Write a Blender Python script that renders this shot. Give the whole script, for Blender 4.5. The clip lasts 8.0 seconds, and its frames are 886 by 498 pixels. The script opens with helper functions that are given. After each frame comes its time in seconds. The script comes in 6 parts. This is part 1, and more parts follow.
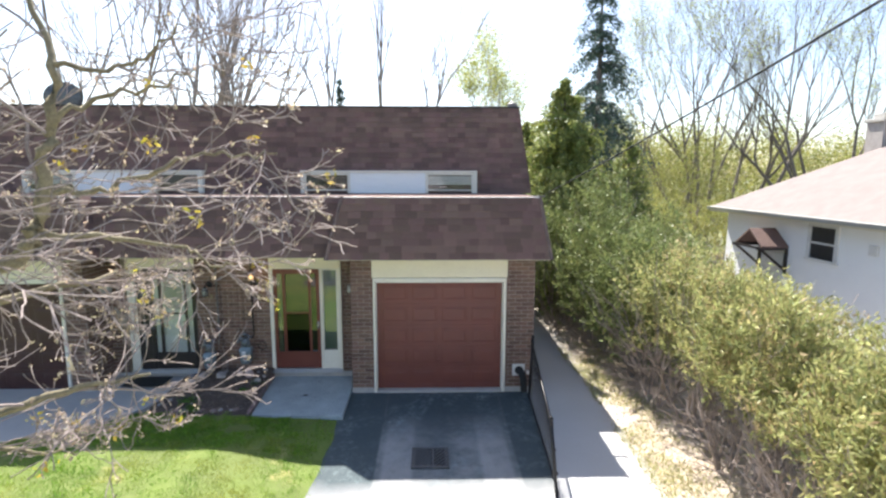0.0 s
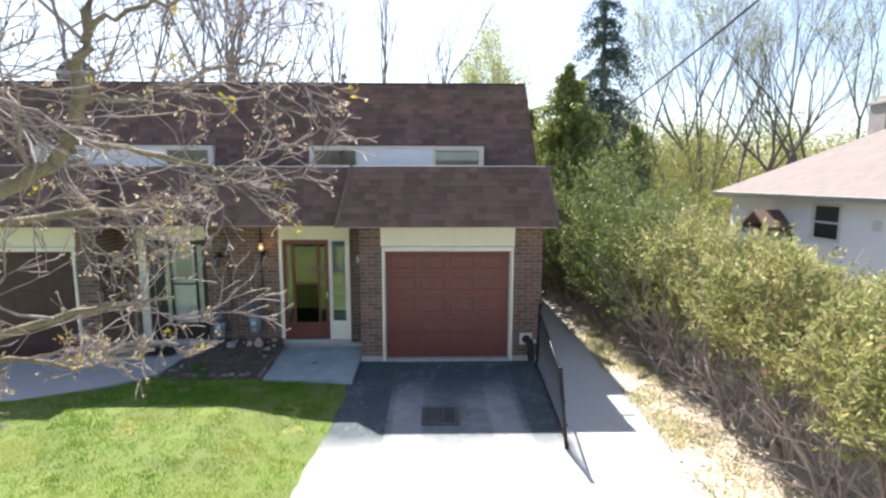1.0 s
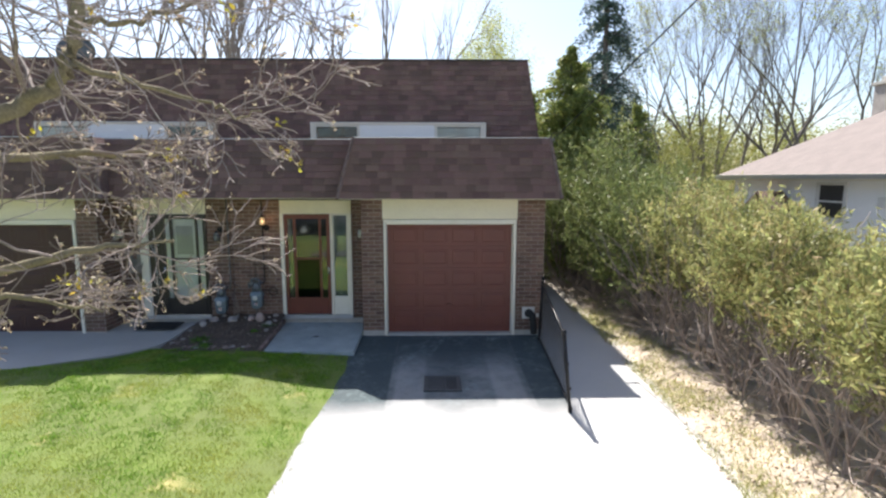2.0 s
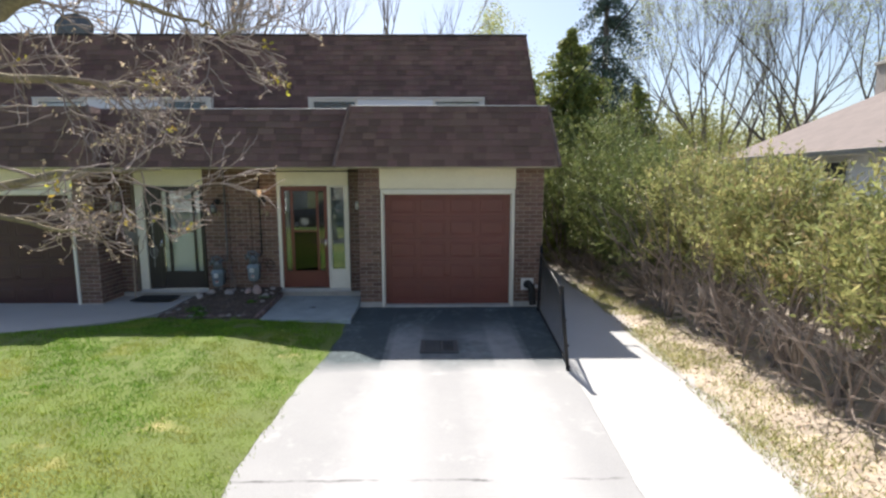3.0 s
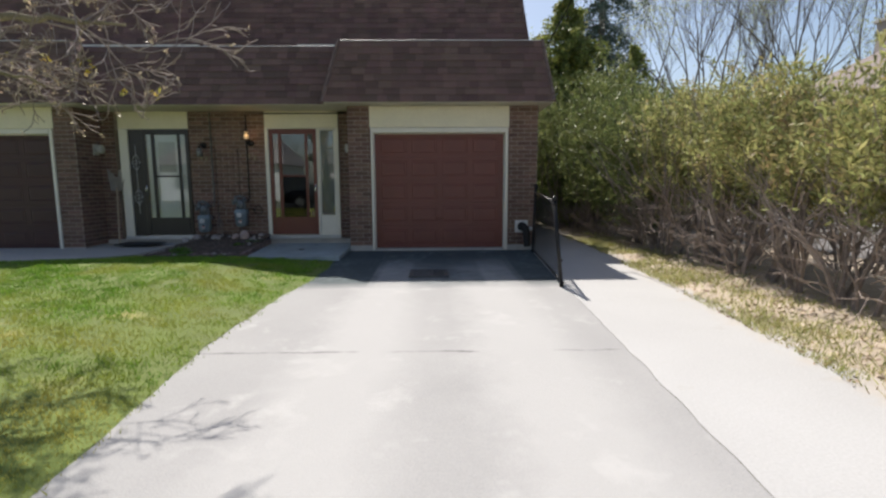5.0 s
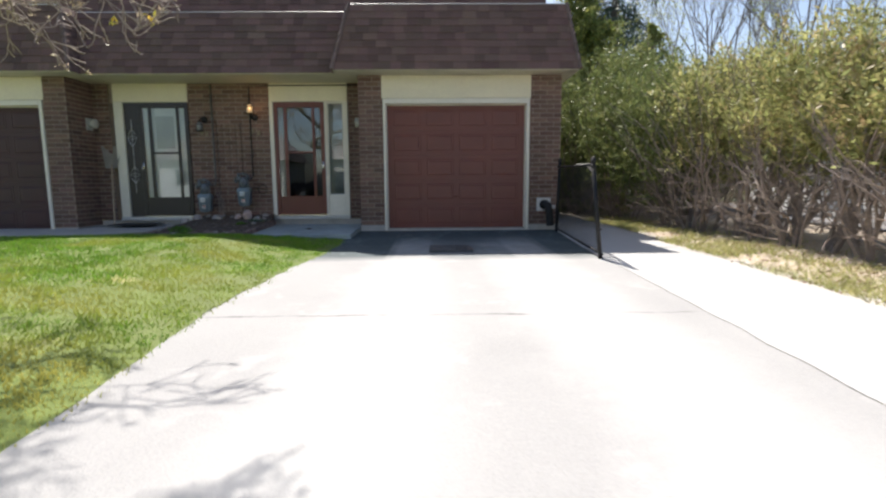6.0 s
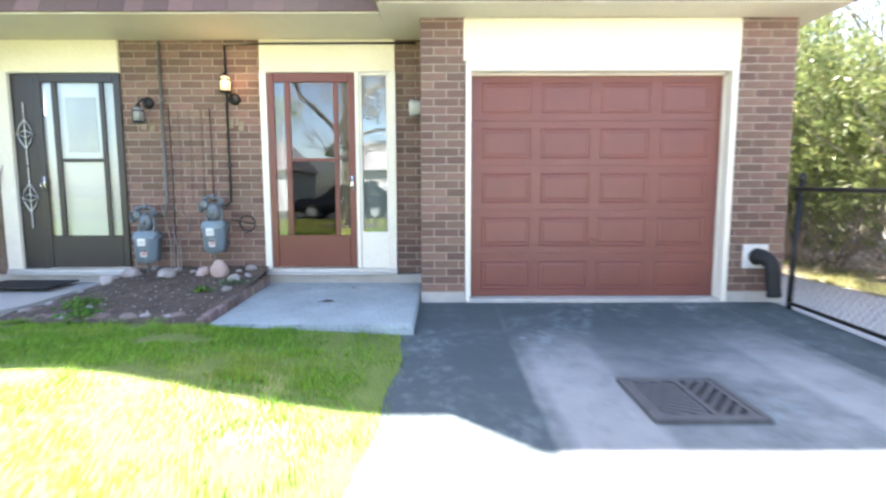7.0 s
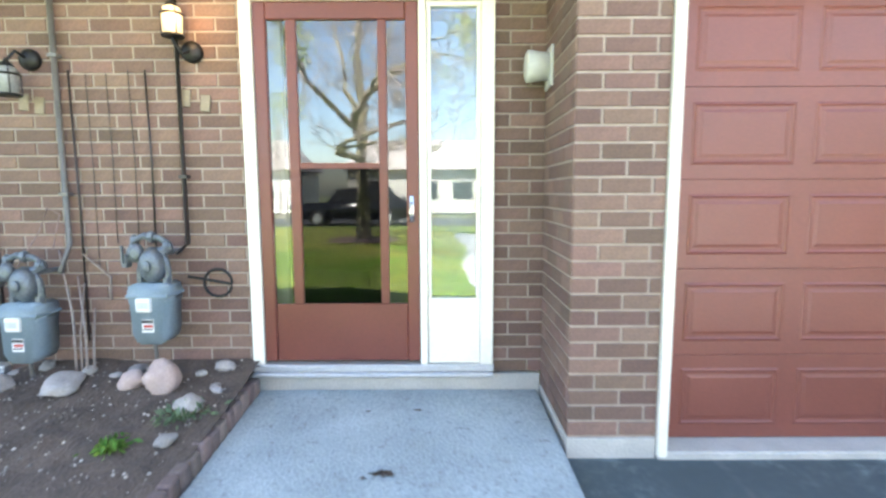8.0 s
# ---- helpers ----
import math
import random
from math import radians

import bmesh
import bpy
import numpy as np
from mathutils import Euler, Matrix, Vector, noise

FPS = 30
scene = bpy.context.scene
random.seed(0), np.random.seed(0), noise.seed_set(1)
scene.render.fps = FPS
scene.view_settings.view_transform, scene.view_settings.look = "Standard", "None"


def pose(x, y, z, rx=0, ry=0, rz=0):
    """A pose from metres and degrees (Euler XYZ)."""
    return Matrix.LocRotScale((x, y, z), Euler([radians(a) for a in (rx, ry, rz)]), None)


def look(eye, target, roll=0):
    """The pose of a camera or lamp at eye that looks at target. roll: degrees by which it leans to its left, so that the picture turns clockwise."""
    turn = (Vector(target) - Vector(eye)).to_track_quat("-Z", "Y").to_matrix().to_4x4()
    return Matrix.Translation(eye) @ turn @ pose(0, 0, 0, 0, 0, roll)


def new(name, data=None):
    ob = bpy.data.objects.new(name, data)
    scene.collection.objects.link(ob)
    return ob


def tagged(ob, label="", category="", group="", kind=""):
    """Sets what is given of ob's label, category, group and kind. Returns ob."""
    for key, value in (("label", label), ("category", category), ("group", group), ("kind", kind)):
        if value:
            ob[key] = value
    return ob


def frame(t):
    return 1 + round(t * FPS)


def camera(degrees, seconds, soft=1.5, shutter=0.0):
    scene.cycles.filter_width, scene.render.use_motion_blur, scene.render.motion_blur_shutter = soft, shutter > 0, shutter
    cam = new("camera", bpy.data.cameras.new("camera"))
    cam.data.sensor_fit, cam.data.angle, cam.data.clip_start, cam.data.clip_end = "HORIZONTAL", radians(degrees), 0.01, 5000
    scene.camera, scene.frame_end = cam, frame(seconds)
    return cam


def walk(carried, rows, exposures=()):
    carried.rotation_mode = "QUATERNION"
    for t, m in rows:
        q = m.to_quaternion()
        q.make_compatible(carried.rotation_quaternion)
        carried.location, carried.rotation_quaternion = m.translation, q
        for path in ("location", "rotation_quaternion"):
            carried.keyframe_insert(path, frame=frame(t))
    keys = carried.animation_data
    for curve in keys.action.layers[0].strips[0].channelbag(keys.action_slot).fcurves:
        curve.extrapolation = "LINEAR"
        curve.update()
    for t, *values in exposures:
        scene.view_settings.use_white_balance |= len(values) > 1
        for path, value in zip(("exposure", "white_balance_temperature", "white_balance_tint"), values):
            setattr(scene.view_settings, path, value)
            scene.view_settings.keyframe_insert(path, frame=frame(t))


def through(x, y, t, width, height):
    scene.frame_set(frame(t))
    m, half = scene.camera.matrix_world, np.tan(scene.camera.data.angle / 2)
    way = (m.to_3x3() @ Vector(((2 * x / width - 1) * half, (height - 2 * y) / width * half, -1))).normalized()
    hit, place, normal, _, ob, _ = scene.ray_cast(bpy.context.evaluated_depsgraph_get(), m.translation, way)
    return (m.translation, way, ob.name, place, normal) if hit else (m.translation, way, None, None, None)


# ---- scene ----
cam = camera(82.0, 8.0, soft=2.4, shutter=0.3)
PATH = [
    (0, (-0.159, -9.747, 4.215), (-0.111, -7.768, 3.929), 0.1),
    (0.5, (-0.215, -9.93, 3.87), (-0.178, -7.948, 3.592), 0.1),
    (1, (-0.293, -9.954, 3.549), (-0.251, -7.973, 3.279), 0.1),
    (1.5, (-0.334, -9.957, 3.324), (-0.292, -7.978, 3.044), 0.1),
    (3, (-0.21, -9.966, 2.399), (-0.184, -7.984, 2.134), -0.1),
    (3.5, (-0.166, -9.9, 2.082), (-0.136, -7.917, 1.825), -0.1),
    (4, (-0.11, -9.89, 1.82), (-0.085, -7.908, 1.562), -0.1),
    (4.5, (-0.067, -9.89, 1.553), (-0.04, -7.907, 1.295), -0.2),
    (6, (-0.39, -9.29, 0.744), (-0.358, -7.306, 0.49), -0.4),
    (6.5, (-0.913, -7.177, 0.915), (-0.893, -5.192, 0.671), -0.3),
    (7, (-1.512, -5.045, 0.975), (-1.511, -3.056, 0.763), -0.1),
    (7.5, (-2.011, -3.377, 1.027), (-2.019, -1.385, 0.853), 0.0),
    (8, (-2.328, -2.394, 1.2), (-2.33, -0.406, 0.981), -0.2),
]
EXPOSURES = [(0, 1.67, 6500, 12), (1.5, 1.38, 6500, 12), (3.0, 0.95, 6600, 12), (4.5, 0.53, 6700, 12), (5.8, 0.66, 6700, 12), (6.2, 1.5, 6700, 12), (6.5, 2.1, 6700, 12), (7.0, 3.35, 6600, 14), (7.5, 3.76, 6850, 14), (8.0, 3.78, 6900, 9)]
walk(cam, [(t, look(eye, target, roll)) for t, eye, target, roll in PATH], EXPOSURES)

# ---- daylight ----
SUN_EL, SUN_AZ = 53.5, -15.7      # degrees; azimuth from +y towards +x
world = bpy.data.worlds.new("world")
scene.world = world
world.use_nodes = True
wn = world.node_tree
wn.nodes.clear()
sky = wn.nodes.new("ShaderNodeTexSky")
sky.sky_type, sky.sun_disc = "NISHITA", False
sky.sun_elevation, sky.sun_rotation = radians(SUN_EL), radians(SUN_AZ)
sky.air_density, sky.dust_density, sky.ozone_density = 1.0, 1.4, 1.0
bg = wn.nodes.new("ShaderNodeBackground")
bg.inputs["Strength"].default_value = 0.091
wo = wn.nodes.new("ShaderNodeOutputWorld")
wn.links.new(sky.outputs[0], bg.inputs[0])
wn.links.new(bg.outputs[0], wo.inputs[0])
sun_data = bpy.data.lights.new("sun", "SUN")
sun_data.energy, sun_data.angle, sun_data.color = 4.75, radians(0.6), (1.0, 0.955, 0.885)
sun = new("sun", sun_data)
ce = math.cos(radians(SUN_EL))
SUN_DIR = Vector((ce * math.sin(radians(SUN_AZ)), ce * math.cos(radians(SUN_AZ)), math.sin(radians(SUN_EL))))
sun.matrix_world = look(SUN_DIR * 60, (0, 0, 0))


# ---- materials ----
def mix(a, b, f):
    return tuple(x + (y - x) * f for x, y in zip(a, b))


def material(name, base, dark=None, rough=0.7, metal=0.0, scale=8.0, fine=60.0, bump=0.15, vary=0.0, island=0.0, spots=None, spec=0.5, stretch=(1, 1, 1), hue=0.0):
    """Noise at two scales between base and dark, fine relief, and a per-object (vary) or per-piece (island) shift."""
    m = bpy.data.materials.new(name)
    m.use_nodes = True
    nt = m.node_tree
    b = nt.nodes["Principled BSDF"]
    b.inputs["Metallic"].default_value = metal
    b.inputs["Specular IOR Level"].default_value = spec
    dark = dark or mix(base, (0, 0, 0), 0.3)
    co = nt.nodes.new("ShaderNodeTexCoord")
    mp = nt.nodes.new("ShaderNodeMapping")
    mp.inputs["Scale"].default_value = stretch
    nt.links.new(co.outputs["Object"], mp.inputs[0])
    n1 = nt.nodes.new("ShaderNodeTexNoise")
    n1.inputs["Scale"].default_value, n1.inputs["Detail"].default_value = scale, 5
    n2 = nt.nodes.new("ShaderNodeTexNoise")
    n2.inputs["Scale"].default_value, n2.inputs["Detail"].default_value = fine, 3
    for n in (n1, n2):
        nt.links.new(mp.outputs[0], n.inputs["Vector"])
    add = nt.nodes.new("ShaderNodeMath")
    add.operation = "ADD"
    nt.links.new(n1.outputs[0], add.inputs[0])
    nt.links.new(n2.outputs[0], add.inputs[1])
    rng = nt.nodes.new("ShaderNodeMapRange")
    rng.inputs[1].default_value, rng.inputs[2].default_value = 0.7, 1.3
    nt.links.new(add.outputs[0], rng.inputs[0])
    mx = nt.nodes.new("ShaderNodeMix")
    mx.data_type = "RGBA"
    mx.inputs[6].default_value, mx.inputs[7].default_value = (*dark, 1), (*base, 1)
    nt.links.new(rng.outputs[0], mx.inputs[0])
    out = mx.outputs[2]
    for amount, node, socket in ((vary, "ShaderNodeObjectInfo", "Random"), (island, "ShaderNodeNewGeometry", "Random Per Island")):
        if amount:
            src = nt.nodes.new(node)
            mr = nt.nodes.new("ShaderNodeMapRange")
            mr.inputs[3].default_value, mr.inputs[4].default_value = 1 - amount, 1 + amount
            nt.links.new(src.outputs[socket], mr.inputs[0])
            hs = nt.nodes.new("ShaderNodeHueSaturation")
            nt.links.new(mr.outputs[0], hs.inputs["Value"])
            if hue:
                wn_ = nt.nodes.new("ShaderNodeTexWhiteNoise")
                wn_.noise_dimensions = "1D"
                nt.links.new(src.outputs[socket], wn_.inputs["W"])
                hr = nt.nodes.new("ShaderNodeMapRange")
                hr.inputs[3].default_value, hr.inputs[4].default_value = 0.5 - hue, 0.5 + hue
                nt.links.new(wn_.outputs["Value"], hr.inputs[0])
                nt.links.new(hr.outputs[0], hs.inputs["Hue"])
            nt.links.new(out, hs.inputs["Color"])
            out = hs.outputs[0]
    if spots:
        colour, size, cover = spots
        n3 = nt.nodes.new("ShaderNodeTexNoise")
        n3.inputs["Scale"].default_value, n3.inputs["Detail"].default_value, n3.inputs["Roughness"].default_value = size, 6, 0.65
        nt.links.new(co.outputs["Object"], n3.inputs["Vector"])
        r3 = nt.nodes.new("ShaderNodeMapRange")
        r3.inputs[1].default_value, r3.inputs[2].default_value = 1 - cover, 1 - cover + 0.12
        nt.links.new(n3.outputs[0], r3.inputs[0])
        m3 = nt.nodes.new("ShaderNodeMix")
        m3.data_type = "RGBA"
        m3.inputs[7].default_value = (*colour, 1)
        nt.links.new(r3.outputs[0], m3.inputs[0])
        nt.links.new(out, m3.inputs[6])
        out = m3.outputs[2]
    nt.links.new(out, b.inputs["Base Color"])
    rr = nt.nodes.new("ShaderNodeMapRange")
    rr.inputs[3].default_value, rr.inputs[4].default_value = max(0, rough - 0.1), min(1, rough + 0.1)
    nt.links.new(n1.outputs[0], rr.inputs[0])
    nt.links.new(rr.outputs[0], b.inputs["Roughness"])
    if bump:
        bp = nt.nodes.new("ShaderNodeBump")
        bp.inputs["Strength"].default_value, bp.inputs["Distance"].default_value = bump, 0.01
        nt.links.new(n2.outputs[0], bp.inputs["Height"])
        nt.links.new(bp.outputs[0], b.inputs["Normal"])
    return m


def leaf_material(name, base, dark, through=0.35, rough=0.5):
    m = material(name, base, dark, rough=rough, scale=1.2, fine=7.0, bump=0.0, island=0.35, hue=0.03, spec=0.3)
    nt = m.node_tree
    b = nt.nodes["Principled BSDF"]
    tr = nt.nodes.new("ShaderNodeBsdfTranslucent")
    nt.links.new(b.inputs["Base Color"].links[0].from_socket, tr.inputs[0])
    ms = nt.nodes.new("ShaderNodeMixShader")
    ms.inputs[0].default_value = through
    out = nt.nodes["Material Output"]
    nt.links.new(b.outputs[0], ms.inputs[1])
    nt.links.new(tr.outputs[0], ms.inputs[2])
    nt.links.new(ms.outputs[0], out.inputs[0])
    return m


def glass_material(name, tint, clear):
    """A window pane: a clear sheet with a gloss that grows towards grazing."""
    m = bpy.data.materials.new(name)
    m.use_nodes = True
    nt = m.node_tree
    nt.nodes.remove(nt.nodes["Principled BSDF"])
    out = nt.nodes["Material Output"]
    tp = nt.nodes.new("ShaderNodeBsdfTransparent")
    tp.inputs[0].default_value = (*tint, 1)
    gl = nt.nodes.new("ShaderNodeBsdfGlossy")
    gl.inputs["Roughness"].default_value = 0.015
    gl.inputs["Color"].default_value = (0.92, 0.96, 1, 1)
    fr = nt.nodes.new("ShaderNodeFresnel")
    fr.inputs[0].default_value = clear
    nz = nt.nodes.new("ShaderNodeTexNoise")
    nz.inputs["Scale"].default_value = 1.8
    bp = nt.nodes.new("ShaderNodeBump")
    bp.inputs["Strength"].default_value, bp.inputs["Distance"].default_value = 0.03, 0.02
    nt.links.new(nz.outputs[0], bp.inputs["Height"])
    nt.links.new(bp.outputs[0], gl.inputs["Normal"])
    ms = nt.nodes.new("ShaderNodeMixShader")
    nt.links.new(fr.outputs[0], ms.inputs[0])
    nt.links.new(tp.outputs[0], ms.inputs[1])
    nt.links.new(gl.outputs[0], ms.inputs[2])
    nt.links.new(ms.outputs[0], out.inputs[0])
    return m


BRICK = material("brick", (0.205, 0.123, 0.094), (0.128, 0.08, 0.064), rough=0.85, scale=6, fine=90, bump=0.4, vary=0.28, hue=0.012)
BRICK_FAR = material("brick_far", (0.205, 0.123, 0.094), (0.128, 0.08, 0.064), rough=0.85, scale=6, fine=90, bump=0.4, island=0.28, hue=0.012)
MORTAR = material("mortar", (0.4, 0.33, 0.28), (0.25, 0.205, 0.172), rough=0.95, scale=12, fine=120, bump=0.5)
SHINGLE = material("shingle", (0.215, 0.132, 0.113), (0.125, 0.08, 0.07), rough=0.95, scale=1.6, fine=220, bump=0.7, vary=0.24, hue=0.014, spots=((0.115, 0.077, 0.068), 1.3, 0.38))
SHINGLE_FAR = material("shingle_far", (0.215, 0.132, 0.113), (0.125, 0.08, 0.07), rough=0.95, scale=1.6, fine=220, bump=0.7, island=0.24, hue=0.014, spots=((0.115, 0.077, 0.068), 1.3, 0.38))
SHINGLE_TAN = material("shingle_tan", (0.25, 0.212, 0.197), (0.185, 0.155, 0.145), rough=0.95, scale=3, fine=150, bump=0.5, island=0.12)
CREAM = material("cream_paint", (0.8, 0.74, 0.56), (0.72, 0.66, 0.5), rough=0.5, scale=2.5, fine=40, bump=0.08)
WHITE = material("white_paint", (0.8, 0.765, 0.67), (0.7, 0.665, 0.575), rough=0.45, scale=3, fine=50, bump=0.06)
SIDING = material("white_siding", (0.88, 0.89, 0.89), (0.83, 0.84, 0.84), rough=0.6, scale=2, fine=30, bump=0.1)
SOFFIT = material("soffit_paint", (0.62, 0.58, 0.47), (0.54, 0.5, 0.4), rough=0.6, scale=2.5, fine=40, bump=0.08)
RED = material("red_brown_paint", (0.186, 0.056, 0.041), (0.148, 0.045, 0.034), rough=0.42, scale=2.0, fine=70, bump=0.06)
GARAGE_DARK = material("dark_brown_garage_paint", (0.06, 0.02, 0.018), (0.044, 0.016, 0.014), rough=0.45, scale=2.0, fine=70, bump=0.06)
HIP = material("hip_cap_shingle", (0.21, 0.15, 0.135), (0.14, 0.1, 0.09), rough=0.95, scale=5, fine=150, bump=0.6, vary=0.15)
DOOR_RED = material("storm_door_paint", (0.17, 0.048, 0.035), (0.135, 0.04, 0.03), rough=0.35, scale=2.0, fine=70, bump=0.04)
DARK_BROWN = material("dark_brown_paint", (0.025, 0.02, 0.019), (0.016, 0.013, 0.013), rough=0.35, scale=3, fine=60, bump=0.05)
DARK_METAL = material("black_metal", (0.02, 0.02, 0.022), (0.012, 0.012, 0.013), rough=0.45, metal=0.4, scale=8, fine=90, bump=0.1)
GREY_PIPE = material("grey_pipe", (0.2, 0.19, 0.18), (0.12, 0.115, 0.11), rough=0.5, metal=0.3, scale=9, fine=90, bump=0.15)
METER = material("meter_paint", (0.225, 0.29, 0.335), (0.16, 0.215, 0.255), rough=0.45, scale=7, fine=80, bump=0.12)
METER_METAL = material("meter_metal", (0.21, 0.235, 0.26), (0.1, 0.115, 0.13), rough=0.45, metal=0.5, scale=14, fine=90, bump=0.2)
CHROME = material("chrome", (0.7, 0.7, 0.7), (0.5, 0.5, 0.5), rough=0.2, metal=1.0, bump=0.0)
ALU = material("aluminium", (0.6, 0.61, 0.62), (0.48, 0.49, 0.5), rough=0.4, metal=0.6, scale=10, fine=80, bump=0.05)
CONCRETE = material("concrete", (0.415, 0.478, 0.492), (0.24, 0.282, 0.292), rough=0.9, scale=2.2, fine=60, bump=1.0, spots=((0.2, 0.215, 0.215), 22.0, 0.42))
PATH_CONCRETE = material("path_concrete", (0.435, 0.438, 0.436), (0.37, 0.37, 0.367), rough=0.92, scale=0.7, fine=60, bump=0.3, spots=((0.34, 0.32, 0.29), 1.6, 0.36))
CONCRETE_PALE = material("concrete_pale", (0.44, 0.428, 0.41), (0.36, 0.35, 0.335), rough=0.92, scale=0.9, fine=60, bump=0.3)
FOUNDATION = material("foundation", (0.5, 0.48, 0.44), (0.36, 0.345, 0.32), rough=0.9, scale=5, fine=80, bump=0.35)
SOIL = material("soil", (0.125, 0.09, 0.07), (0.055, 0.041, 0.033), rough=0.95, scale=5, fine=60, bump=1.0, spots=((0.17, 0.14, 0.115), 22, 0.36))
MULCH = material("dead_leaf_litter", (0.55, 0.47, 0.375), (0.36, 0.295, 0.225), rough=0.95, scale=3, fine=45, bump=0.9, spots=((0.42, 0.34, 0.25), 13, 0.45))
BLACK_RUBBER = material("black_rubber", (0.02, 0.02, 0.02), (0.012, 0.012, 0.012), rough=0.7, scale=12, fine=100, bump=0.3)
IRON = material("cast_iron", (0.115, 0.117, 0.12), (0.06, 0.062, 0.065), rough=0.7, metal=0.15, scale=10, fine=120, bump=0.4)
BARK = material("bark", (0.19, 0.16, 0.14), (0.1, 0.083, 0.072), rough=0.95, scale=6, fine=60, bump=0.8)
BARK_PALE = material("twig_bark", (0.36, 0.3, 0.27), (0.21, 0.17, 0.155), rough=0.9, scale=5, fine=40, bump=0.3)
HEDGE_BARK = material("hedge_bark", (0.36, 0.3, 0.265), (0.2, 0.16, 0.14), rough=0.95, scale=5, fine=40, bump=0.4)
BARK_MOSS = material("mossy_bark", (0.3, 0.26, 0.16), (0.17, 0.145, 0.095), rough=0.95, scale=5, fine=50, bump=0.9)
STONE = material("field_stone", (0.4, 0.36, 0.34), (0.26, 0.24, 0.225), rough=0.85, scale=6, fine=70, bump=0.5, vary=0.2, hue=0.02)
PINK_STONE = material("pink_stone", (0.52, 0.4, 0.36), (0.4, 0.3, 0.27), rough=0.8, scale=5, fine=60, bump=0.4)
BRICK_EDGE = material("border_brick", (0.25, 0.175, 0.155), (0.15, 0.115, 0.105), rough=0.9, scale=7, fine=80, bump=0.5, vary=0.3, hue=0.02)
SHEER = material("sheer_cloth", (0.42, 0.47, 0.46), (0.34, 0.385, 0.38), rough=0.9, scale=3, fine=30, bump=0.1)
CURTAIN = material("curtain", (0.8, 0.79, 0.76), (0.7, 0.69, 0.67), rough=0.9, scale=3, fine=30, bump=0.1)
# one dark colour standing in for the lack of light indoors
INTERIOR_SHADE = material("dim_interior", (0.12, 0.11, 0.1), (0.08, 0.075, 0.07), rough=0.8, bump=0.0)
GLASS = glass_material("door_glass", (0.75, 0.78, 0.78), 1.85)
GLASS_PALE = glass_material("window_glass", (0.8, 0.84, 0.85), 2.0)
GLASS_SCREEN = glass_material("screened_glass", (0.32, 0.34, 0.36), 1.42)
GLASS_CLEAR = glass_material("clear_glass", (0.92, 0.94, 0.94), 1.5)


# ---- mesh helpers ----
def mesh_from(name, bm, mat, smooth=False):
    me = bpy.data.meshes.new(name)
    bm.normal_update()
    bm.to_mesh(me)
    bm.free()
    me.materials.append(mat)
    if smooth:
        for p in me.polygons:
            p.use_smooth = True
    return me


def part(name, bm, mat, parent=None, label="", smooth=False):
    ob = new(name, mesh_from(name, bm, mat, smooth))
    if parent:
        ob.parent = parent
    if label:
        ob["label"] = label
    return ob


def thing(name, label, category, group="", kind="", at=(0, 0, 0)):
    e = new(name)
    e.empty_display_size = 0.1
    e.location = at
    return tagged(e, label, category, group, kind)


def box(bm, x0, x1, y0, y1, z0, z1, bevel=0.0):
    """A box between the bounds, added to bm, with chamfered edges where asked."""
    made = bmesh.ops.create_cube(bm, size=1.0)["verts"]
    for v in made:
        v.co = Vector(((x0 + x1) / 2 + v.co.x * (x1 - x0), (y0 + y1) / 2 + v.co.y * (y1 - y0), (z0 + z1) / 2 + v.co.z * (z1 - z0)))
    if bevel:
        es = list({e for v in made for e in v.link_edges})
        bmesh.ops.bevel(bm, geom=es, offset=bevel, segments=1, affect="EDGES")
    return bm


def boxes(*rows, bevel=0.0):
    bm = bmesh.new()
    for r in rows:
        box(bm, *r, bevel=bevel)
    return bm


def tube(bm, pts, radii, sides=6, cap=True):
    """A round tube along the points, its radius changing from point to point."""
    pts = [Vector(p) for p in pts]
    if not isinstance(radii, (list, tuple)):
        radii = [radii] * len(pts)
    ring_prev, first = None, None
    ref = Vector((0.3, 0.2, 1)).normalized()
    for i, p in enumerate(pts):
        d = (pts[min(i + 1, len(pts) - 1)] - pts[max(i - 1, 0)]).normalized()
        a = d.cross(ref)
        if a.length < 0.1:
            a = d.cross(Vector((1, 0, 0)))
        a.normalize()
        b = d.cross(a)
        ring = [bm.verts.new(p + (a * math.cos(2 * math.pi * k / sides) + b * math.sin(2 * math.pi * k / sides)) * radii[i]) for k in range(sides)]
        if ring_prev:
            for k in range(sides):
                bm.faces.new((ring_prev[k], ring_prev[(k + 1) % sides], ring[(k + 1) % sides], ring[k]))
        else:
            first = ring
        ring_prev = ring
    if cap:
        bm.faces.new(ring_prev)
        bm.faces.new(first[::-1])
    return bm


def lathe(bm, profile, centre, axis="z", sides=20):
    """A turned shape: profile rows of (radius, height)."""
    c = Vector(centre)
    prev = None
    for r, h in profile:
        ring = []
        for k in range(sides):
            a = 2 * math.pi * k / sides
            u, v = r * math.cos(a), r * math.sin(a)
            off = Vector((u, v, h)) if axis == "z" else (Vector((u, h, v)) if axis == "y" else Vector((h, u, v)))
            ring.append(bm.verts.new(c + off))
        if prev:
            for k in range(sides):
                bm.faces.new((prev[k], prev[(k + 1) % sides], ring[(k + 1) % sides], ring[k]))
        else:
            bm.faces.new(ring[::-1])
        prev = ring
    bm.faces.new(prev)
    bmesh.ops.recalc_face_normals(bm, faces=bm.faces[:])
    return bm


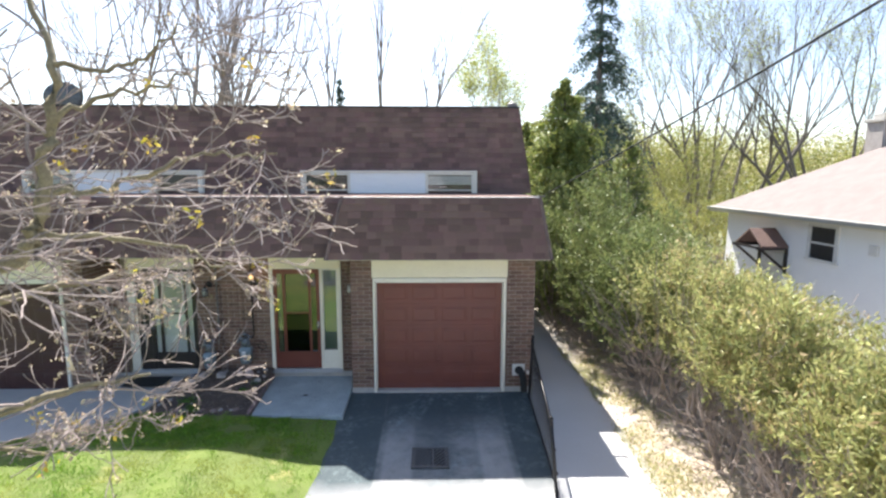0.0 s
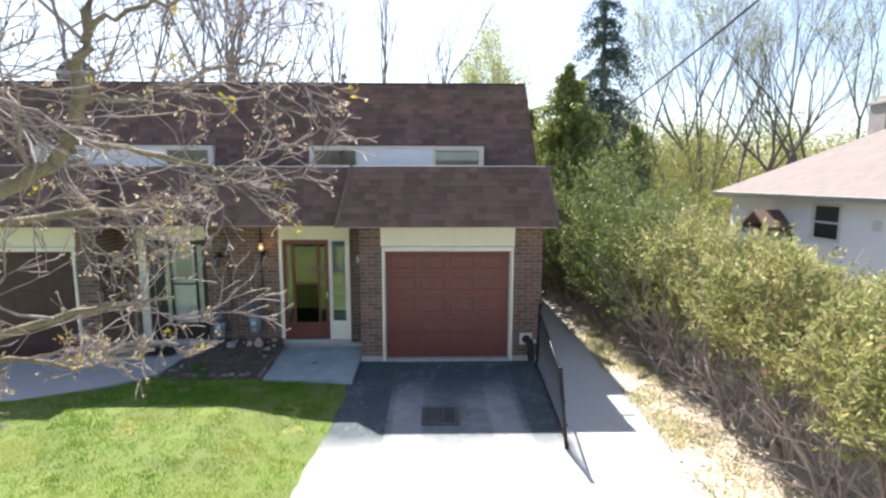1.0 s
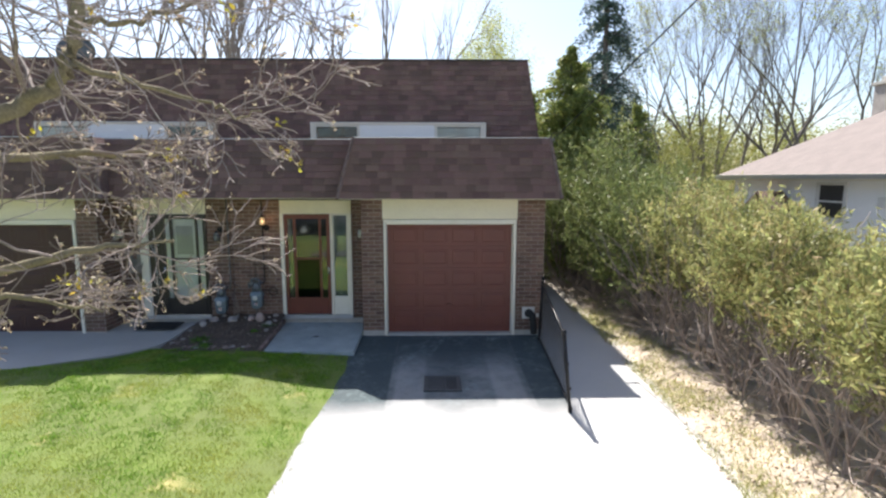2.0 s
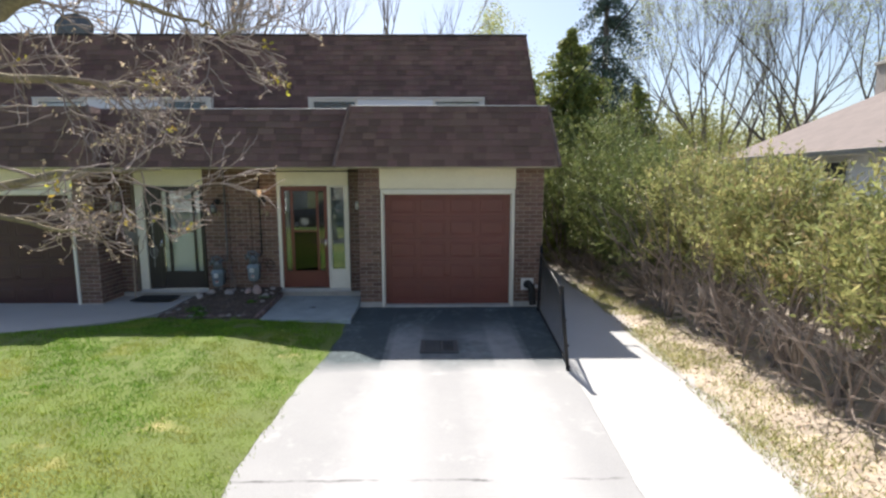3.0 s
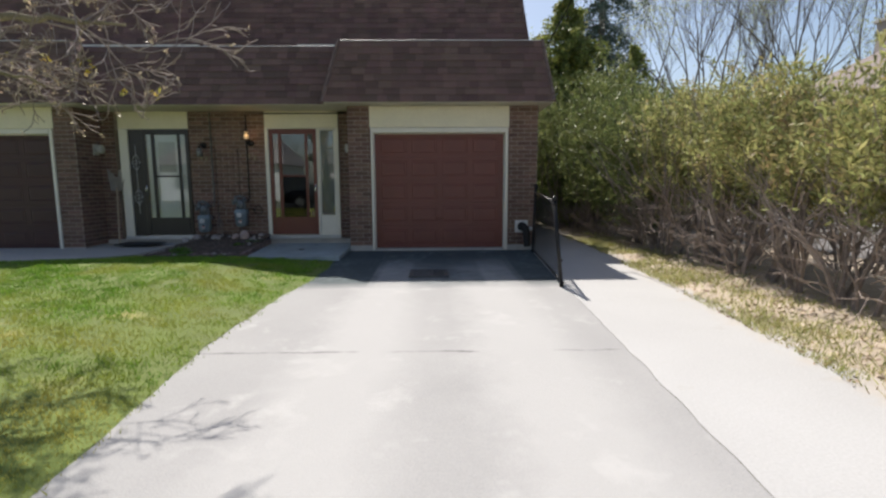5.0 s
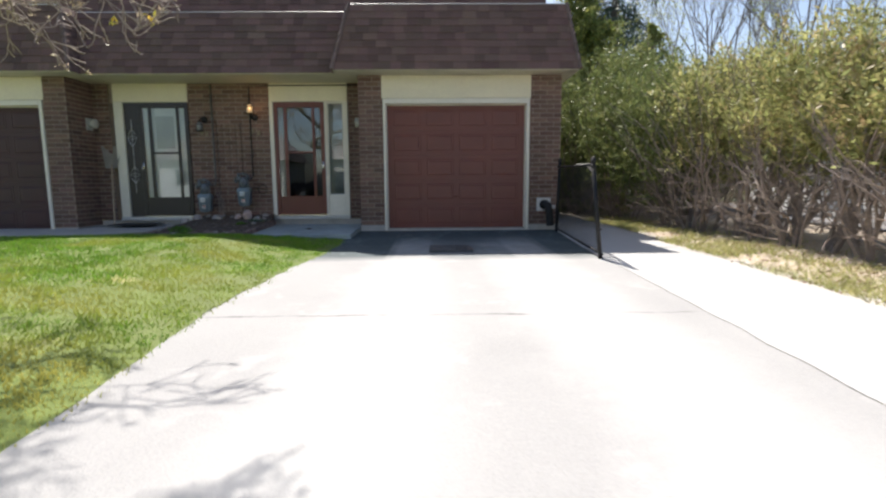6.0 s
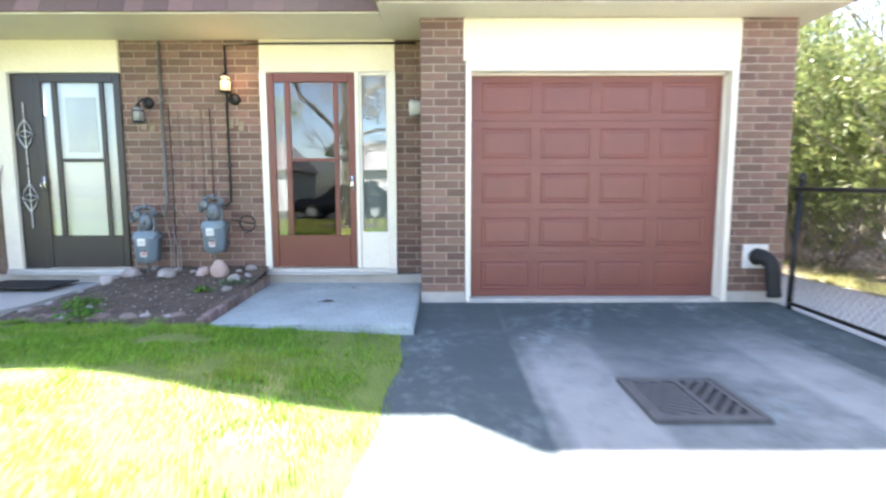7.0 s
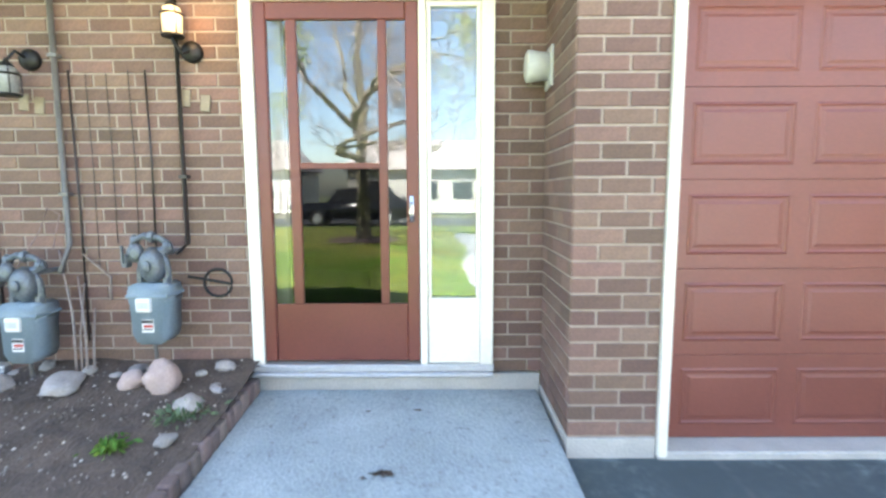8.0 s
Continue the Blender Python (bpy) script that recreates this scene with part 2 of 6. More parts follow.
def rock(bm, centre, size, seed, squash=0.7):
    made = bmesh.ops.create_icosphere(bm, subdivisions=3, radius=1.0)["verts"]
    for v in made:
        n = v.co.normalized()
        k = 1 + 0.28 * noise.noise(n * 1.3 + Vector((seed * 3.1, 0, 0))) + 0.1 * noise.noise(n * 3.5 + Vector((0, seed * 2.3, 0)))
        v.co = Vector(centre) + Vector((n.x * size[0], n.y * size[1], n.z * size[2] * squash)) * k
    return bm


def prism(bm, outline, y0, y1):
    """An upright outline of (x, z) pushed from y0 to y1."""
    a = [bm.verts.new((x, y0, z)) for x, z in outline]
    b = [bm.verts.new((x, y1, z)) for x, z in outline]
    bm.faces.new(a)
    bm.faces.new(b[::-1])
    for k in range(len(a)):
        bm.faces.new((a[k], b[k], b[(k + 1) % len(a)], a[(k + 1) % len(a)]))
    bmesh.ops.recalc_face_normals(bm, faces=bm.faces[:])
    return bm


# ---- ground ----
AXIS = -4.275           # the party line between the two mirrored homes


def drive_z(x, y):
    """The driveway falls to the drain in front of the garage and rises to the street."""
    g = -0.1 - 0.02 * math.exp(-((y + 2.4) / 1.5) ** 2) - 0.04 * (1 - math.exp(-max(0.0, -y - 0.2) / 1.5))
    return g


def lawn_z(x, y):
    k = min(1.0, max(0.0, (-x - 1.95) / 1.5))
    r = min(1.0, max(0.0, (-y - 0.9) / 1.4))
    return drive_z(x, y) * (1 - k) + k * (-0.06 + 0.1 * r * r * (3 - 2 * r))


def sheet(bm, x0, x1, y0, y1, nx, ny, height):
    grid = [[bm.verts.new((x0 + (x1 - x0) * i / nx, y0 + (y1 - y0) * j / ny, height(x0 + (x1 - x0) * i / nx, y0 + (y1 - y0) * j / ny))) for i in range(nx + 1)] for j in range(ny + 1)]
    for j in range(ny):
        for i in range(nx):
            bm.faces.new((grid[j][i], grid[j][i + 1], grid[j + 1][i + 1], grid[j + 1][i]))
    return bm


def lawn_edge(y):
    """The worn edge between lawn and driveway."""
    return -1.9 - 0.09 * math.sin(y * 0.9) + 0.05 * noise.noise(Vector((y * 2.0, 3, 0)))


def strip_sheet(bm, left, right, y0, y1, nx, ny, height):
    rows = []
    for j in range(ny + 1):
        y = y0 + (y1 - y0) * j / ny
        a, b = left(y), right(y)
        rows.append([bm.verts.new((a + (b - a) * i / nx, y, height(a + (b - a) * i / nx, y))) for i in range(nx + 1)])
    for j in range(ny):
        for i in range(nx):
            bm.faces.new((rows[j][i], rows[j][i + 1], rows[j + 1][i + 1], rows[j + 1][i]))
    return bm


def path_edge(y):
    """The seam between asphalt and concrete, along the fence and on to the street."""
    return 1.78 + 0.055 * min(0.0, y + 0.3) + (0.025 * noise.noise(Vector((y * 3.1, 5, 0))) if y < -3.5 else 0.0)


def bank_edge(y):
    """Where the path's concrete gives way to litter, nearing the drive towards the street."""
    return 3.16 + 0.075 * min(0.0, y + 2.2) + 0.1 * noise.noise(Vector((y * 0.8, 1, 0)))


def bank_z(x, y):
    """The bank laps over the path's edge and rises unevenly towards the hedge."""
    e = min(1.0, max(0.0, (x - bank_edge(y) + 0.3) / 0.6))
    lump = 0.05 * noise.noise(Vector((x * 1.7, y * 1.7, 0))) + 0.03 * noise.noise(Vector((x * 6, y * 6, 0)))
    return -0.2 + 0.1 * e + lump * (0.35 + 0.65 * e)


def sand_wash(m):
    """Soil washed from the bank over the concrete, thinning unevenly away from it."""
    nt = m.node_tree
    b = nt.nodes["Principled BSDF"]
    geo = nt.nodes.new("ShaderNodeNewGeometry")
    sep = nt.nodes.new("ShaderNodeSeparateXYZ")
    nt.links.new(geo.outputs["Position"], sep.inputs[0])
    bend = nt.nodes.new("ShaderNodeMath")
    bend.operation = "MINIMUM"
    bend.inputs[1].default_value = -2.2
    nt.links.new(sep.outputs[1], bend.inputs[0])
    away = nt.nodes.new("ShaderNodeMath")
    away.operation = "MULTIPLY_ADD"
    away.inputs[1].default_value = -0.075
    nt.links.new(bend.outputs[0], away.inputs[0])
    nt.links.new(sep.outputs[0], away.inputs[2])
    speck = nt.nodes.new("ShaderNodeTexNoise")
    speck.inputs["Scale"].default_value, speck.inputs["Detail"].default_value, speck.inputs["Roughness"].default_value = 3.0, 9, 0.75
    nt.links.new(geo.outputs["Position"], speck.inputs["Vector"])
    both = nt.nodes.new("ShaderNodeMath")
    both.operation = "MULTIPLY_ADD"
    both.inputs[1].default_value = 1.1
    nt.links.new(speck.outputs[0], both.inputs[0])
    nt.links.new(away.outputs[0], both.inputs[2])
    mx = nt.nodes.new("ShaderNodeMix")
    mx.data_type = "RGBA"
    mx.inputs[7].default_value = (0.43, 0.37, 0.3, 1)
    nt.links.new(ramp(nt, both.outputs[0], 3.6, 4.1), mx.inputs[0])
    nt.links.new(b.inputs["Base Color"].links[0].from_socket, mx.inputs[6])
    nt.links.new(mx.outputs[2], b.inputs["Base Color"])


def neighbour_edge(y):
    """Where the neighbouring concrete ends: along the bed, then curving away to their drive."""
    t = min(1.0, max(0.0, (-0.25 - y) / 2.1))
    return -5.35 - 2.3 * t ** 2.3


def ramp(nt, coord, lo, hi):
    r = nt.nodes.new("ShaderNodeMapRange")
    r.inputs[1].default_value, r.inputs[2].default_value = lo, hi
    nt.links.new(coord, r.inputs[0])
    return r.outputs[0]


def asphalt_material():
    """Worn pale driveway: grey asphalt with paler wheel tracks, stains, and a sealed patch by the garage darkened as
    shade.
    """
    m = material("driveway_asphalt", (0.355, 0.355, 0.352), (0.285, 0.286, 0.286), rough=0.92, scale=1.1, fine=110, bump=0.5, spots=((0.4, 0.4, 0.395), 2.4, 0.42))
    nt = m.node_tree
    b = nt.nodes["Principled BSDF"]
    out = b.inputs["Base Color"].links[0].from_socket
    geo = nt.nodes.new("ShaderNodeNewGeometry")
    sep = nt.nodes.new("ShaderNodeSeparateXYZ")
    nt.links.new(geo.outputs["Position"], sep.inputs[0])
    nz = nt.nodes.new("ShaderNodeTexNoise")
    nz.inputs["Scale"].default_value, nz.inputs["Detail"].default_value = 1.6, 5
    nt.links.new(geo.outputs["Position"], nz.inputs["Vector"])

    def op(kind, a, b_):
        n = nt.nodes.new("ShaderNodeMath")
        n.operation = kind
        n.use_clamp = kind == "MULTIPLY"
        for k, v in enumerate((a, b_)):
            if isinstance(v, (int, float)):
                n.inputs[k].default_value = v
            else:
                nt.links.new(v, n.inputs[k])
        return n.outputs[0]

    n5 = nt.nodes.new("ShaderNodeTexNoise")
    n5.inputs["Scale"].default_value, n5.inputs["Detail"].default_value, n5.inputs["Roughness"].default_value = 2.2, 8, 0.7
    nt.links.new(geo.outputs["Position"], n5.inputs["Vector"])
    wob = op("MULTIPLY", nz.outputs[0], 0.5)
    xw = op("ADD", sep.outputs[0], op("SUBTRACT", op("MULTIPLY", n5.outputs[0], 0.6), 0.3))
    yw = op("ADD", sep.outputs[1], op("SUBTRACT", wob, 0.25))

    def track(centre, half):
        d = nt.nodes.new("ShaderNodeMath")
        d.operation = "ABSOLUTE"
        nt.links.new(op("SUBTRACT", xw, centre), d.inputs[0])
        return ramp(nt, d.outputs[0], half, half * 0.35)

    wear = op("MULTIPLY", op("ADD", track(-0.72, 0.55), track(0.66, 0.6)), 0.6)
    # the sealer's bluish dark also paints the house's shade before the garage
    seal_shade = op("MULTIPLY", ramp(nt, yw, -3.4, -2.9), 0.96)
    # two straight seams in the sealer; between them it is scuffed through in patches
    ax = nt.nodes.new("ShaderNodeMath")
    ax.operation = "ABSOLUTE"
    nt.links.new(op("ADD", op("SUBTRACT", sep.outputs[0], 0.085), op("MULTIPLY", op("SUBTRACT", n5.outputs[0], 0.5), 0.05)), ax.inputs[0])
    inside = ramp(nt, ax.outputs[0], 1.1, 1.06)
    seam_d = nt.nodes.new("ShaderNodeMath")
    seam_d.operation = "ABSOLUTE"
    nt.links.new(op("SUBTRACT", ax.outputs[0], 1.08), seam_d.inputs[0])
    seam = op("MULTIPLY", ramp(nt, seam_d.outputs[0], 0.03, 0.006), op("MULTIPLY", ramp(nt, n5.outputs[0], 0.42, 0.58), 0.12))
    scuff = op("MULTIPLY", inside, ramp(nt, yw, -0.9, -1.9))
    patch = op("ADD", op("ADD", 0.14, op("MULTIPLY", ramp(nt, n5.outputs[0], 0.42, 0.6), 0.25)), op("MULTIPLY", wear, 0.15))
    seal_shade = op("MULTIPLY", seal_shade, op("SUBTRACT", 1.0, op("MULTIPLY", scuff, patch)))
    seal_shade = op("MULTIPLY", seal_shade, op("SUBTRACT", 1.0, seam))
    # pale scuffed streaks where wheels turn in beside the seams
    st_d = nt.nodes.new("ShaderNodeMath")
    st_d.operation = "ABSOLUTE"
    nt.links.new(op("SUBTRACT", ax.outputs[0], 0.76), st_d.inputs[0])
    n7 = nt.nodes.new("ShaderNodeTexNoise")
    n7.inputs["Scale"].default_value, n7.inputs["Detail"].default_value, n7.inputs["Roughness"].default_value = 5.0, 8, 0.75
    nt.links.new(geo.outputs["Position"], n7.inputs["Vector"])
    streak = op("MULTIPLY", ramp(nt, st_d.outputs[0], 0.27, 0.2), op("MULTIPLY", ramp(nt, n7.outputs[0], 0.2, 0.5), scuff))
    seal_shade = op("MULTIPLY", seal_shade, op("SUBTRACT", 1.0, op("MULTIPLY", streak, 0.42)))
    # a wandering crack across the drive
    yc = nt.nodes.new("ShaderNodeMath")
    yc.operation = "ABSOLUTE"
    nt.links.new(op("ADD", op("ADD", sep.outputs[1], 5.9), op("MULTIPLY", op("SUBTRACT", n5.outputs[0], 0.5), 0.22)), yc.inputs[0])
    crack = op("MULTIPLY", ramp(nt, yc.outputs[0], 0.022, 0.008), op("MULTIPLY", ramp(nt, nz.outputs[0], 0.46, 0.56), 0.7))
    for fac, colour in ((wear, (0.425, 0.425, 0.42)), (seal_shade, (0.043, 0.064, 0.071)), (crack, (0.05, 0.05, 0.05))):
        mx = nt.nodes.new("ShaderNodeMix")
        mx.data_type = "RGBA"
        mx.inputs[7].default_value = (*colour, 1)
        nt.links.new(fac, mx.inputs[0])
        nt.links.new(out, mx.inputs[6])
        out = mx.outputs[2]
        if fac == seal_shade:
            # scuffed pale blooms in the sealer
            n6 = nt.nodes.new("ShaderNodeTexNoise")
            n6.inputs["Scale"].default_value, n6.inputs["Detail"].default_value, n6.inputs["Roughness"].default_value = 11.0, 10, 0.8
            nt.links.new(geo.outputs["Position"], n6.inputs["Vector"])
            m6 = nt.nodes.new("ShaderNodeMix")
            m6.data_type = "RGBA"
            m6.inputs[7].default_value = (0.28, 0.35, 0.36, 1)
            nt.links.new(op("MULTIPLY", op("MULTIPLY", ramp(nt, n6.outputs[0], 0.44, 0.64), op("ADD", 0.12, op("MULTIPLY", ramp(nt, n7.outputs[0], 0.44, 0.6), 0.9))), op("MULTIPLY", op("MULTIPLY", seal_shade, op("ADD", 0.12, ramp(nt, nz.outputs[0], 0.44, 0.62))), op("ADD", 0.55, op("MULTIPLY", inside, 0.3)))), m6.inputs[0])
            nt.links.new(out, m6.inputs[6])
            out = m6.outputs[2]
    nt.links.new(out, b.inputs["Base Color"])
    return m


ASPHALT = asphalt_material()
GRASS_GROUND = material("lawn_ground", (0.14, 0.195, 0.036), (0.095, 0.12, 0.028), rough=0.9, scale=1.4, fine=60, bump=0.9, spots=((0.38, 0.33, 0.13), 1.1, 0.4))
FIELD = material("far_ground", (0.16, 0.17, 0.07), (0.1, 0.11, 0.045), rough=0.95, scale=0.15, fine=3, bump=0.3)
OLD_ASPHALT = material("old_asphalt", (0.19, 0.182, 0.18), (0.14, 0.135, 0.134), rough=0.92, scale=0.8, fine=70, bump=0.4)
STREET = material("street_asphalt", (0.06, 0.06, 0.062), (0.045, 0.045, 0.047), rough=0.9, scale=1, fine=80, bump=0.3)

bm = bmesh.new()
sheet(bm, -400, 400, -300, 700, 20, 20, lambda x, y: -0.34)
tagged(part("ground", bm, FIELD), "rough spring grass on open ground to the horizon", "ground", kind="structure")
bm = strip_sheet(bmesh.new(), lawn_edge, path_edge, -13.0, 0.05, 10, 131, drive_z)
tagged(part("driveway", bm, ASPHALT), "worn grey asphalt driveway, sealed by the garage and painted darker as shade", "driveway", kind="structure")
# concrete path beside the driveway
sand_wash(PATH_CONCRETE)
bm = strip_sheet(bmesh.new(), path_edge, lambda y: bank_edge(y) + 0.3, -13.0, 7.0, 6, 200, lambda x, y: drive_z(x, y) + 0.004)
tagged(part("side_path", bm, PATH_CONCRETE), "pale concrete path along the house and driveway", "path", kind="structure")
bm = strip_sheet(bmesh.new(), lambda y: bank_edge(y) - 0.45, lambda y: 13.0, -13.0, 12.0, 90, 190, bank_z)
tagged(part("hedge_bed", bm, MULCH), "dry leaf litter and pale soil under the hedge", "soil", kind="structure")
bm = strip_sheet(bmesh.new(), lambda y: -16.0, lawn_edge, -13.0, -0.9, 50, 50, lambda x, y: lawn_z(x, y) + 0.02 * noise.noise(Vector((x * 1.5, y * 1.5, 4))) * min(1, max(0, (-x - 2) * 2)))
tagged(part("lawn", bm, GRASS_GROUND), "sunlit green lawn with dry yellow patches", "lawn", kind="structure")
bm = sheet(bmesh.new(), 6.9, 10.2, -13.0, 9.0, 4, 10, lambda x, y: -0.05 + 0.004 * y)
tagged(part("bungalow_driveway", bm, OLD_ASPHALT), "worn grey asphalt drive between hedge and bungalow", "driveway", kind="structure")
# street, kerb and the far side, behind the walk
tagged(part("street", boxes((-60, 60, -24, -16.5, -0.4, -0.14)), STREET), "dark asphalt street", "road", kind="structure")
bm = boxes((-60, 60, -16.5, -13.0, -0.4, -0.1))
tagged(part("verge", bm, GRASS_GROUND), "grass verge beside the street", "lawn", kind="structure")


def lawn_blades(count, x0, x1, y0, y1, seed, size):
    """Grass blades scattered over the lawn, thicker towards the house."""
    rng = np.random.default_rng(seed)
    xs, ys = rng.uniform(x0, x1, count), rng.uniform(y0, y1, count)
    verts, faces = [], []
    for x, y in zip(xs, ys):
        if x > lawn_edge(y) - 0.02 + 0.05 * rng.standard_normal() or (x > -3.75 and y > -1.1) or x < neighbour_edge(y) + 0.02:
            continue
        if (x > -2.35 and y > -2.0 and rng.random() < 0.6) or (y > -1.75 and noise.noise(Vector((x * 2.2, y * 2.2, 7))) > rng.uniform(0.2, 0.7)):
            continue
        z = lawn_z(x, y) - 0.005
        h, a, w = size * rng.uniform(0.5, 1.3) * (0.95 + 0.9 * noise.noise(Vector((x * 5, y * 5, 1)))), rng.uniform(0, 6.28), size * 0.16
        dx, dy = math.cos(a), math.sin(a)
        lx, ly = rng.normal(0, 0.5, 2) * h
        k = len(verts)
        verts += [(x - dx * w, y - dy * w, z), (x + dx * w, y + dy * w, z), (x + lx, y + ly, z + h)]
        faces.append((k, k + 1, k + 2))
    me = bpy.data.meshes.new("grass")
    me.from_pydata(verts, [], faces)
    return me


GRASS = leaf_material("grass_blade", (0.235, 0.4, 0.045), (0.14, 0.265, 0.032), through=0.3, rough=0.6)
nt = GRASS.node_tree
gb = nt.nodes["Principled BSDF"]
dry_n = nt.nodes.new("ShaderNodeTexNoise")
dry_n.inputs["Scale"].default_value, dry_n.inputs["Detail"].default_value = 0.9, 5
dry_g = nt.nodes.new("ShaderNodeNewGeometry")
nt.links.new(dry_g.outputs["Position"], dry_n.inputs["Vector"])
dry_m = nt.nodes.new("ShaderNodeMix")
dry_m.data_type = "RGBA"
dry_m.inputs[7].default_value = (0.48, 0.45, 0.115, 1)
dry_s = nt.nodes.new("ShaderNodeSeparateXYZ")
nt.links.new(dry_g.outputs["Position"], dry_s.inputs[0])
dry_a = nt.nodes.new("ShaderNodeMath")
dry_a.operation = "MULTIPLY_ADD"
dry_a.inputs[1].default_value = -0.035
nt.links.new(dry_s.outputs[1], dry_a.inputs[0])
nt.links.new(dry_n.outputs[0], dry_a.inputs[2])
nt.links.new(ramp(nt, dry_a.outputs[0], 0.58, 0.84), dry_m.inputs[0])
src = gb.inputs["Base Color"].links[0].from_socket
nt.links.new(src, dry_m.inputs[6])
for link in list(src.links):
    if link.to_node != dry_m:
        nt.links.new(dry_m.outputs[2], link.to_socket)
for n, args in enumerate(((120000, -7.5, -1.7, -8.0, -0.9, 1, 0.032), (26000, -14, -7.0, -9, -1.0, 2, 0.06), (20000, -8, -1.7, -13.0, -8.0, 3, 0.04), (24000, -5.6, -1.8, -2.3, -0.9, 4, 0.034))):
    me = lawn_blades(*args)
    me.materials.append(GRASS)
    tagged(new("grass", me), "short green grass blades with dry yellow tufts", "grass", kind="stuff")


# ---- walls of brick ----
COURSE, BLEN, JOINT, PROUD = 0.079, 0.245, 0.011, 0.006
_brick_cache = {}


def brick_mesh(length, mat):
    """One brick: its face set slightly inside its foot, so the edges read as worn."""
    key = (round(length, 3), mat.name)
    if key not in _brick_cache:
        h, c = COURSE - JOINT, 0.003
        verts = [(0, 0, 0), (length, 0, 0), (length, 0, h), (0, 0, h), (c, -PROUD, c), (length - c, -PROUD, c), (length - c, -PROUD, h - c), (c, -PROUD, h - c)]
        faces = [(4, 5, 6, 7), (0, 1, 5, 4), (1, 2, 6, 5), (2, 3, 7, 6), (3, 0, 4, 7)]
        me = bpy.data.meshes.new("brick")
        me.from_pydata(verts, [], faces)
        me.materials.append(mat)
        _brick_cache[key] = me
    return _brick_cache[key]


def bricks(parent, base, turn, width, courses, single, phase=0.0, seed=0):
    """A face of running bond: base its lower left corner, turn its heading; single bricks or one joined mesh."""
    rng = random.Random(seed)
    place = Matrix.Translation(base) @ Matrix.Rotation(radians(turn), 4, "Z")
    verts, faces = [], []
    for c in range(courses):
        x = -((phase + 0.5 * (c % 2)) % 1.0) * BLEN
        while x < width - 0.012:
            a, b = max(x, 0.0) + (JOINT / 2 if x > 0 else 0), min(x + BLEN, width) - (JOINT / 2 if x + BLEN < width else 0)
            x += BLEN
            if b - a < 0.02:
                continue
            m = place @ Matrix.Translation((a, rng.uniform(-0.0012, 0.0012), c * COURSE))
            if single:
                ob = new("brick", brick_mesh(b - a, BRICK))
                ob.parent = parent
                ob.matrix_local = m
            else:
                me = brick_mesh(b - a, BRICK_FAR)
                k = len(verts)
                verts += [tuple(m @ v.co) for v in me.vertices]
                faces += [tuple(i + k for i in p.vertices) for p in me.polygons]
    if not single:
        me = bpy.data.meshes.new("brickwork")
        me.from_pydata(verts, [], faces)
        me.materials.append(BRICK_FAR)
        ob = new("brickwork", me)
        ob.parent = parent
        ob["kind"] = "stuff"


RECESS = 0.70            # depth of the porch wall behind the garage front
TOP = 2.71
BASE = 0.012
NC = 34


def wall(name, label, *rows):
    return tagged(part(name, boxes(*rows), MORTAR), label, "wall", kind="structure")


def mirror_rows(rows):
    return [(2 * AXIS - r[1], 2 * AXIS - r[0], *r[2:]) for r in rows]


garage_rows = [(-1.72, -1.289, 0, 0.24, BASE - 0.01, TOP), (1.322, 1.88, 0, 0.24, BASE - 0.01, TOP), (-1.289, 1.322, 0.06, 0.24, 2.26, TOP)]
side_rows = [(-1.72, -1.48, 0.24, RECESS, BASE - 0.01, TOP)]
end_rows = [(1.64, 1.88, 0.24, 9.0, BASE - 0.01, TOP)]
wall_garage = wall("wall_garage_pier", "brown brick pier with pale mortar joints beside the garage door", garage_rows[0])
wall_corner = wall("wall_garage_corner", "brown brick corner wall with pale joints beside the garage door", garage_rows[1])
wall("wall_garage_lintel", "plain wall over the garage door", garage_rows[2])
wall_side = wall("wall_porch_side", "brown brick return wall beside the porch slab", *side_rows)
wall_end = wall("wall_end", "brown brick end wall of the house", *end_rows)
wall_entry = wall("wall_entry", "brown brick wall between two front doors", (2 * AXIS + 3.5, -3.5, RECESS, RECESS + 0.22, 0.09, TOP))
wall_strip = wall("wall_entry_strip", "narrow brown brick wall between sidelight and return wall", (-2.03, -1.48, RECESS, RECESS + 0.22, 0.09, TOP))
wall("wall_entry_lintel", "plain wall over the front door", (-3.5, -2.03, RECESS + 0.03, RECESS + 0.2, 2.3, TOP))
ngr = mirror_rows(garage_rows)
wall_ngarage = wall("wall_neighbour_pier", "brown brick pier beside the neighbouring garage door", ngr[0])
wall_ncorner = wall("wall_neighbour_corner", "brown brick corner wall of the neighbouring garage", ngr[1])
wall("wall_neighbour_lintel", "plain wall over the neighbouring garage door", ngr[2])
wall_nside = wall("wall_neighbour_side", "brown brick return wall of the neighbouring porch", *mirror_rows(side_rows))
wall_nentry = wall("wall_neighbour_entry", "narrow brown brick wall beside the neighbouring door", (2 * AXIS + 1.48, 2 * AXIS + 2.03, RECESS, RECESS + 0.22, 0.09, TOP))
wall("wall_neighbour_entry_lintel", "plain wall over the neighbouring door", (2 * AXIS + 2.03, 2 * AXIS + 3.5, RECESS + 0.03, RECESS + 0.2, 2.3, TOP))
wall_nend = wall("wall_neighbour_end", "brown brick end wall of the neighbouring home", *mirror_rows(end_rows))
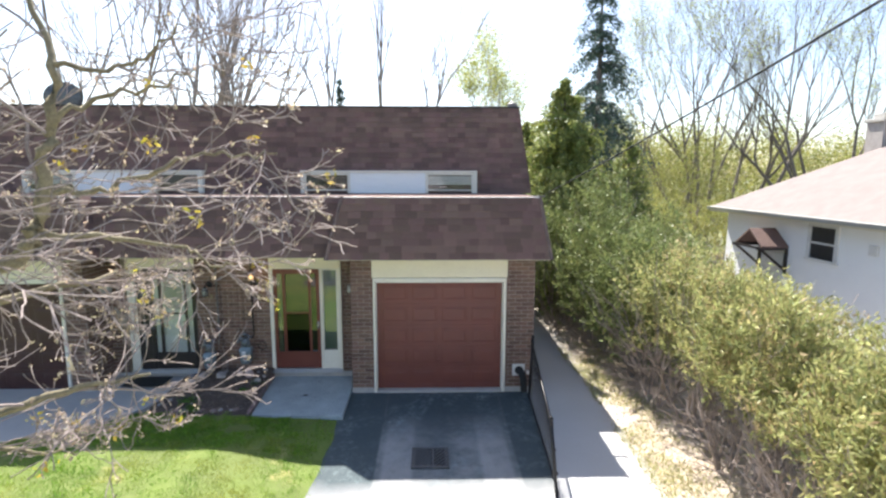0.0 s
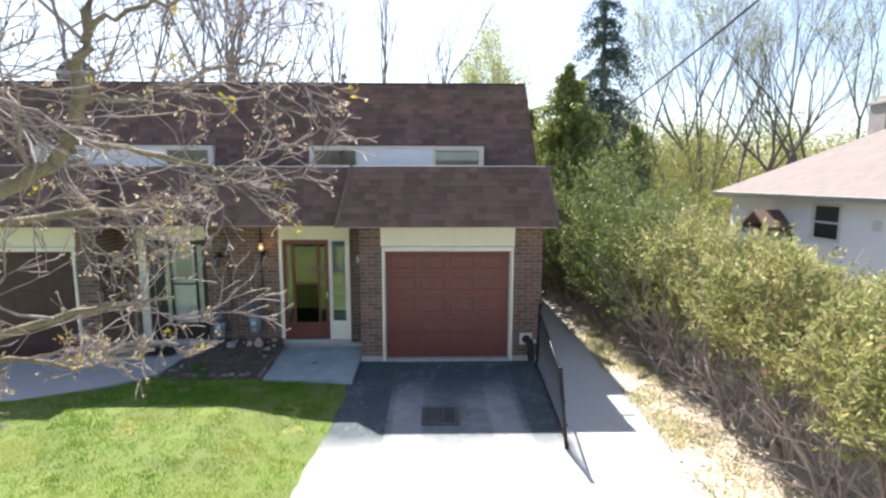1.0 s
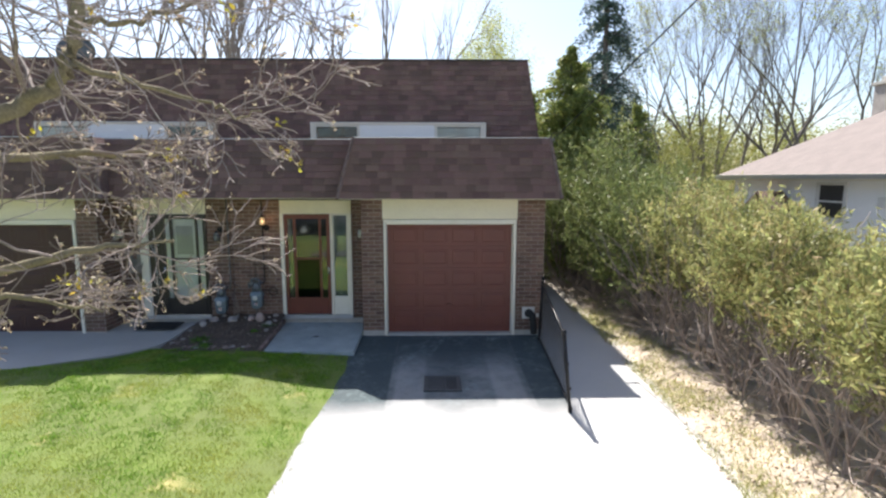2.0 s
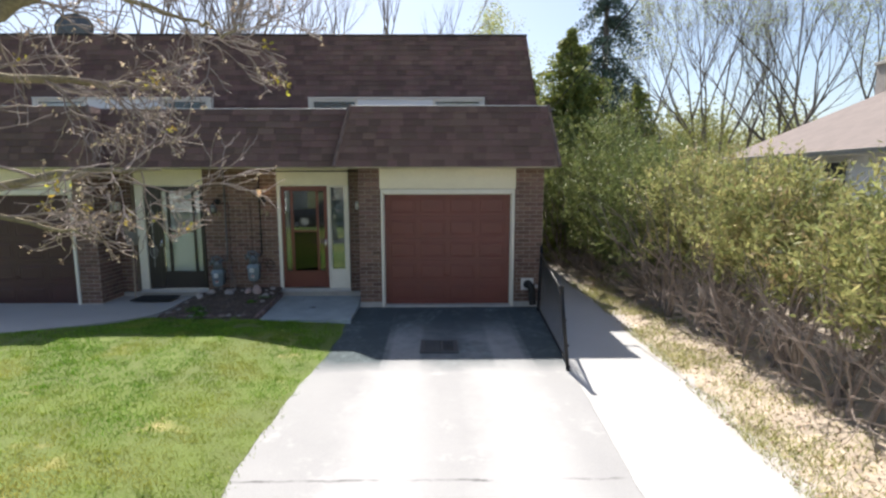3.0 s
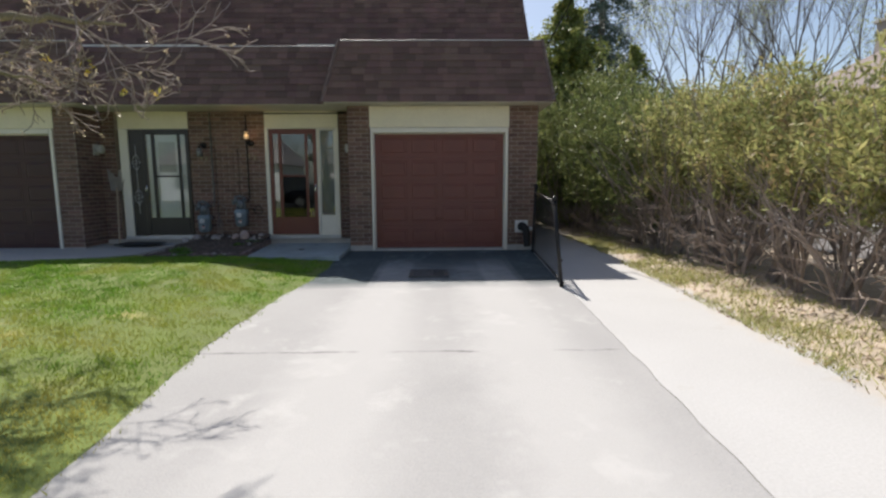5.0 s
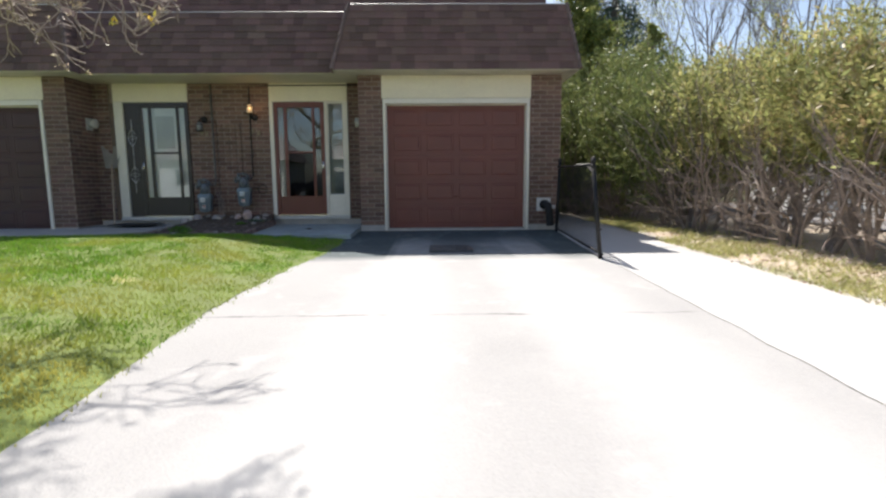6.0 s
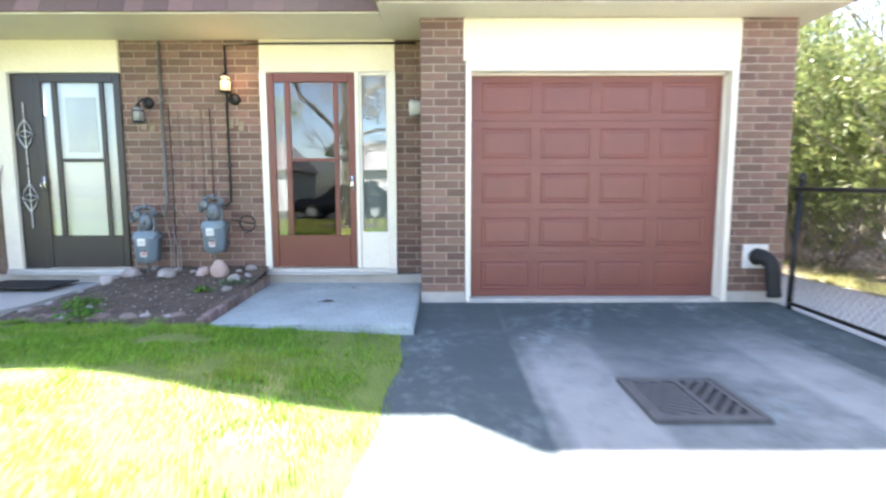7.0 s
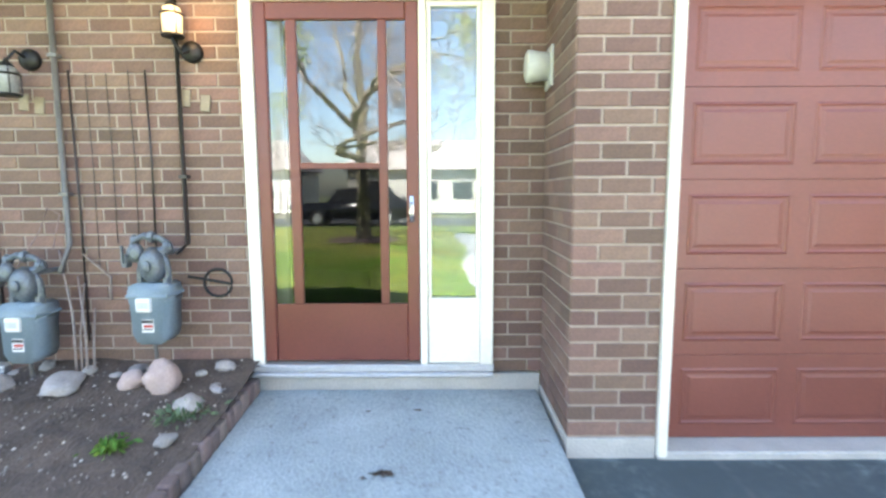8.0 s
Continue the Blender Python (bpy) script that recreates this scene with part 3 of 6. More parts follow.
# concrete footing under the brick
bm = boxes((-1.73, -1.29, -0.012, 0.25, -0.32, BASE - 0.012), (1.325, 1.89, -0.012, 0.25, -0.32, BASE - 0.012), (-1.73, -1.5, 0.25, RECESS, -0.32, BASE - 0.012), (1.63, 1.892, 0.25, 9, -0.32, BASE - 0.012), (-3.55, -1.73, RECESS - 0.012, RECESS + 0.24, -0.32, 0.078), (2 * AXIS + 3.5, -3.55, RECESS - 0.008, RECESS + 0.24, -0.32, 0.076), bevel=0.004)
tagged(part("footing", bm, FOUNDATION), "pale concrete footing under the brick walls", "foundation", kind="structure")
bm = boxes(*mirror_rows([(-1.73, -1.29, -0.012, 0.25, -0.32, BASE - 0.012), (1.325, 1.89, -0.012, 0.25, -0.32, BASE - 0.012), (-1.73, -1.5, 0.25, RECESS, -0.32, BASE - 0.012), (-3.5, -1.73, RECESS - 0.012, RECESS + 0.24, -0.32, 0.078)]), bevel=0.004)
tagged(part("neighbour_footing", bm, FOUNDATION), "pale concrete footing of the neighbouring home", "foundation", kind="structure")
bm = boxes((-1.286, 1.322, -0.03, 0.24, -0.3, -0.064), bevel=0.008)
tagged(part("garage_sill", bm, FOUNDATION), "pale concrete threshold under the garage door", "threshold", kind="structure")
bm = boxes(*mirror_rows([(-1.286, 1.322, -0.03, 0.24, -0.3, -0.064)]), bevel=0.008)
tagged(part("neighbour_garage_sill", bm, FOUNDATION), "pale concrete threshold under the neighbouring garage door", "threshold", kind="structure")


# ---- porch slab, bed and neighbouring drive ----
def slab_z(x, y):
    return 0.0 - 0.035 * (RECESS - y) / 1.8


bm = bmesh.new()
top = [(-3.48, RECESS - 0.015), (-1.745, RECESS - 0.015), (-1.745, -1.11), (-3.4, -1.06)]
a = [bm.verts.new((x, y, slab_z(x, y) - 0.02)) for x, y in top]
b = [bm.verts.new((x, y, -0.3)) for x, y in top]
bm.faces.new(a)
for k in range(4):
    bm.faces.new((a[k], b[k], b[(k + 1) % 4], a[(k + 1) % 4]))
bmesh.ops.recalc_face_normals(bm, faces=bm.faces[:])
bmesh.ops.bevel(bm, geom=[e for e in bm.edges if e.verts[0] in a and e.verts[1] in a], offset=0.015, segments=2, affect="EDGES")
porch = tagged(part("porch_slab", bm, CONCRETE), "worn grey concrete porch slab in front of the door", "slab", kind="structure")
bm = strip_sheet(bmesh.new(), lambda y: -14.5, neighbour_edge, -2.75, RECESS, 10, 30, lambda x, y: -0.01 - 0.02 * min(1, max(0, 0.5 - y)) + 0.06 * min(1, max(0, -0.8 - y)))
rim = bmesh.ops.extrude_edge_only(bm, edges=[e for e in bm.edges if len(e.link_faces) == 1])
bmesh.ops.translate(bm, vec=(0, 0, -0.3), verts=[v for v in rim["geom"] if isinstance(v, bmesh.types.BMVert)])
tagged(part("neighbour_driveway", bm, CONCRETE_PALE), "pale concrete drive of the neighbouring home", "driveway", kind="structure")


# ---- roofs ----
_tab_cache = {}


def tab_mesh(w, h, mat):
    key = (round(w, 3), round(h, 3), mat.name)
    if key not in _tab_cache:
        g, t = 0.0025, 0.013
        verts = [(g, -t, 0), (w - g, -t, 0), (w - g, 0, 0), (g, 0, 0), (g, -0.002, h * 1.05), (w - g, -0.002, h * 1.05)]
        faces = [(0, 1, 5, 4), (3, 2, 1, 0), (0, 4, 3), (2, 5, 1)]
        me = bpy.data.meshes.new("shingle")
        me.from_pydata(verts, [], faces)
        me.materials.append(mat)
        _tab_cache[key] = me
    return _tab_cache[key]


def shingles(parent, bl, br, tl, tr, rows, tab, single, skip=None, seed=0):
    """Rows of tabs over a sloped face with its four corners; skip(x, z) leaves an opening."""
    rng = random.Random(seed)
    bl, br, tl, tr = (Vector(v) for v in (bl, br, tl, tr))
    ex = (br - bl).normalized()
    up = (tl - bl)
    up = (up - ex * up.dot(ex))
    rh = up.length / rows
    ez = up.normalized()
    ey = ez.cross(ex)
    rot = Matrix((ex, ey, ez)).transposed().to_4x4()
    verts, faces = [], []
    for r in range(rows):
        a, b = bl.lerp(tl, r / rows), br.lerp(tr, r / rows)
        length = (b - a).length
        x = -rng.random() * tab
        while x < length - 0.03:
            w = tab * rng.choice((0.75, 1.0, 1.0, 1.3))
            s, e = max(x, 0), min(x + w, length)
            x += w
            p = a + ex * s
            if e - s < 0.03 or (skip and skip(p.x + (e - s) / 2, p.z)):
                continue
            m = Matrix.Translation(p) @ rot @ Matrix.Translation((0, -rng.uniform(0, 0.004), rng.uniform(-0.004, 0.004)))
            if single:
                ob = new("shingle", tab_mesh(e - s, rh, SHINGLE))
                ob.parent = parent
                ob.matrix_local = m
            else:
                me = tab_mesh(e - s, rh, SHINGLE_FAR)
                k = len(verts)
                verts += [tuple(m @ v.co) for v in me.vertices]
                faces += [tuple(i + k for i in q.vertices) for q in me.polygons]
    if not single:
        me = bpy.data.meshes.new("shingle_rows")
        me.from_pydata(verts, [], faces)
        me.materials.append(SHINGLE_FAR)
        ob = new("shingle_rows", me)
        ob.parent = parent
        ob["kind"] = "stuff"


def hull(points, faces):
    bm = bmesh.new()
    vs = [bm.verts.new(p) for p in points]
    for f in faces:
        bm.faces.new([vs[i] for i in f])
    bmesh.ops.recalc_face_normals(bm, faces=bm.faces[:])
    return bm


ZB, ZT = 2.66, 3.8
HEX = [(0, 1, 2, 3), (4, 5, 6, 7), (0, 1, 5, 4), (1, 2, 6, 5), (2, 3, 7, 6), (3, 0, 4, 7)]


def lower_roof(name, label, x0, x1, t0, t1, yb, yt):
    """A block under a mansard face: foot from x0 to x1, top from t0 to t1."""
    return tagged(part(name, hull([(x0, yb, ZB), (x1, yb, ZB), (x1, 3, ZB), (x0, 3, ZB), (t0, yt, ZT), (t1, yt, ZT), (t1, 3, ZT), (t0, 3, ZT)], HEX), SHINGLE_FAR), label, "roof", kind="structure")


GB = (-2.1, 2.1, -1.83, 1.92, -0.4, -0.08)
roof_garage = lower_roof("roof_garage", "brown shingled mansard roof over the garage", *GB)
roof_ngarage = lower_roof("roof_neighbour_garage", "brown shingled mansard roof over the neighbouring garage", 2 * AXIS - 2.1, 2 * AXIS + 2.1, 2 * AXIS - 1.92, 2 * AXIS + 1.83, -0.4, -0.08)
roof_entry = tagged(part("roof_entry", hull([(2 * AXIS + 2.0, -0.13, ZB + 0.004), (-2.0, -0.13, ZB + 0.004), (-1.75, 3, ZB + 0.004), (2 * AXIS + 1.75, 3, ZB + 0.004), (2 * AXIS + 1.8, 0.3, ZT - 0.004), (-1.8, 0.3, ZT - 0.004), (-1.8, 3, ZT - 0.004), (2 * AXIS + 1.8, 3, ZT - 0.004)], HEX), SHINGLE_FAR), "brown shingled mansard roof over the front doors", "roof", kind="structure")
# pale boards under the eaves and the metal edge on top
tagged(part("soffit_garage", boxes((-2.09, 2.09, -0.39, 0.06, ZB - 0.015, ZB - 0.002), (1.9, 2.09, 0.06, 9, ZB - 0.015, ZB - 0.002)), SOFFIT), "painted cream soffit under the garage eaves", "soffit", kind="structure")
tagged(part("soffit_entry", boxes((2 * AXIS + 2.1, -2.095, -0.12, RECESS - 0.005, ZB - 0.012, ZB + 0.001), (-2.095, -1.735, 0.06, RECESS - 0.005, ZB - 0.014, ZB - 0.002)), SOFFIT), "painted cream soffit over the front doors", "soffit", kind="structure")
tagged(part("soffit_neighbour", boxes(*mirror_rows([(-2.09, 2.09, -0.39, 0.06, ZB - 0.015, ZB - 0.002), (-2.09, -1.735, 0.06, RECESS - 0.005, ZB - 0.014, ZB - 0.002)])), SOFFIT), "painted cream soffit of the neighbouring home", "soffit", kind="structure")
tagged(part("roof_edge", boxes((-1.86, 1.95, -0.1, 0.0, ZT - 0.004, ZT + 0.009), (2 * AXIS + 1.84, -1.865, 0.285, 0.36, ZT - 0.008, ZT + 0.004), (2 * AXIS - 1.95, 2 * AXIS + 1.83, -0.1, 0.0, ZT - 0.004, ZT + 0.009), bevel=0.003), ALU), "thin pale metal edge along the flat roof", "trim", kind="structure")
UB, UT, UZ = 2.25, 2.64, 5.80
WX0, WX1, WZ = -3.1, 0.86, 4.32


def upper_points(x0, x1, t0, t1):
    return [(x0, UB, ZT), (x1, UB, ZT), (x1, 9.5, ZT), (x0, 9.5, ZT), (t0, UT, UZ), (t1, UT, UZ), (t1, 9.0, UZ), (t0, 9.0, UZ)]


X_L = 2 * AXIS - 2.2
roof_upper = tagged(part("roof_upper", hull(upper_points(X_L, 2.2, 2 * AXIS - 1.93, 1.93), HEX), SHINGLE_FAR), "brown shingled upper mansard roof", "roof", kind="structure")
tagged(part("upper_roof_edge", boxes((2 * AXIS - 1.95, 1.95, UT - 0.03, UT + 0.04, UZ - 0.01, UZ + 0.03), bevel=0.005), DARK_BROWN), "dark metal edge on top of the roof", "trim", kind="structure")
tagged(part("wall_upper_end", boxes((-1.5, 1.86, 3.2, 9, 2.7, 3.79)), MORTAR), "plain upper wall behind the lower roof", "wall", kind="structure")


# ---- windows in the upper roof ----
def upper_window(m):
    w = thing("window_upper", "white upper window band with two dark sliding windows", "window", kind="structure")
    part("panel", boxes((-2.02, -0.28, 2.210, 2.45, ZT, WZ - 0.045)), SIDING, w, "white flat panel between the windows")
    part("frame", boxes((WX0 - 0.06, WX1 + 0.06, 2.180, 2.55, WZ - 0.045, WZ), (WX0 - 0.06, WX0, 2.185, 2.5, ZT, WZ - 0.046), (WX1, WX1 + 0.06, 2.185, 2.5, ZT, WZ - 0.046), bevel=0.004), WHITE, w)
    for x0, x1 in ((WX0 + 0.002, -2.022), (-0.278, WX1 - 0.002)):
        part("sash", boxes((x0, x0 + 0.06, 2.200, 2.270, ZT, WZ - 0.048), (x1 - 0.06, x1, 2.200, 2.270, ZT, WZ - 0.048), (x0 + 0.061, x1 - 0.061, 2.200, 2.270, WZ - 0.1, WZ - 0.048), (x0 + 0.061, x1 - 0.061, 2.202, 2.250, 3.86, 3.885), bevel=0.004), WHITE, w)
        part("pane", boxes((x0 + 0.055, x1 - 0.055, 2.245, 2.249, ZT, WZ - 0.095)), GLASS_CLEAR, w)
        part("backing", boxes((x0, x1, 2.290, 2.300, ZT, WZ - 0.05)), INTERIOR_SHADE, w, "dark sheet standing for the dim room behind the pane")
        # the left blind shares the colour that stands for the unlit room
        part("blind", boxes(*[(x0 + 0.06, x1 - 0.06, 2.268, 2.275, 4.0 + 0.033 * k, 4.028 + 0.033 * k) for k in range(6)]), CURTAIN if x0 > -1 else INTERIOR_SHADE, w, "lowered slatted blind")
    w.matrix_world = m
    return w


upper_window(Matrix())
upper_window(Matrix.Translation((2 * AXIS, 0, 0)) @ Matrix.Rotation(math.pi, 4, "Z") @ Matrix.Diagonal((1, -1, 1, 1)))


# ---- garage door ----
def garage_door(m, paint, label):
    d = thing("garage_door", label, "garage door", "garage doors of the house")
    part("frame", boxes((-1.288, -1.24, -0.036, 0.17, -0.09, 2.24), (1.262, 1.32, -0.036, 0.17, -0.09, 2.24), (-1.2395, 1.2615, -0.036, 0.17, 2.15, 2.24), bevel=0.006), WHITE, d, "white painted timber door frame")
    part("stop", boxes((-1.2395, -1.228, 0.08, 0.118, -0.06, 2.149), (1.25, 1.2615, 0.08, 0.118, -0.06, 2.149), (-1.2275, 1.2495, 0.08, 0.118, 2.134, 2.149)), WHITE, d)
    part("header_panel", boxes((-1.31, 1.34, -0.012, 0.05, 2.246, ZB - 0.02), bevel=0.004), CREAM, d, "plain cream panel over the door")
    rows, h = 5, 2.203 / 5
    for r in range(rows):
        z0, z1 = -0.061 + r * h + 0.0006, -0.061 + (r + 1) * h - 0.0006
        bm = bmesh.new()
        box(bm, -1.236, 1.258, 0.12, 0.16, z0, z1, bevel=0.0015)
        section = part("section", bm, paint, d)
        for c in range(4):
            x0, x1 = -1.169 + c * 0.59 + 0.045, -1.169 + (c + 1) * 0.59 - 0.045
            a, b_ = z0 + 0.07, z1 - 0.07
            bm = bmesh.new()
            # a moulded ring and a raised field inside it
            o = [(x0, a), (x1, a), (x1, b_), (x0, b_)]
            rings = []
            for inset, y in ((0.0, 0.1195), (0.012, 0.115), (0.026, 0.1225), (0.05, 0.116)):
                rings.append([bm.verts.new((x + inset * (1 if x == x0 else -1), y, z + inset * (1 if z == a else -1))) for x, z in o])
            for p, q in zip(rings, rings[1:]):
                for k in range(4):
                    bm.faces.new((p[k], p[(k + 1) % 4], q[(k + 1) % 4], q[k]))
            bm.faces.new(rings[-1])
            part("panel", bm, paint, section)
    bm = boxes((-0.06, 0.06, 0.09, 0.119, 0.5, 0.52), (-0.015, 0.015, 0.095, 0.119, 0.48, 0.54), bevel=0.004)
    part("handle", bm, paint, d, "small painted lift handle")
    d.matrix_world = m
    return d


garage_door(Matrix(), RED, "closed red-brown sectional garage door with raised panels")
garage_door(Matrix.Translation((2 * AXIS, 0, 0)), GARAGE_DARK, "closed dark brown sectional garage door with raised panels")
tagged(part("garage_interior", boxes((-1.6, 1.6, 0.3, 0.4, -0.2, 2.6), (2 * AXIS - 1.6, 2 * AXIS + 1.6, 0.3, 0.4, -0.2, 2.6)), INTERIOR_SHADE), "wall inside the garages, coloured dark for the dimness", "wall", kind="structure")


# ---- front doors ----
def storm_door(parent, x0, x1, colour, z0, z1, y, handle_right, glass):
    d = part("storm_door", boxes((x0, x0 + 0.075, y, y + 0.04, z0, z1), (x1 - 0.075, x1, y, y + 0.04, z0, z1), (x0 + 0.0755, x1 - 0.0755, y, y + 0.04, z1 - 0.1, z1), bevel=0.006), colour, parent, "storm door frame")
    part("kick_panel", boxes((x0 + 0.076, x1 - 0.076, y + 0.006, y + 0.034, z0 + 0.002, z0 + 0.36), bevel=0.006), colour, d)
    gx0, gx1, gz0, gz1 = x0 + 0.0755, x1 - 0.0755, z0 + 0.361, z1 - 0.1
    w = gx1 - gx0
    ma, mb = gx0 + 0.14 * w, gx0 + 0.80 * w
    part("muntin", boxes((ma, ma + 0.06, y + 0.004, y + 0.03, gz0, gz1), bevel=0.004), colour, d)
    part("muntin", boxes((mb, mb + 0.05, y + 0.004, y + 0.03, gz0, gz1), bevel=0.004), colour, d)
    mid = gz0 + 0.49 * (gz1 - gz0)
    part("crossbar", boxes((ma + 0.0605, mb - 0.0005, y + 0.005, y + 0.03, mid, mid + 0.035), bevel=0.004), colour, d)
    for n_, (a, b_, c, e) in enumerate(((gx0, ma, gz0, gz1), (ma + 0.06, mb, gz0, mid), (ma + 0.06, mb, mid + 0.035, gz1), (mb + 0.05, gx1, gz0, gz1))):
        ob = part("pane", boxes((a - 0.004, b_ + 0.004, y + 0.018, y + 0.022, c - 0.004, e + 0.004)), GLASS_SCREEN if n_ == 1 and handle_right else glass, d)
        ob.visible_shadow = False
    hx = x1 - 0.045 if handle_right else x0 + 0.045
    bm = boxes((hx - 0.014, hx + 0.014, y - 0.012, y + 0.001, z0 + 0.86, z0 + 1.02), bevel=0.004)
    tube(bm, [(hx, y - 0.012, z0 + 0.98), (hx, y - 0.045, z0 + 0.97), (hx - 0.012, y - 0.05, z0 + 0.92), (hx, y - 0.04, z0 + 0.875), (hx, y - 0.01, z0 + 0.87)], 0.008)
    part("handle", bm, CHROME, d, "small chrome pull handle", smooth=True)
    return d


def own_entry():
    e = thing("front_door", "red storm door with glass lights and a white sidelight", "door", "front doors")
    y = RECESS - 0.03
    part("frame", boxes((-3.505, -3.432, y - 0.015, RECESS + 0.1, 0.12, 2.3), (-2.47, -2.425, y - 0.015, RECESS + 0.1, 0.12, 2.3), (-2.105, -2.025, y - 0.015, RECESS + 0.1, 0.12, 2.3), (-3.505, -2.025, y - 0.018, RECESS + 0.1, 2.3, 2.315), bevel=0.005), WHITE, e, "cream painted timber door frame")
    part("header_panel", boxes((-3.5, -2.03, y - 0.008, RECESS + 0.02, 2.316, ZB - 0.014), bevel=0.004), CREAM, e, "plain cream panel over the door")
    part("sill", boxes((-3.5, -2.02, y - 0.06, RECESS + 0.1, 0.08, 0.105), (-3.5, -2.02, y - 0.035, RECESS + 0.1, 0.106, 0.15), bevel=0.006), ALU, e, "pale metal threshold")
    storm_door(e, -3.43, -2.472, DOOR_RED, 0.165, 2.298, y, True, GLASS)
    side = part("sidelight", boxes((-2.423, -2.107, y, RECESS + 0.06, 0.152, 0.56), (-2.423, -2.4, y, RECESS + 0.06, 0.5605, 2.27), (-2.13, -2.107, y, RECESS + 0.06, 0.5605, 2.27), (-2.423, -2.107, y + 0.002, RECESS + 0.06, 2.2705, 2.298), bevel=0.004), WHITE, e, "white painted sidelight with a solid foot")
    p = part("pane", boxes((-2.4, -2.13, y + 0.025, y + 0.03, 0.555, 2.275)), GLASS_PALE, side)
    p.visible_shadow = False
    part("curtain", boxes((-2.42, -2.11, RECESS + 0.09, RECESS + 0.095, 0.4, 2.29)), SHEER, side, "pale sheer curtain behind the glass")
    part("inner_door", boxes((-3.3, -2.53, RECESS + 0.13, RECESS + 0.17, 0.16, 2.28), bevel=0.005), INTERIOR_SHADE, e, "inner door behind the glass, coloured dark for the dimness")
    part("inner_jamb", boxes((-3.43, -3.31, RECESS + 0.1, RECESS + 0.18, 0.16, 2.29), (-2.52, -2.44, RECESS + 0.1, RECESS + 0.18, 0.16, 2.29), (-3.305, -2.525, RECESS + 0.112, RECESS + 0.128, 0.18, 0.5)), WHITE, e)
    return e


def neighbour_entry():
    e = thing("front_door", "dark brown storm door with pale glass and a patterned sidelight", "door", "front doors")
    y = RECESS - 0.03
    l, r = -6.42, -5.03
    part("frame", boxes((l, l + 0.17, y - 0.015, RECESS + 0.1, 0.12, 2.3), (l, r, y - 0.018, RECESS + 0.1, 2.3, 2.315), bevel=0.005), WHITE, e, "cream painted timber door frame")
    part("header_panel", boxes((l, r, y - 0.008, RECESS + 0.02, 2.316, ZB - 0.014), bevel=0.004), CREAM, e, "plain cream panel over the door")
    part("sill", boxes((l, r, y - 0.06, RECESS + 0.1, 0.08, 0.105), (l, r, y - 0.035, RECESS + 0.1, 0.106, 0.15), bevel=0.006), ALU, e, "pale metal threshold")
    storm_door(e, -5.98, r - 0.005, DARK_BROWN, 0.165, 2.298, y, False, GLASS_CLEAR)
    side = part("sidelight", boxes((l + 0.171, -5.982, y + 0.03, y + 0.06, 0.152, 2.298)), DARK_BROWN, e, "dark sidelight with pale scrollwork")
    for zc in (1.65, 0.95):
        bm = bmesh.new()
        xc = l + 0.3
        for s in (-1, 1):
            for q in (-1, 1):
                tube(bm, [(xc, y + 0.015, zc + q * 0.16), (xc + s * 0.05, y + 0.012, zc + q * 0.09), (xc + s * 0.09, y + 0.012, zc), (xc, y + 0.015, zc + q * 0.04)], 0.006, 5)
        tube(bm, [(xc, y + 0.015, zc - 0.34), (xc, y + 0.015, zc + 0.34)], 0.005, 5)
        part("scrollwork", bm, ALU, side)
    part("inner_door", boxes((-5.9, r - 0.06, RECESS + 0.03, RECESS + 0.05, 0.16, 2.28)), CURTAIN, e, "white inner door behind the glass")
    part("letter_window", boxes((-5.68, -5.34, RECESS + 0.022, RECESS + 0.028, 1.45, 2.05)), FOUNDATION, e, "dim window in the inner door")
    return e


own_entry()
neighbour_entry()


# ---- garden bed between the doors ----
def soil_z(x, y):
    k = min(1.0, max(0.0, (y + 1.0) / 1.7))
    left = min(1.0, max(0.0, (x + 5.35) / 0.5))
    return -0.09 + (0.21 * k ** 1.2) * (0.35 + 0.65 * left) + 0.05 * left + 0.03 * noise.noise(Vector((x * 3, y * 3, 2))) + 0.012 * noise.noise(Vector((x * 13, y * 13, 5)))


bm = sheet(bmesh.new(), -5.38, -3.46, -1.05, RECESS, 60, 54, soil_z)
tagged(part("garden_bed", bm, SOIL), "bare dark soil bed with small pebbles by the brick wall", "soil", kind="structure")
rng = random.Random(5)


def stone(name, label, x, y, size, seed, mat, group="stones in the garden bed", sink=0.25, z=None):
    bm = rock(bmesh.new(), (0, 0, 0), size, seed)
    ob = part(name, bm, mat, None, smooth=True)
    ob.location = (x, y, (soil_z(x, y) if z is None else z) + size[2] * 0.7 * (1 - sink * 2))
    ob.rotation_euler = (0, 0, seed * 1.7)
    return tagged(ob, label, "stone", group)


stone("stone", "large rounded pale pink stone on dark soil", -3.9, 0.36, (0.11, 0.09, 0.15), 1, PINK_STONE)
stone("stone", "small rounded pink stone on dark soil", -4.09, 0.38, (0.065, 0.06, 0.085), 2, PINK_STONE)
stone("stone", "flat grey field stone on dark soil", -4.47, 0.37, (0.15, 0.1, 0.075), 3, STONE)
stone("stone", "rounded grey stone beside the brick border", -3.64, 0.12, (0.07, 0.065, 0.075), 4, STONE)
stone("stone", "pale broken stone near the threshold", -4.84, 0.34, (0.1, 0.08, 0.09), 6, STONE)
stone("stone", "pale broken stone near the threshold", -4.98, 0.16, (0.09, 0.07, 0.08), 7, STONE)
for k in range(17):
    x = -5.2 + 1.65 * rng.random()
    y = 0.5 + 0.12 * rng.random() if k < 10 else -0.9 + 1.4 * rng.random()
    r = rng.uniform(0.018, 0.05)
    stone("stone", "small grey stone half sunk in the soil", x, y, (r * 1.4, r, r), 10 + k, STONE)
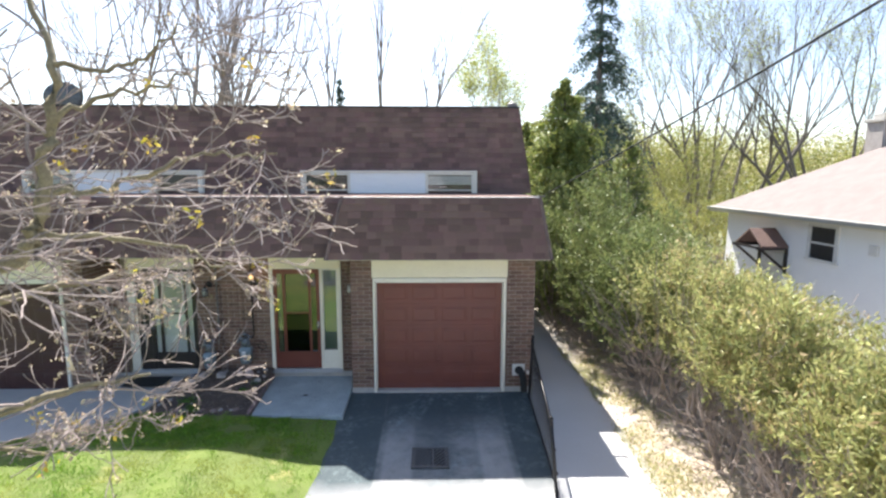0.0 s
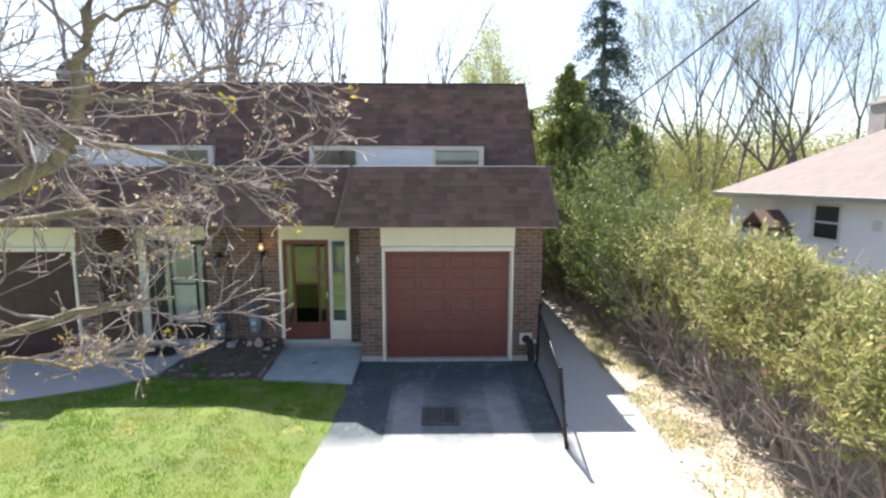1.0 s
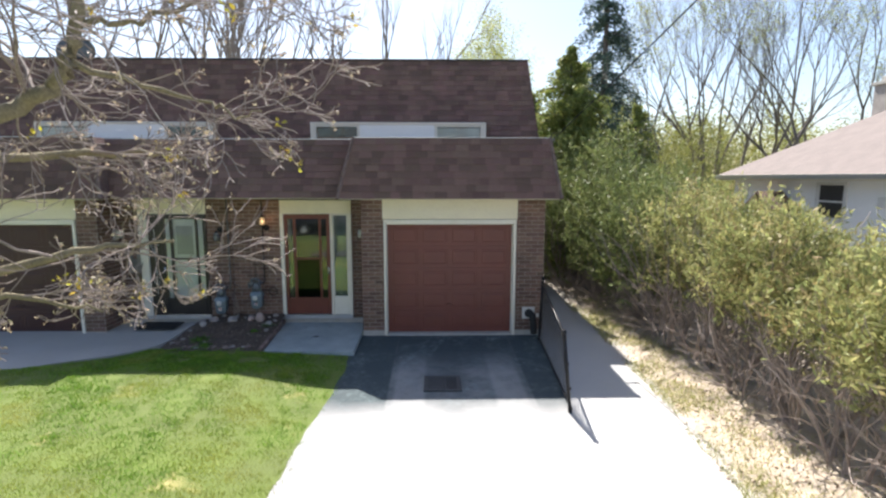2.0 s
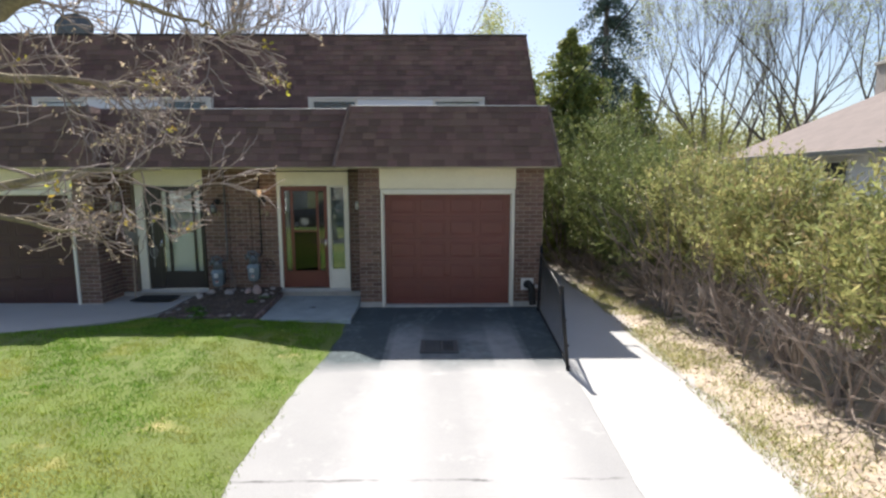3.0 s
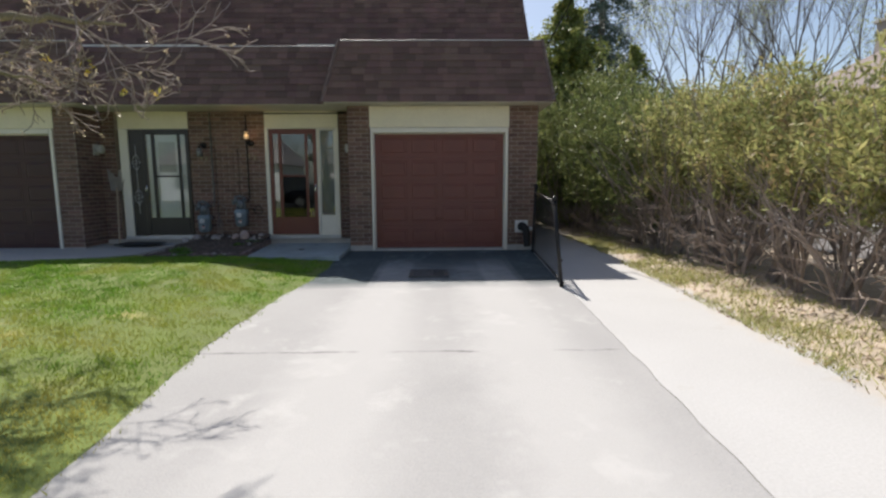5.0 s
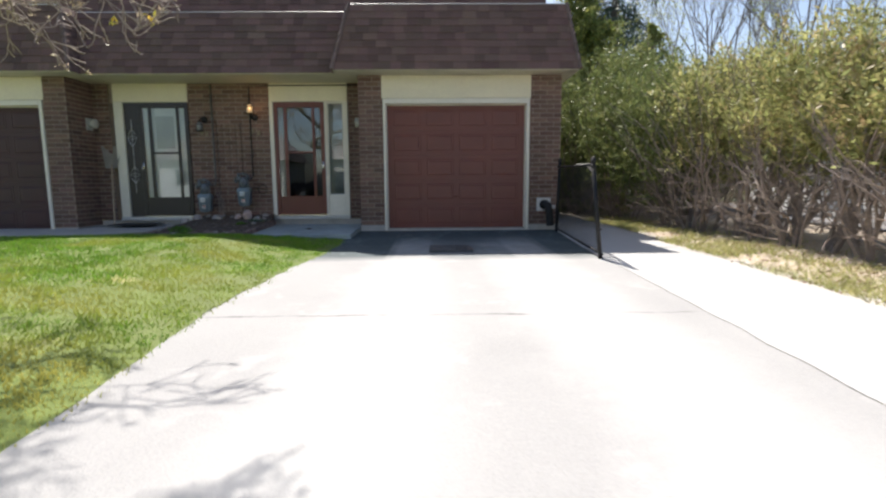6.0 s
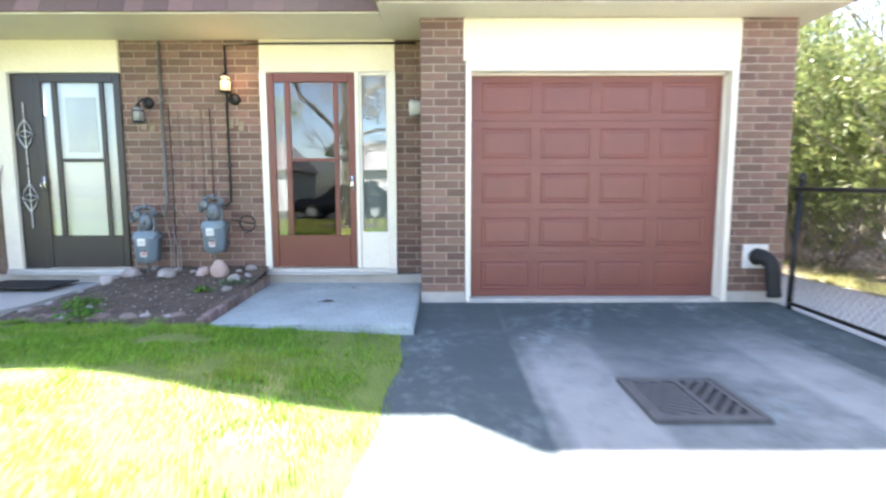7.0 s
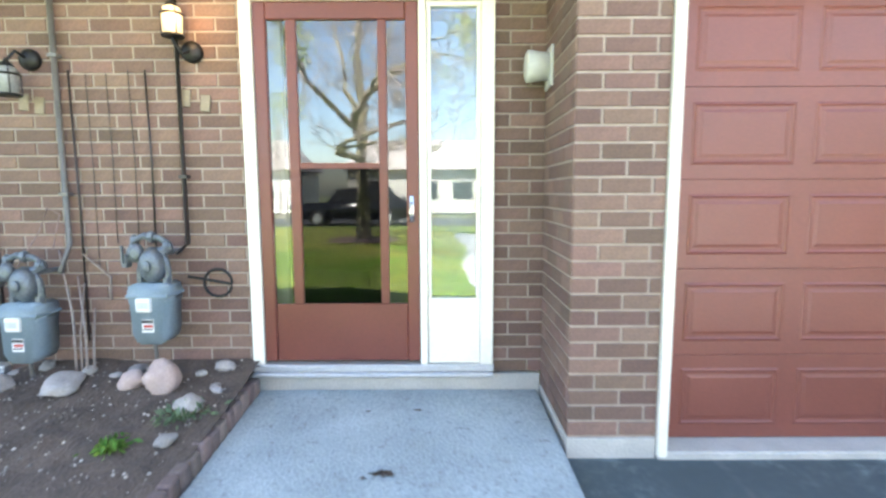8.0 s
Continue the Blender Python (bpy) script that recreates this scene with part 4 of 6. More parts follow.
for k in range(11):
    q = rng.uniform(0.03, 0.06)
    stone("stone", "weathered rock along the front of the bed", -5.28 + 0.16 * k + rng.uniform(-0.06, 0.06), -0.9 + 0.9 * max(0, 0.35 - 0.09 * k) + rng.uniform(-0.06, 0.06), (q * 1.3, q, q * 0.7), 50 + k, (STONE, BRICK_EDGE, BRICK_EDGE)[(k * 7 // 3) % 3], sink=0.55)
# brick border along the slab
for k in range(17):
    f = k / 16
    bm = boxes((-0.03, 0.034, -0.044, 0.044, -0.16, 0.045), bevel=0.009)
    ob = part("border_brick", bm, BRICK_EDGE)
    x, y = -3.5 + 0.06 * f, RECESS - 0.09 - f * 1.66
    ob.matrix_world = Matrix.Translation((x, y, 0.03 - 0.07 * f + rng.uniform(-0.01, 0.01))) @ Matrix.Rotation(rng.uniform(-0.12, 0.12), 4, "Z") @ Matrix.Rotation(rng.uniform(-0.1, 0.1), 4, "Y")
    tagged(ob, "small worn red border brick beside the slab", "brick", "border bricks of the bed")


def leaf_mesh(points, size, seed, flat=0.0, heading=None, width=0.42):
    """Small leaves at the points, in random poses or along the given headings."""
    r = np.random.default_rng(seed)
    n = len(points)
    pts = np.asarray(points, dtype=float)
    d = r.normal(size=(n, 3))
    d[:, 2] *= 1 - flat
    if heading is not None:
        d = d * 0.55 + heading
    d /= np.linalg.norm(d, axis=1)[:, None]
    e = np.cross(d, r.normal(size=(n, 3)))
    e /= np.linalg.norm(e, axis=1)[:, None]
    s = size * r.uniform(0.6, 1.35, n)[:, None]
    quad = np.stack([pts - d * s, pts + e * s * width, pts + d * s, pts - e * s * width], axis=1).reshape(-1, 3)
    me = bpy.data.meshes.new("leaves")
    me.vertices.add(4 * n)
    me.vertices.foreach_set("co", quad.ravel())
    me.loops.add(4 * n)
    me.loops.foreach_set("vertex_index", np.arange(4 * n, dtype=np.int32))
    me.polygons.add(n)
    me.polygons.foreach_set("loop_start", np.arange(0, 4 * n, 4, dtype=np.int32))
    me.update(calc_edges=True)
    return me


pebble_pts = []
for k in range(600):
    x, y = -5.3 + 1.78 * rng.random(), -1.0 + 1.65 * rng.random()
    pebble_pts.append((x, y, soil_z(x, y) + 0.004))
pv, pf = [], []
for x, y, z in pebble_pts:
    q, s_ = len(pv), rng.uniform(0.004, 0.013)
    a_ = rng.uniform(0, 6.28)
    c_, d_ = math.cos(a_) * s_, math.sin(a_) * s_
    pv += [(x + c_, y + d_, z), (x - d_ * 0.8, y + c_ * 0.8, z), (x - c_, y - d_, z), (x + d_ * 0.7, y - c_ * 0.7, z), (x, y, z + s_ * 0.8), (x, y, z - s_)]
    pf += [(q + i, q + (i + 1) % 4, q + 4) for i in range(4)]
me = bpy.data.meshes.new("pebbles")
me.from_pydata(pv, [], pf)
me.materials.append(material("pebble", (0.45, 0.4, 0.35), (0.16, 0.13, 0.11), rough=0.9, scale=3, fine=60, bump=0.1, island=0.6))
tagged(new("pebbles", me), "small pale pebbles and clods on the soil", "pebbles", kind="stuff")
WEED = leaf_material("weed_leaf", (0.16, 0.3, 0.05), (0.07, 0.16, 0.03))
WEED_GREY = leaf_material("grey_weed_leaf", (0.16, 0.22, 0.12), (0.09, 0.13, 0.07))


def weed(x, y, radius, count, mat, label, seed):
    r = np.random.default_rng(seed)
    p = r.normal(size=(count, 3)) * np.array([radius, radius, radius * 0.4])
    p[:, 2] = np.abs(p[:, 2])
    me = leaf_mesh(p, 0.022, seed)
    me.materials.append(mat)
    ob = new("weed", me)
    ob.location = (x, y, soil_z(x, y))
    tagged(ob, label, "plant", "weeds in the bed", "stuff")


weed(-3.84, -0.2, 0.038, 150, WEED, "small bright green weed on dark soil", 1)
weed(-3.64, 0.07, 0.06, 140, WEED_GREY, "straggly grey-green weed among stones", 2)
weed(-4.75, -0.55, 0.08, 240, WEED, "small green weed at the edge of the bed", 3)
weed(-4.55, -0.85, 0.07, 240, WEED, "small green weed at the edge of the bed", 4)


# ---- gas meters, pipes, lamps and numbers on the brick ----
LABEL_WHITE = material("label_white", (0.75, 0.75, 0.75), (0.65, 0.65, 0.65), rough=0.4, bump=0.0)
FADED_DIAL = material("faded_dial", (0.5, 0.52, 0.53), (0.42, 0.44, 0.45), rough=0.35, bump=0.0)
LABEL_RED = material("label_red", (0.5, 0.06, 0.05), (0.4, 0.05, 0.04), rough=0.4, bump=0.0)
LABEL_DARK = material("label_dark", (0.03, 0.03, 0.035), (0.02, 0.02, 0.02), rough=0.4, bump=0.0)


def gas_meter(x, z, label):
    g = thing("gas_meter", label, "gas meter", "gas meters on the wall", at=(x, 0.5, z))
    bm = bmesh.new()
    outline = [(-0.155, 0.31), (-0.155, 0.26), (-0.14, 0.24), (-0.13, 0.06), (-0.09, 0.01), (0.09, 0.01), (0.13, 0.06), (0.14, 0.24), (0.155, 0.26), (0.155, 0.31), (0.13, 0.335), (-0.13, 0.335)]
    prism(bm, outline, -0.1, 0.1)
    bmesh.ops.bevel(bm, geom=bm.edges[:], offset=0.014, segments=2, affect="EDGES")
    part("case", bm, METER, g, "pale blue-grey meter case", smooth=True)
    bm = boxes((-0.16, 0.16, -0.106, 0.106, 0.262, 0.282), bevel=0.006)
    part("seam", bm, METER, g)
    w = part("index_window", boxes((-0.075, 0.04, -0.122, -0.09, 0.19, 0.265), bevel=0.008), LABEL_WHITE, g, "pale index window")
    part("dial_strip", boxes((-0.06, 0.025, -0.124, -0.1225, 0.212, 0.245)), FADED_DIAL, w)
    s = part("sticker", boxes((-0.045, 0.045, -0.1035, -0.101, 0.08, 0.15)), LABEL_WHITE, g, "white and red warning sticker")
    part("sticker_band", boxes((-0.03, 0.04, -0.1055, -0.104, 0.106, 0.122)), LABEL_RED, s)
    part("sticker_head", boxes((-0.043, 0.043, -0.1055, -0.104, 0.13, 0.147)), LABEL_DARK, s)
    part("sticker_line", boxes((-0.036, 0.036, -0.1055, -0.104, 0.093, 0.1)), LABEL_DARK, s)
    bm = lathe(bmesh.new(), [(0.03, -0.055), (0.07, -0.05), (0.092, -0.015), (0.095, 0.02), (0.07, 0.05), (0.03, 0.06)], (0.01, -0.03, 0.43), axis="y")
    reg = part("regulator", bm, METER_METAL, g, "round grey pressure regulator", smooth=True)
    bm = lathe(bmesh.new(), [(0.012, -0.03), (0.032, -0.02), (0.032, 0.02)], (0.01, -0.085, 0.43), axis="y", sides=10)
    part("cap", bm, METER_METAL, reg)
    for sx in (-1, 1):
        bm = tube(bmesh.new(), [(sx * 0.11, 0, 0.32), (sx * 0.11, 0, 0.4), (sx * 0.1, 0, 0.45), (sx * 0.06, 0.0, 0.49)], 0.022, 8)
        lathe(bm, [(0.034, -0.015), (0.034, 0.015)], (sx * 0.1, 0, 0.35), sides=6)
        part("swivel_pipe", bm, METER_METAL, g, smooth=False)
    bm = tube(bmesh.new(), [(-0.06, 0, 0.49), (0.06, 0, 0.5), (0.13, 0.03, 0.53)], 0.026, 8)
    lathe(bm, [(0.032, -0.03), (0.032, 0.03)], (0.0, 0, 0.495), axis="x", sides=8)
    part("manifold", bm, METER_METAL, g)
    bm = tube(bmesh.new(), [(-0.1, 0, 0.46), (-0.16, -0.02, 0.47), (-0.2, -0.02, 0.45)], 0.022, 8)
    box(bm, -0.215, -0.17, -0.05, 0.01, 0.42, 0.49, bevel=0.006)
    part("valve", bm, METER_METAL, g)
    bm = boxes((-0.2, -0.185, -0.07, -0.05, 0.445, 0.54), bevel=0.003)
    part("valve_lever", bm, METER_METAL, g)
    bm = tube(bmesh.new(), [(-0.19, -0.02, 0.46), (-0.15, 0.01, 0.56), (-0.08, 0.02, 0.585), (0.04, 0.03, 0.57), (0.1, 0.05, 0.53)], 0.019, 8)
    for px, pz in ((-0.15, 0.56), (-0.02, 0.58), (0.1, 0.53)):
        lathe(bm, [(0.03, -0.018), (0.033, 0.0), (0.03, 0.018)], (px, 0.02, pz), axis="x", sides=8)
    part("inlet_pipe", bm, METER_METAL, g)
    bm = lathe(bmesh.new(), [(0.02, -0.03), (0.045, -0.026), (0.05, 0.0), (0.045, 0.02), (0.02, 0.026)], (-0.1, -0.035, 0.5), axis="y", sides=12)
    part("relief_vent", bm, METER_METAL, g, smooth=True)
    bm = tube(bmesh.new(), [(-0.03, 0.0, 0.02), (-0.03, 0.02, -0.2)], 0.013, 8)
    part("riser", bm, GREY_PIPE, g)
    for bx in (-0.08, 0.08):
        part("bracket", boxes((bx - 0.02, bx + 0.02, 0.02, 0.195, 0.48, 0.5)), METER_METAL, g)
    g.scale = (0.74, 0.95, 1.06)
    return g


gas_meter(-3.99, 0.34, "blue-grey gas meter with a round regulator on brick")
gas_meter(-4.73, 0.23, "blue-grey gas meter below a grey wall pipe")


def wall_pipe(pts, r, mat, label, clips=()):
    t = thing("wall_pipe", label, "pipe", "pipes and cables on the wall", at=pts[0])
    o = Vector(pts[0])
    part("pipe", tube(bmesh.new(), [Vector(p) - o for p in pts], r, 8), mat, t, smooth=True)
    for z in clips:
        x = pts[1][0]
        part("clip", boxes((x - r - 0.012 - o.x, x + r + 0.012 - o.x, pts[1][1] - r - 0.003 - o.y, RECESS - PROUD - o.y, z - 0.01 - o.z, z + 0.01 - o.z)), mat, t)


YW = RECESS - 0.035
wall_pipe([(-3.87, 0.53, 0.86), (-3.87, YW, 0.9), (-3.87, YW, 2.58), (-3.5, YW, 2.6), (-1.8, YW - 0.02, 2.6)], 0.013, DARK_BROWN, "brown gas pipe climbing the brick to the eaves", (1.3, 2.1))
wall_pipe([(-4.55, 0.53, 0.75), (-4.585, YW, 0.9), (-4.585, YW, 2.62)], 0.016, GREY_PIPE, "grey gas pipe climbing the brick to the eaves", (1.2, 2.0))
for k, (x, z0, z1, r) in enumerate(((-4.52, 0.3, 1.92, 0.006), (-4.42, 0.75, 1.9, 0.0022), (-4.3, 0.9, 1.9, 0.0022), (-4.17, 0.88, 1.92, 0.0025), (-4.07, 0.85, 1.92, 0.0055))):
    wall_pipe([(x, YW + 0.012, z0), (x + 0.006, YW + 0.014, (z0 + z1) / 2), (x, YW + 0.012, z1)], r, DARK_BROWN, "thin dark cable running up the brick")
loop = [(-3.7 + 0.085 * math.cos(a), YW, 0.66 + 0.085 * math.sin(a)) for a in np.linspace(0, 6.2, 20)]
wall_pipe(loop + [(-3.88, YW, 0.7)], 0.008, BLACK_RUBBER, "black cable coil hung behind the meter")
wall_pipe([(-4.6, 0.55, 0.88), (-4.63, YW, 1.08), (-4.7, YW, 1.12), (-4.76, YW, 0.98), (-4.78, 0.5, 0.78)], 0.004, BRICK_EDGE, "thin tan wire looping beside the meter")

for a_, b_ in (((-4.5, 0.52, 0.12), (-4.66, YW + 0.01, 0.86)), ((-4.42, 0.5, 0.13), (-4.56, YW + 0.012, 0.7)), ((-4.36, YW, 0.56), (-4.52, YW + 0.012, 0.84)), ((-4.48, 0.54, 0.1), (-4.52, YW + 0.01, 0.66)), ((-4.4, 0.53, 0.12), (-4.47, YW + 0.012, 0.5))):
    st = part("dry_stick", tube(bmesh.new(), [(0, 0, 0), (0.012, -0.006, (b_[2] - a_[2]) * 0.5), Vector(b_) - Vector(a_)], [0.008, 0.007, 0.005], 6), BARK_PALE, smooth=True)
    st.location = a_
    tagged(st, "thin dry stick leaning on the brick beside a meter", "stick", "sticks beside the meter")

BULB = bpy.data.materials.new("lit_bulb")
BULB.use_nodes = True
be = BULB.node_tree.nodes["Principled BSDF"]
be.inputs["Emission Color"].default_value, be.inputs["Emission Strength"].default_value = (1, 0.66, 0.32, 1), 0.11
be.inputs["Base Color"].default_value = (0.42, 0.36, 0.27, 1)
FROST = material("frosted_glass", (0.72, 0.72, 0.7), (0.62, 0.62, 0.6), rough=0.3, bump=0.0)


DULL_GLASS = material("dull_lantern_glass", (0.3, 0.31, 0.31), (0.2, 0.21, 0.215), rough=0.25, scale=14, bump=0.0)


def wall_lantern(x, z, lit, hang, label):
    l = thing("wall_lantern", label, "lamp", "lanterns beside the doors", at=(x, RECESS - PROUD, z))
    part("backplate", lathe(bmesh.new(), [(0.062, 0.0), (0.062, -0.02), (0.05, -0.035), (0.02, -0.045)], (0, 0, 0), axis="y"), DARK_METAL, l, smooth=True)
    s = -1 if hang else 1
    cx, cz, cy = -0.05, s * 0.14, -0.12
    part("arm", tube(bmesh.new(), [(0, -0.03, 0), (-0.02, -0.09, -s * 0.03), (cx, cy, s * 0.03), (cx, cy, s * 0.05)], 0.01, 8), DARK_METAL, l)
    part("globe", lathe(bmesh.new(), [(0.02, -0.085), (0.05, -0.075), (0.055, 0.03), (0.045, 0.07), (0.015, 0.085)], (cx, cy, cz)), BULB if lit else DULL_GLASS, l, "glowing warm glass" if lit else "pale frosted glass", smooth=True)
    for k, h in enumerate((-0.08, 0.035)):
        part("ring", lathe(bmesh.new(), [(0.058, -0.007), (0.062, 0.0), (0.058, 0.007)], (cx, cy, cz + h)), DARK_METAL, l)
    for k in range(4):
        a = math.pi / 4 + k * math.pi / 2
        part("cage_bar", tube(bmesh.new(), [(cx + 0.06 * math.cos(a), cy + 0.06 * math.sin(a), cz - 0.08), (cx + 0.061 * math.cos(a), cy + 0.061 * math.sin(a), cz + 0.035), (cx + 0.02 * math.cos(a), cy + 0.02 * math.sin(a), cz + 0.1)], 0.004, 5), DARK_METAL, l)
    part("finial", lathe(bmesh.new(), [(0.03, 0.08), (0.02, 0.1), (0.006, 0.125)], (cx, cy, cz)), DARK_METAL, l)
    return l


wall_lantern(-3.79, 2.02, True, False, "black wall lantern with a lit warm globe on brick")
wall_lantern(-4.74, 1.98, False, True, "unlit black wall lantern with pale glass on brick")
bulb_data = bpy.data.lights.new("lantern_light", "POINT")
bulb_data.energy, bulb_data.color, bulb_data.shadow_soft_size = 0.55, (1.0, 0.62, 0.3), 0.06
bulb = new("lantern_light", bulb_data)
bulb.location = (-3.79, RECESS - 0.21, 2.17)
BRASS = material("weathered_brass", (0.3, 0.24, 0.17), (0.2, 0.16, 0.11), rough=0.5, metal=0.4, scale=20, fine=100, bump=0.1)
for x, z in ((-3.845, 1.76), (-3.73, 1.73), (-4.8, 1.74), (-4.71, 1.72)):
    ob = part("number_bar", boxes((-0.03, 0.03, -0.012, 0.0, -0.05, 0.05), bevel=0.004), BRASS)
    ob.location = (x, RECESS - PROUD, z)
    ob.rotation_euler = (0, 0.1, 0)
    tagged(ob, "weathered brass plate bar on the brick", "sign", "plates below the lanterns")

VENT_GREY = material("vent_plastic", (0.55, 0.55, 0.51), (0.47, 0.47, 0.44), rough=0.5, scale=8, fine=60, bump=0.05)


def side_vent(x, s, label):
    v = thing("dryer_vent", label, "vent", "vents on the porch walls", at=(x, 0.55, 1.9))
    part("plate", boxes((min(0, -s * 0.015), max(0, -s * 0.015), -0.09, 0.09, -0.12, 0.1), bevel=0.004), VENT_GREY, v)
    bm = lathe(bmesh.new(), [(0.075, 0.0), (0.08, 0.07), (0.088, 0.13), (0.07, 0.14)], (0, 0, 0.0), axis="x")
    bmesh.ops.scale(bm, vec=(-s, 1, 1), verts=bm.verts[:])
    bmesh.ops.recalc_face_normals(bm, faces=bm.faces[:])
    part("hood", bm, VENT_GREY, v, smooth=True)


side_vent(-1.72 - PROUD, 1, "pale grey dryer vent hood on the brick return wall")
side_vent(2 * AXIS + 1.72 + PROUD, -1, "pale grey dryer vent hood on the neighbouring wall")

# black drain hose by the garage
h = thing("drain_hose", "black corrugated hose elbow on a pale wall plate", "hose", at=(1.6, 0, 0.22))
part("plate", boxes((-0.13, 0.12, -0.025, -PROUD, 0.02, 0.26), bevel=0.006), FROST, h, "pale square wall plate")
hb = bmesh.new()
path_h = [(0.0, -0.02, 0.14), (0.01, -0.1, 0.15), (0.04, -0.18, 0.11), (0.06, -0.2, 0.02), (0.07, -0.2, -0.1), (0.08, -0.22, -0.26)]
fine = []
for a_, b_ in zip(path_h, path_h[1:]):
    fine += [Vector(a_).lerp(Vector(b_), k / 6) for k in range(6)]
tube(hb, fine, [0.062 if k % 2 else 0.072 for k in range(len(fine))], 12)
part("hose", hb, BLACK_RUBBER, h, smooth=True)
part("clamp", lathe(bmesh.new(), [(0.08, -0.03), (0.085, -0.01), (0.08, 0.0)], (0.0, -0.03, 0.14), axis="y"), BLACK_RUBBER, h)
part("outlet_box", boxes((0.15, 0.2, -0.06, -PROUD, 0.06, 0.13), bevel=0.005), FROST, h)

# ---- drain grate ----
gx0, gx1, gy0, gy1 = -0.43, 0.08, -2.61, -2.1
gz = drive_z(0, -2.25) + 0.012
d = thing("drain_grate", "square cast iron drain grate set in the driveway", "drain", at=(0, 0, gz))
part("rim", boxes((gx0 - 0.035, gx0, gy0 - 0.035, gy1 + 0.035, -0.06, 0.016), (gx1, gx1 + 0.035, gy0 - 0.035, gy1 + 0.035, -0.03, 0.016), (gx0, gx1, gy0 - 0.035, gy0, -0.03, 0.015), (gx0, gx1, gy1, gy1 + 0.035, -0.03, 0.015), bevel=0.004), IRON, d, "worn iron rim")
# thin black plate just below the bars stands for the shade in the drain
part("pit_shade", boxes((gx0, gx1, gy0, gy1, -0.02, -0.007)), BLACK_RUBBER, d, "black plate for the shade under the grate")
mid = (gx0 + gx1) / 2 + 0.03


def slanted(x0, x1, y0, y1, angle, step, width, z0, z1, name):
    """Straight bars across a rectangle at an angle, each cut to the rectangle."""
    dx, dy = math.cos(radians(angle)), math.sin(radians(angle))
    cx, cy = (x0 + x1) / 2, (y0 + y1) / 2
    off = -0.6
    while off < 0.6:
        px, py = cx - dy * off, cy + dx * off
        lo, hi = -9.0, 9.0
        for p, q, a_, b_ in ((px, dx, x0, x1), (py, dy, y0, y1)):
            t0, t1 = sorted(((a_ - p) / q, (b_ - p) / q))
            lo, hi = max(lo, t0), min(hi, t1)
        if hi - lo > 0.03:
            ob = part(name, boxes((lo, hi, -width / 2, width / 2, z0, z1), bevel=0.002), IRON, d)
            ob.matrix_local = Matrix.Translation((px, py, 0)) @ Matrix.Rotation(radians(angle), 4, "Z")
        off += step


part("edge_bar", boxes((gx0 + 0.003, gx0 + 0.03, gy0 + 0.003, gy1 - 0.003, -0.005, 0.0105), (gx0 + 0.03, gx1 - 0.03, gy0 + 0.003, gy0 + 0.025, -0.005, 0.0102), (gx0 + 0.03, gx1 - 0.03, gy1 - 0.025, gy1 - 0.003, -0.005, 0.0102)), IRON, d)
slanted(gx0 + 0.03, mid - 0.01, gy0 + 0.03, gy1 - 0.03, -27, 0.045, 0.027, -0.005, 0.011, "rib")
slanted(mid + 0.02, gx1 - 0.02, gy0 + 0.02, gy1 - 0.02, 52, 0.058, 0.026, -0.005, 0.011, "bar")
part("edge_bar", boxes((mid, mid + 0.03, gy0 + 0.003, gy1 - 0.003, -0.005, 0.0105), (gx1 - 0.03, gx1 - 0.003, gy0 + 0.003, gy1 - 0.003, -0.005, 0.0105), bevel=0.002), IRON, d)

# ---- chain-link fence beside the drive ----
f = thing("chain_link_fence", "short black chain-link fence panel beside the driveway", "fence")
FA, FB = Vector((1.76, -0.3, 0)), Vector((1.585, -3.36, 0))
za, zb = drive_z(0, -0.3), drive_z(0, -3.33)
HF = 1.1
for p, zz, ht, ln in ((FA, za, 1.22, 0.05), (FB, zb, 1.13, -0.14)):
    pst = part("post", tube(bmesh.new(), [(p.x, p.y, zz - 0.2), (p.x + ln, p.y, zz + ht)], 0.026, 10), DARK_METAL, f, smooth=True)
    part("cap", lathe(bmesh.new(), [(0.032, -0.01), (0.034, 0.02), (0.02, 0.045), (0.004, 0.055)], (p.x + ln, p.y, zz + ht)), DARK_METAL, pst)
    for hh in (0.35, 0.7, HF - 0.03):
        part("band", lathe(bmesh.new(), [(0.03, -0.012), (0.031, 0.012)], (p.x + ln * hh / ht, p.y, zz + hh)), DARK_METAL, pst)
part("top_rail", tube(bmesh.new(), [(FA.x + 0.045, FA.y + 0.1, za + HF + 0.03), (FB.x - 0.136, FB.y, zb + HF)], 0.019, 8), DARK_METAL, f, smooth=True)
part("bottom_rail", tube(bmesh.new(), [(FA.x, FA.y, za + 0.06), (FB.x, FB.y, zb + 0.05)], 0.017, 8), DARK_METAL, f, smooth=True)
part("brace", tube(bmesh.new(), [(FB.x - 0.125, FB.y + 0.02, zb + HF - 0.09), (FB.x - 0.12, FB.y + 0.12, zb + HF - 0.06), (FB.x - 0.115, FB.y + 0.26, zb + HF - 0.01)], 0.012, 6), DARK_METAL, f)
wire = bmesh.new()
L, step = (FB - FA).length, 0.075
for s_ in (-1, 1):
    u = -HF
    while u < L + HF:
        t0, t1 = 0.0, HF - 0.08
        u0, u1 = u, u + s_ * t1
        lo, hi = (u0, u1) if u0 < u1 else (u1, u0)
        if hi > 0 and lo < L:
            def at(uu):
                tt = abs(uu - u0)
                q = FA.lerp(FB, uu / L)
                return (q.x + 0.004 * s_ + (0.045 - 0.18 * uu / L) * tt / HF, q.y, za + (zb - za) * uu / L + 0.06 + tt)
            c0, c1 = min(max(u0, 0), L), min(max(u1, 0), L)
            if abs(c1 - c0) > 0.03:
                tube(wire, [at(c0), at(c1)], 0.0022, 3, cap=False)
        u += step
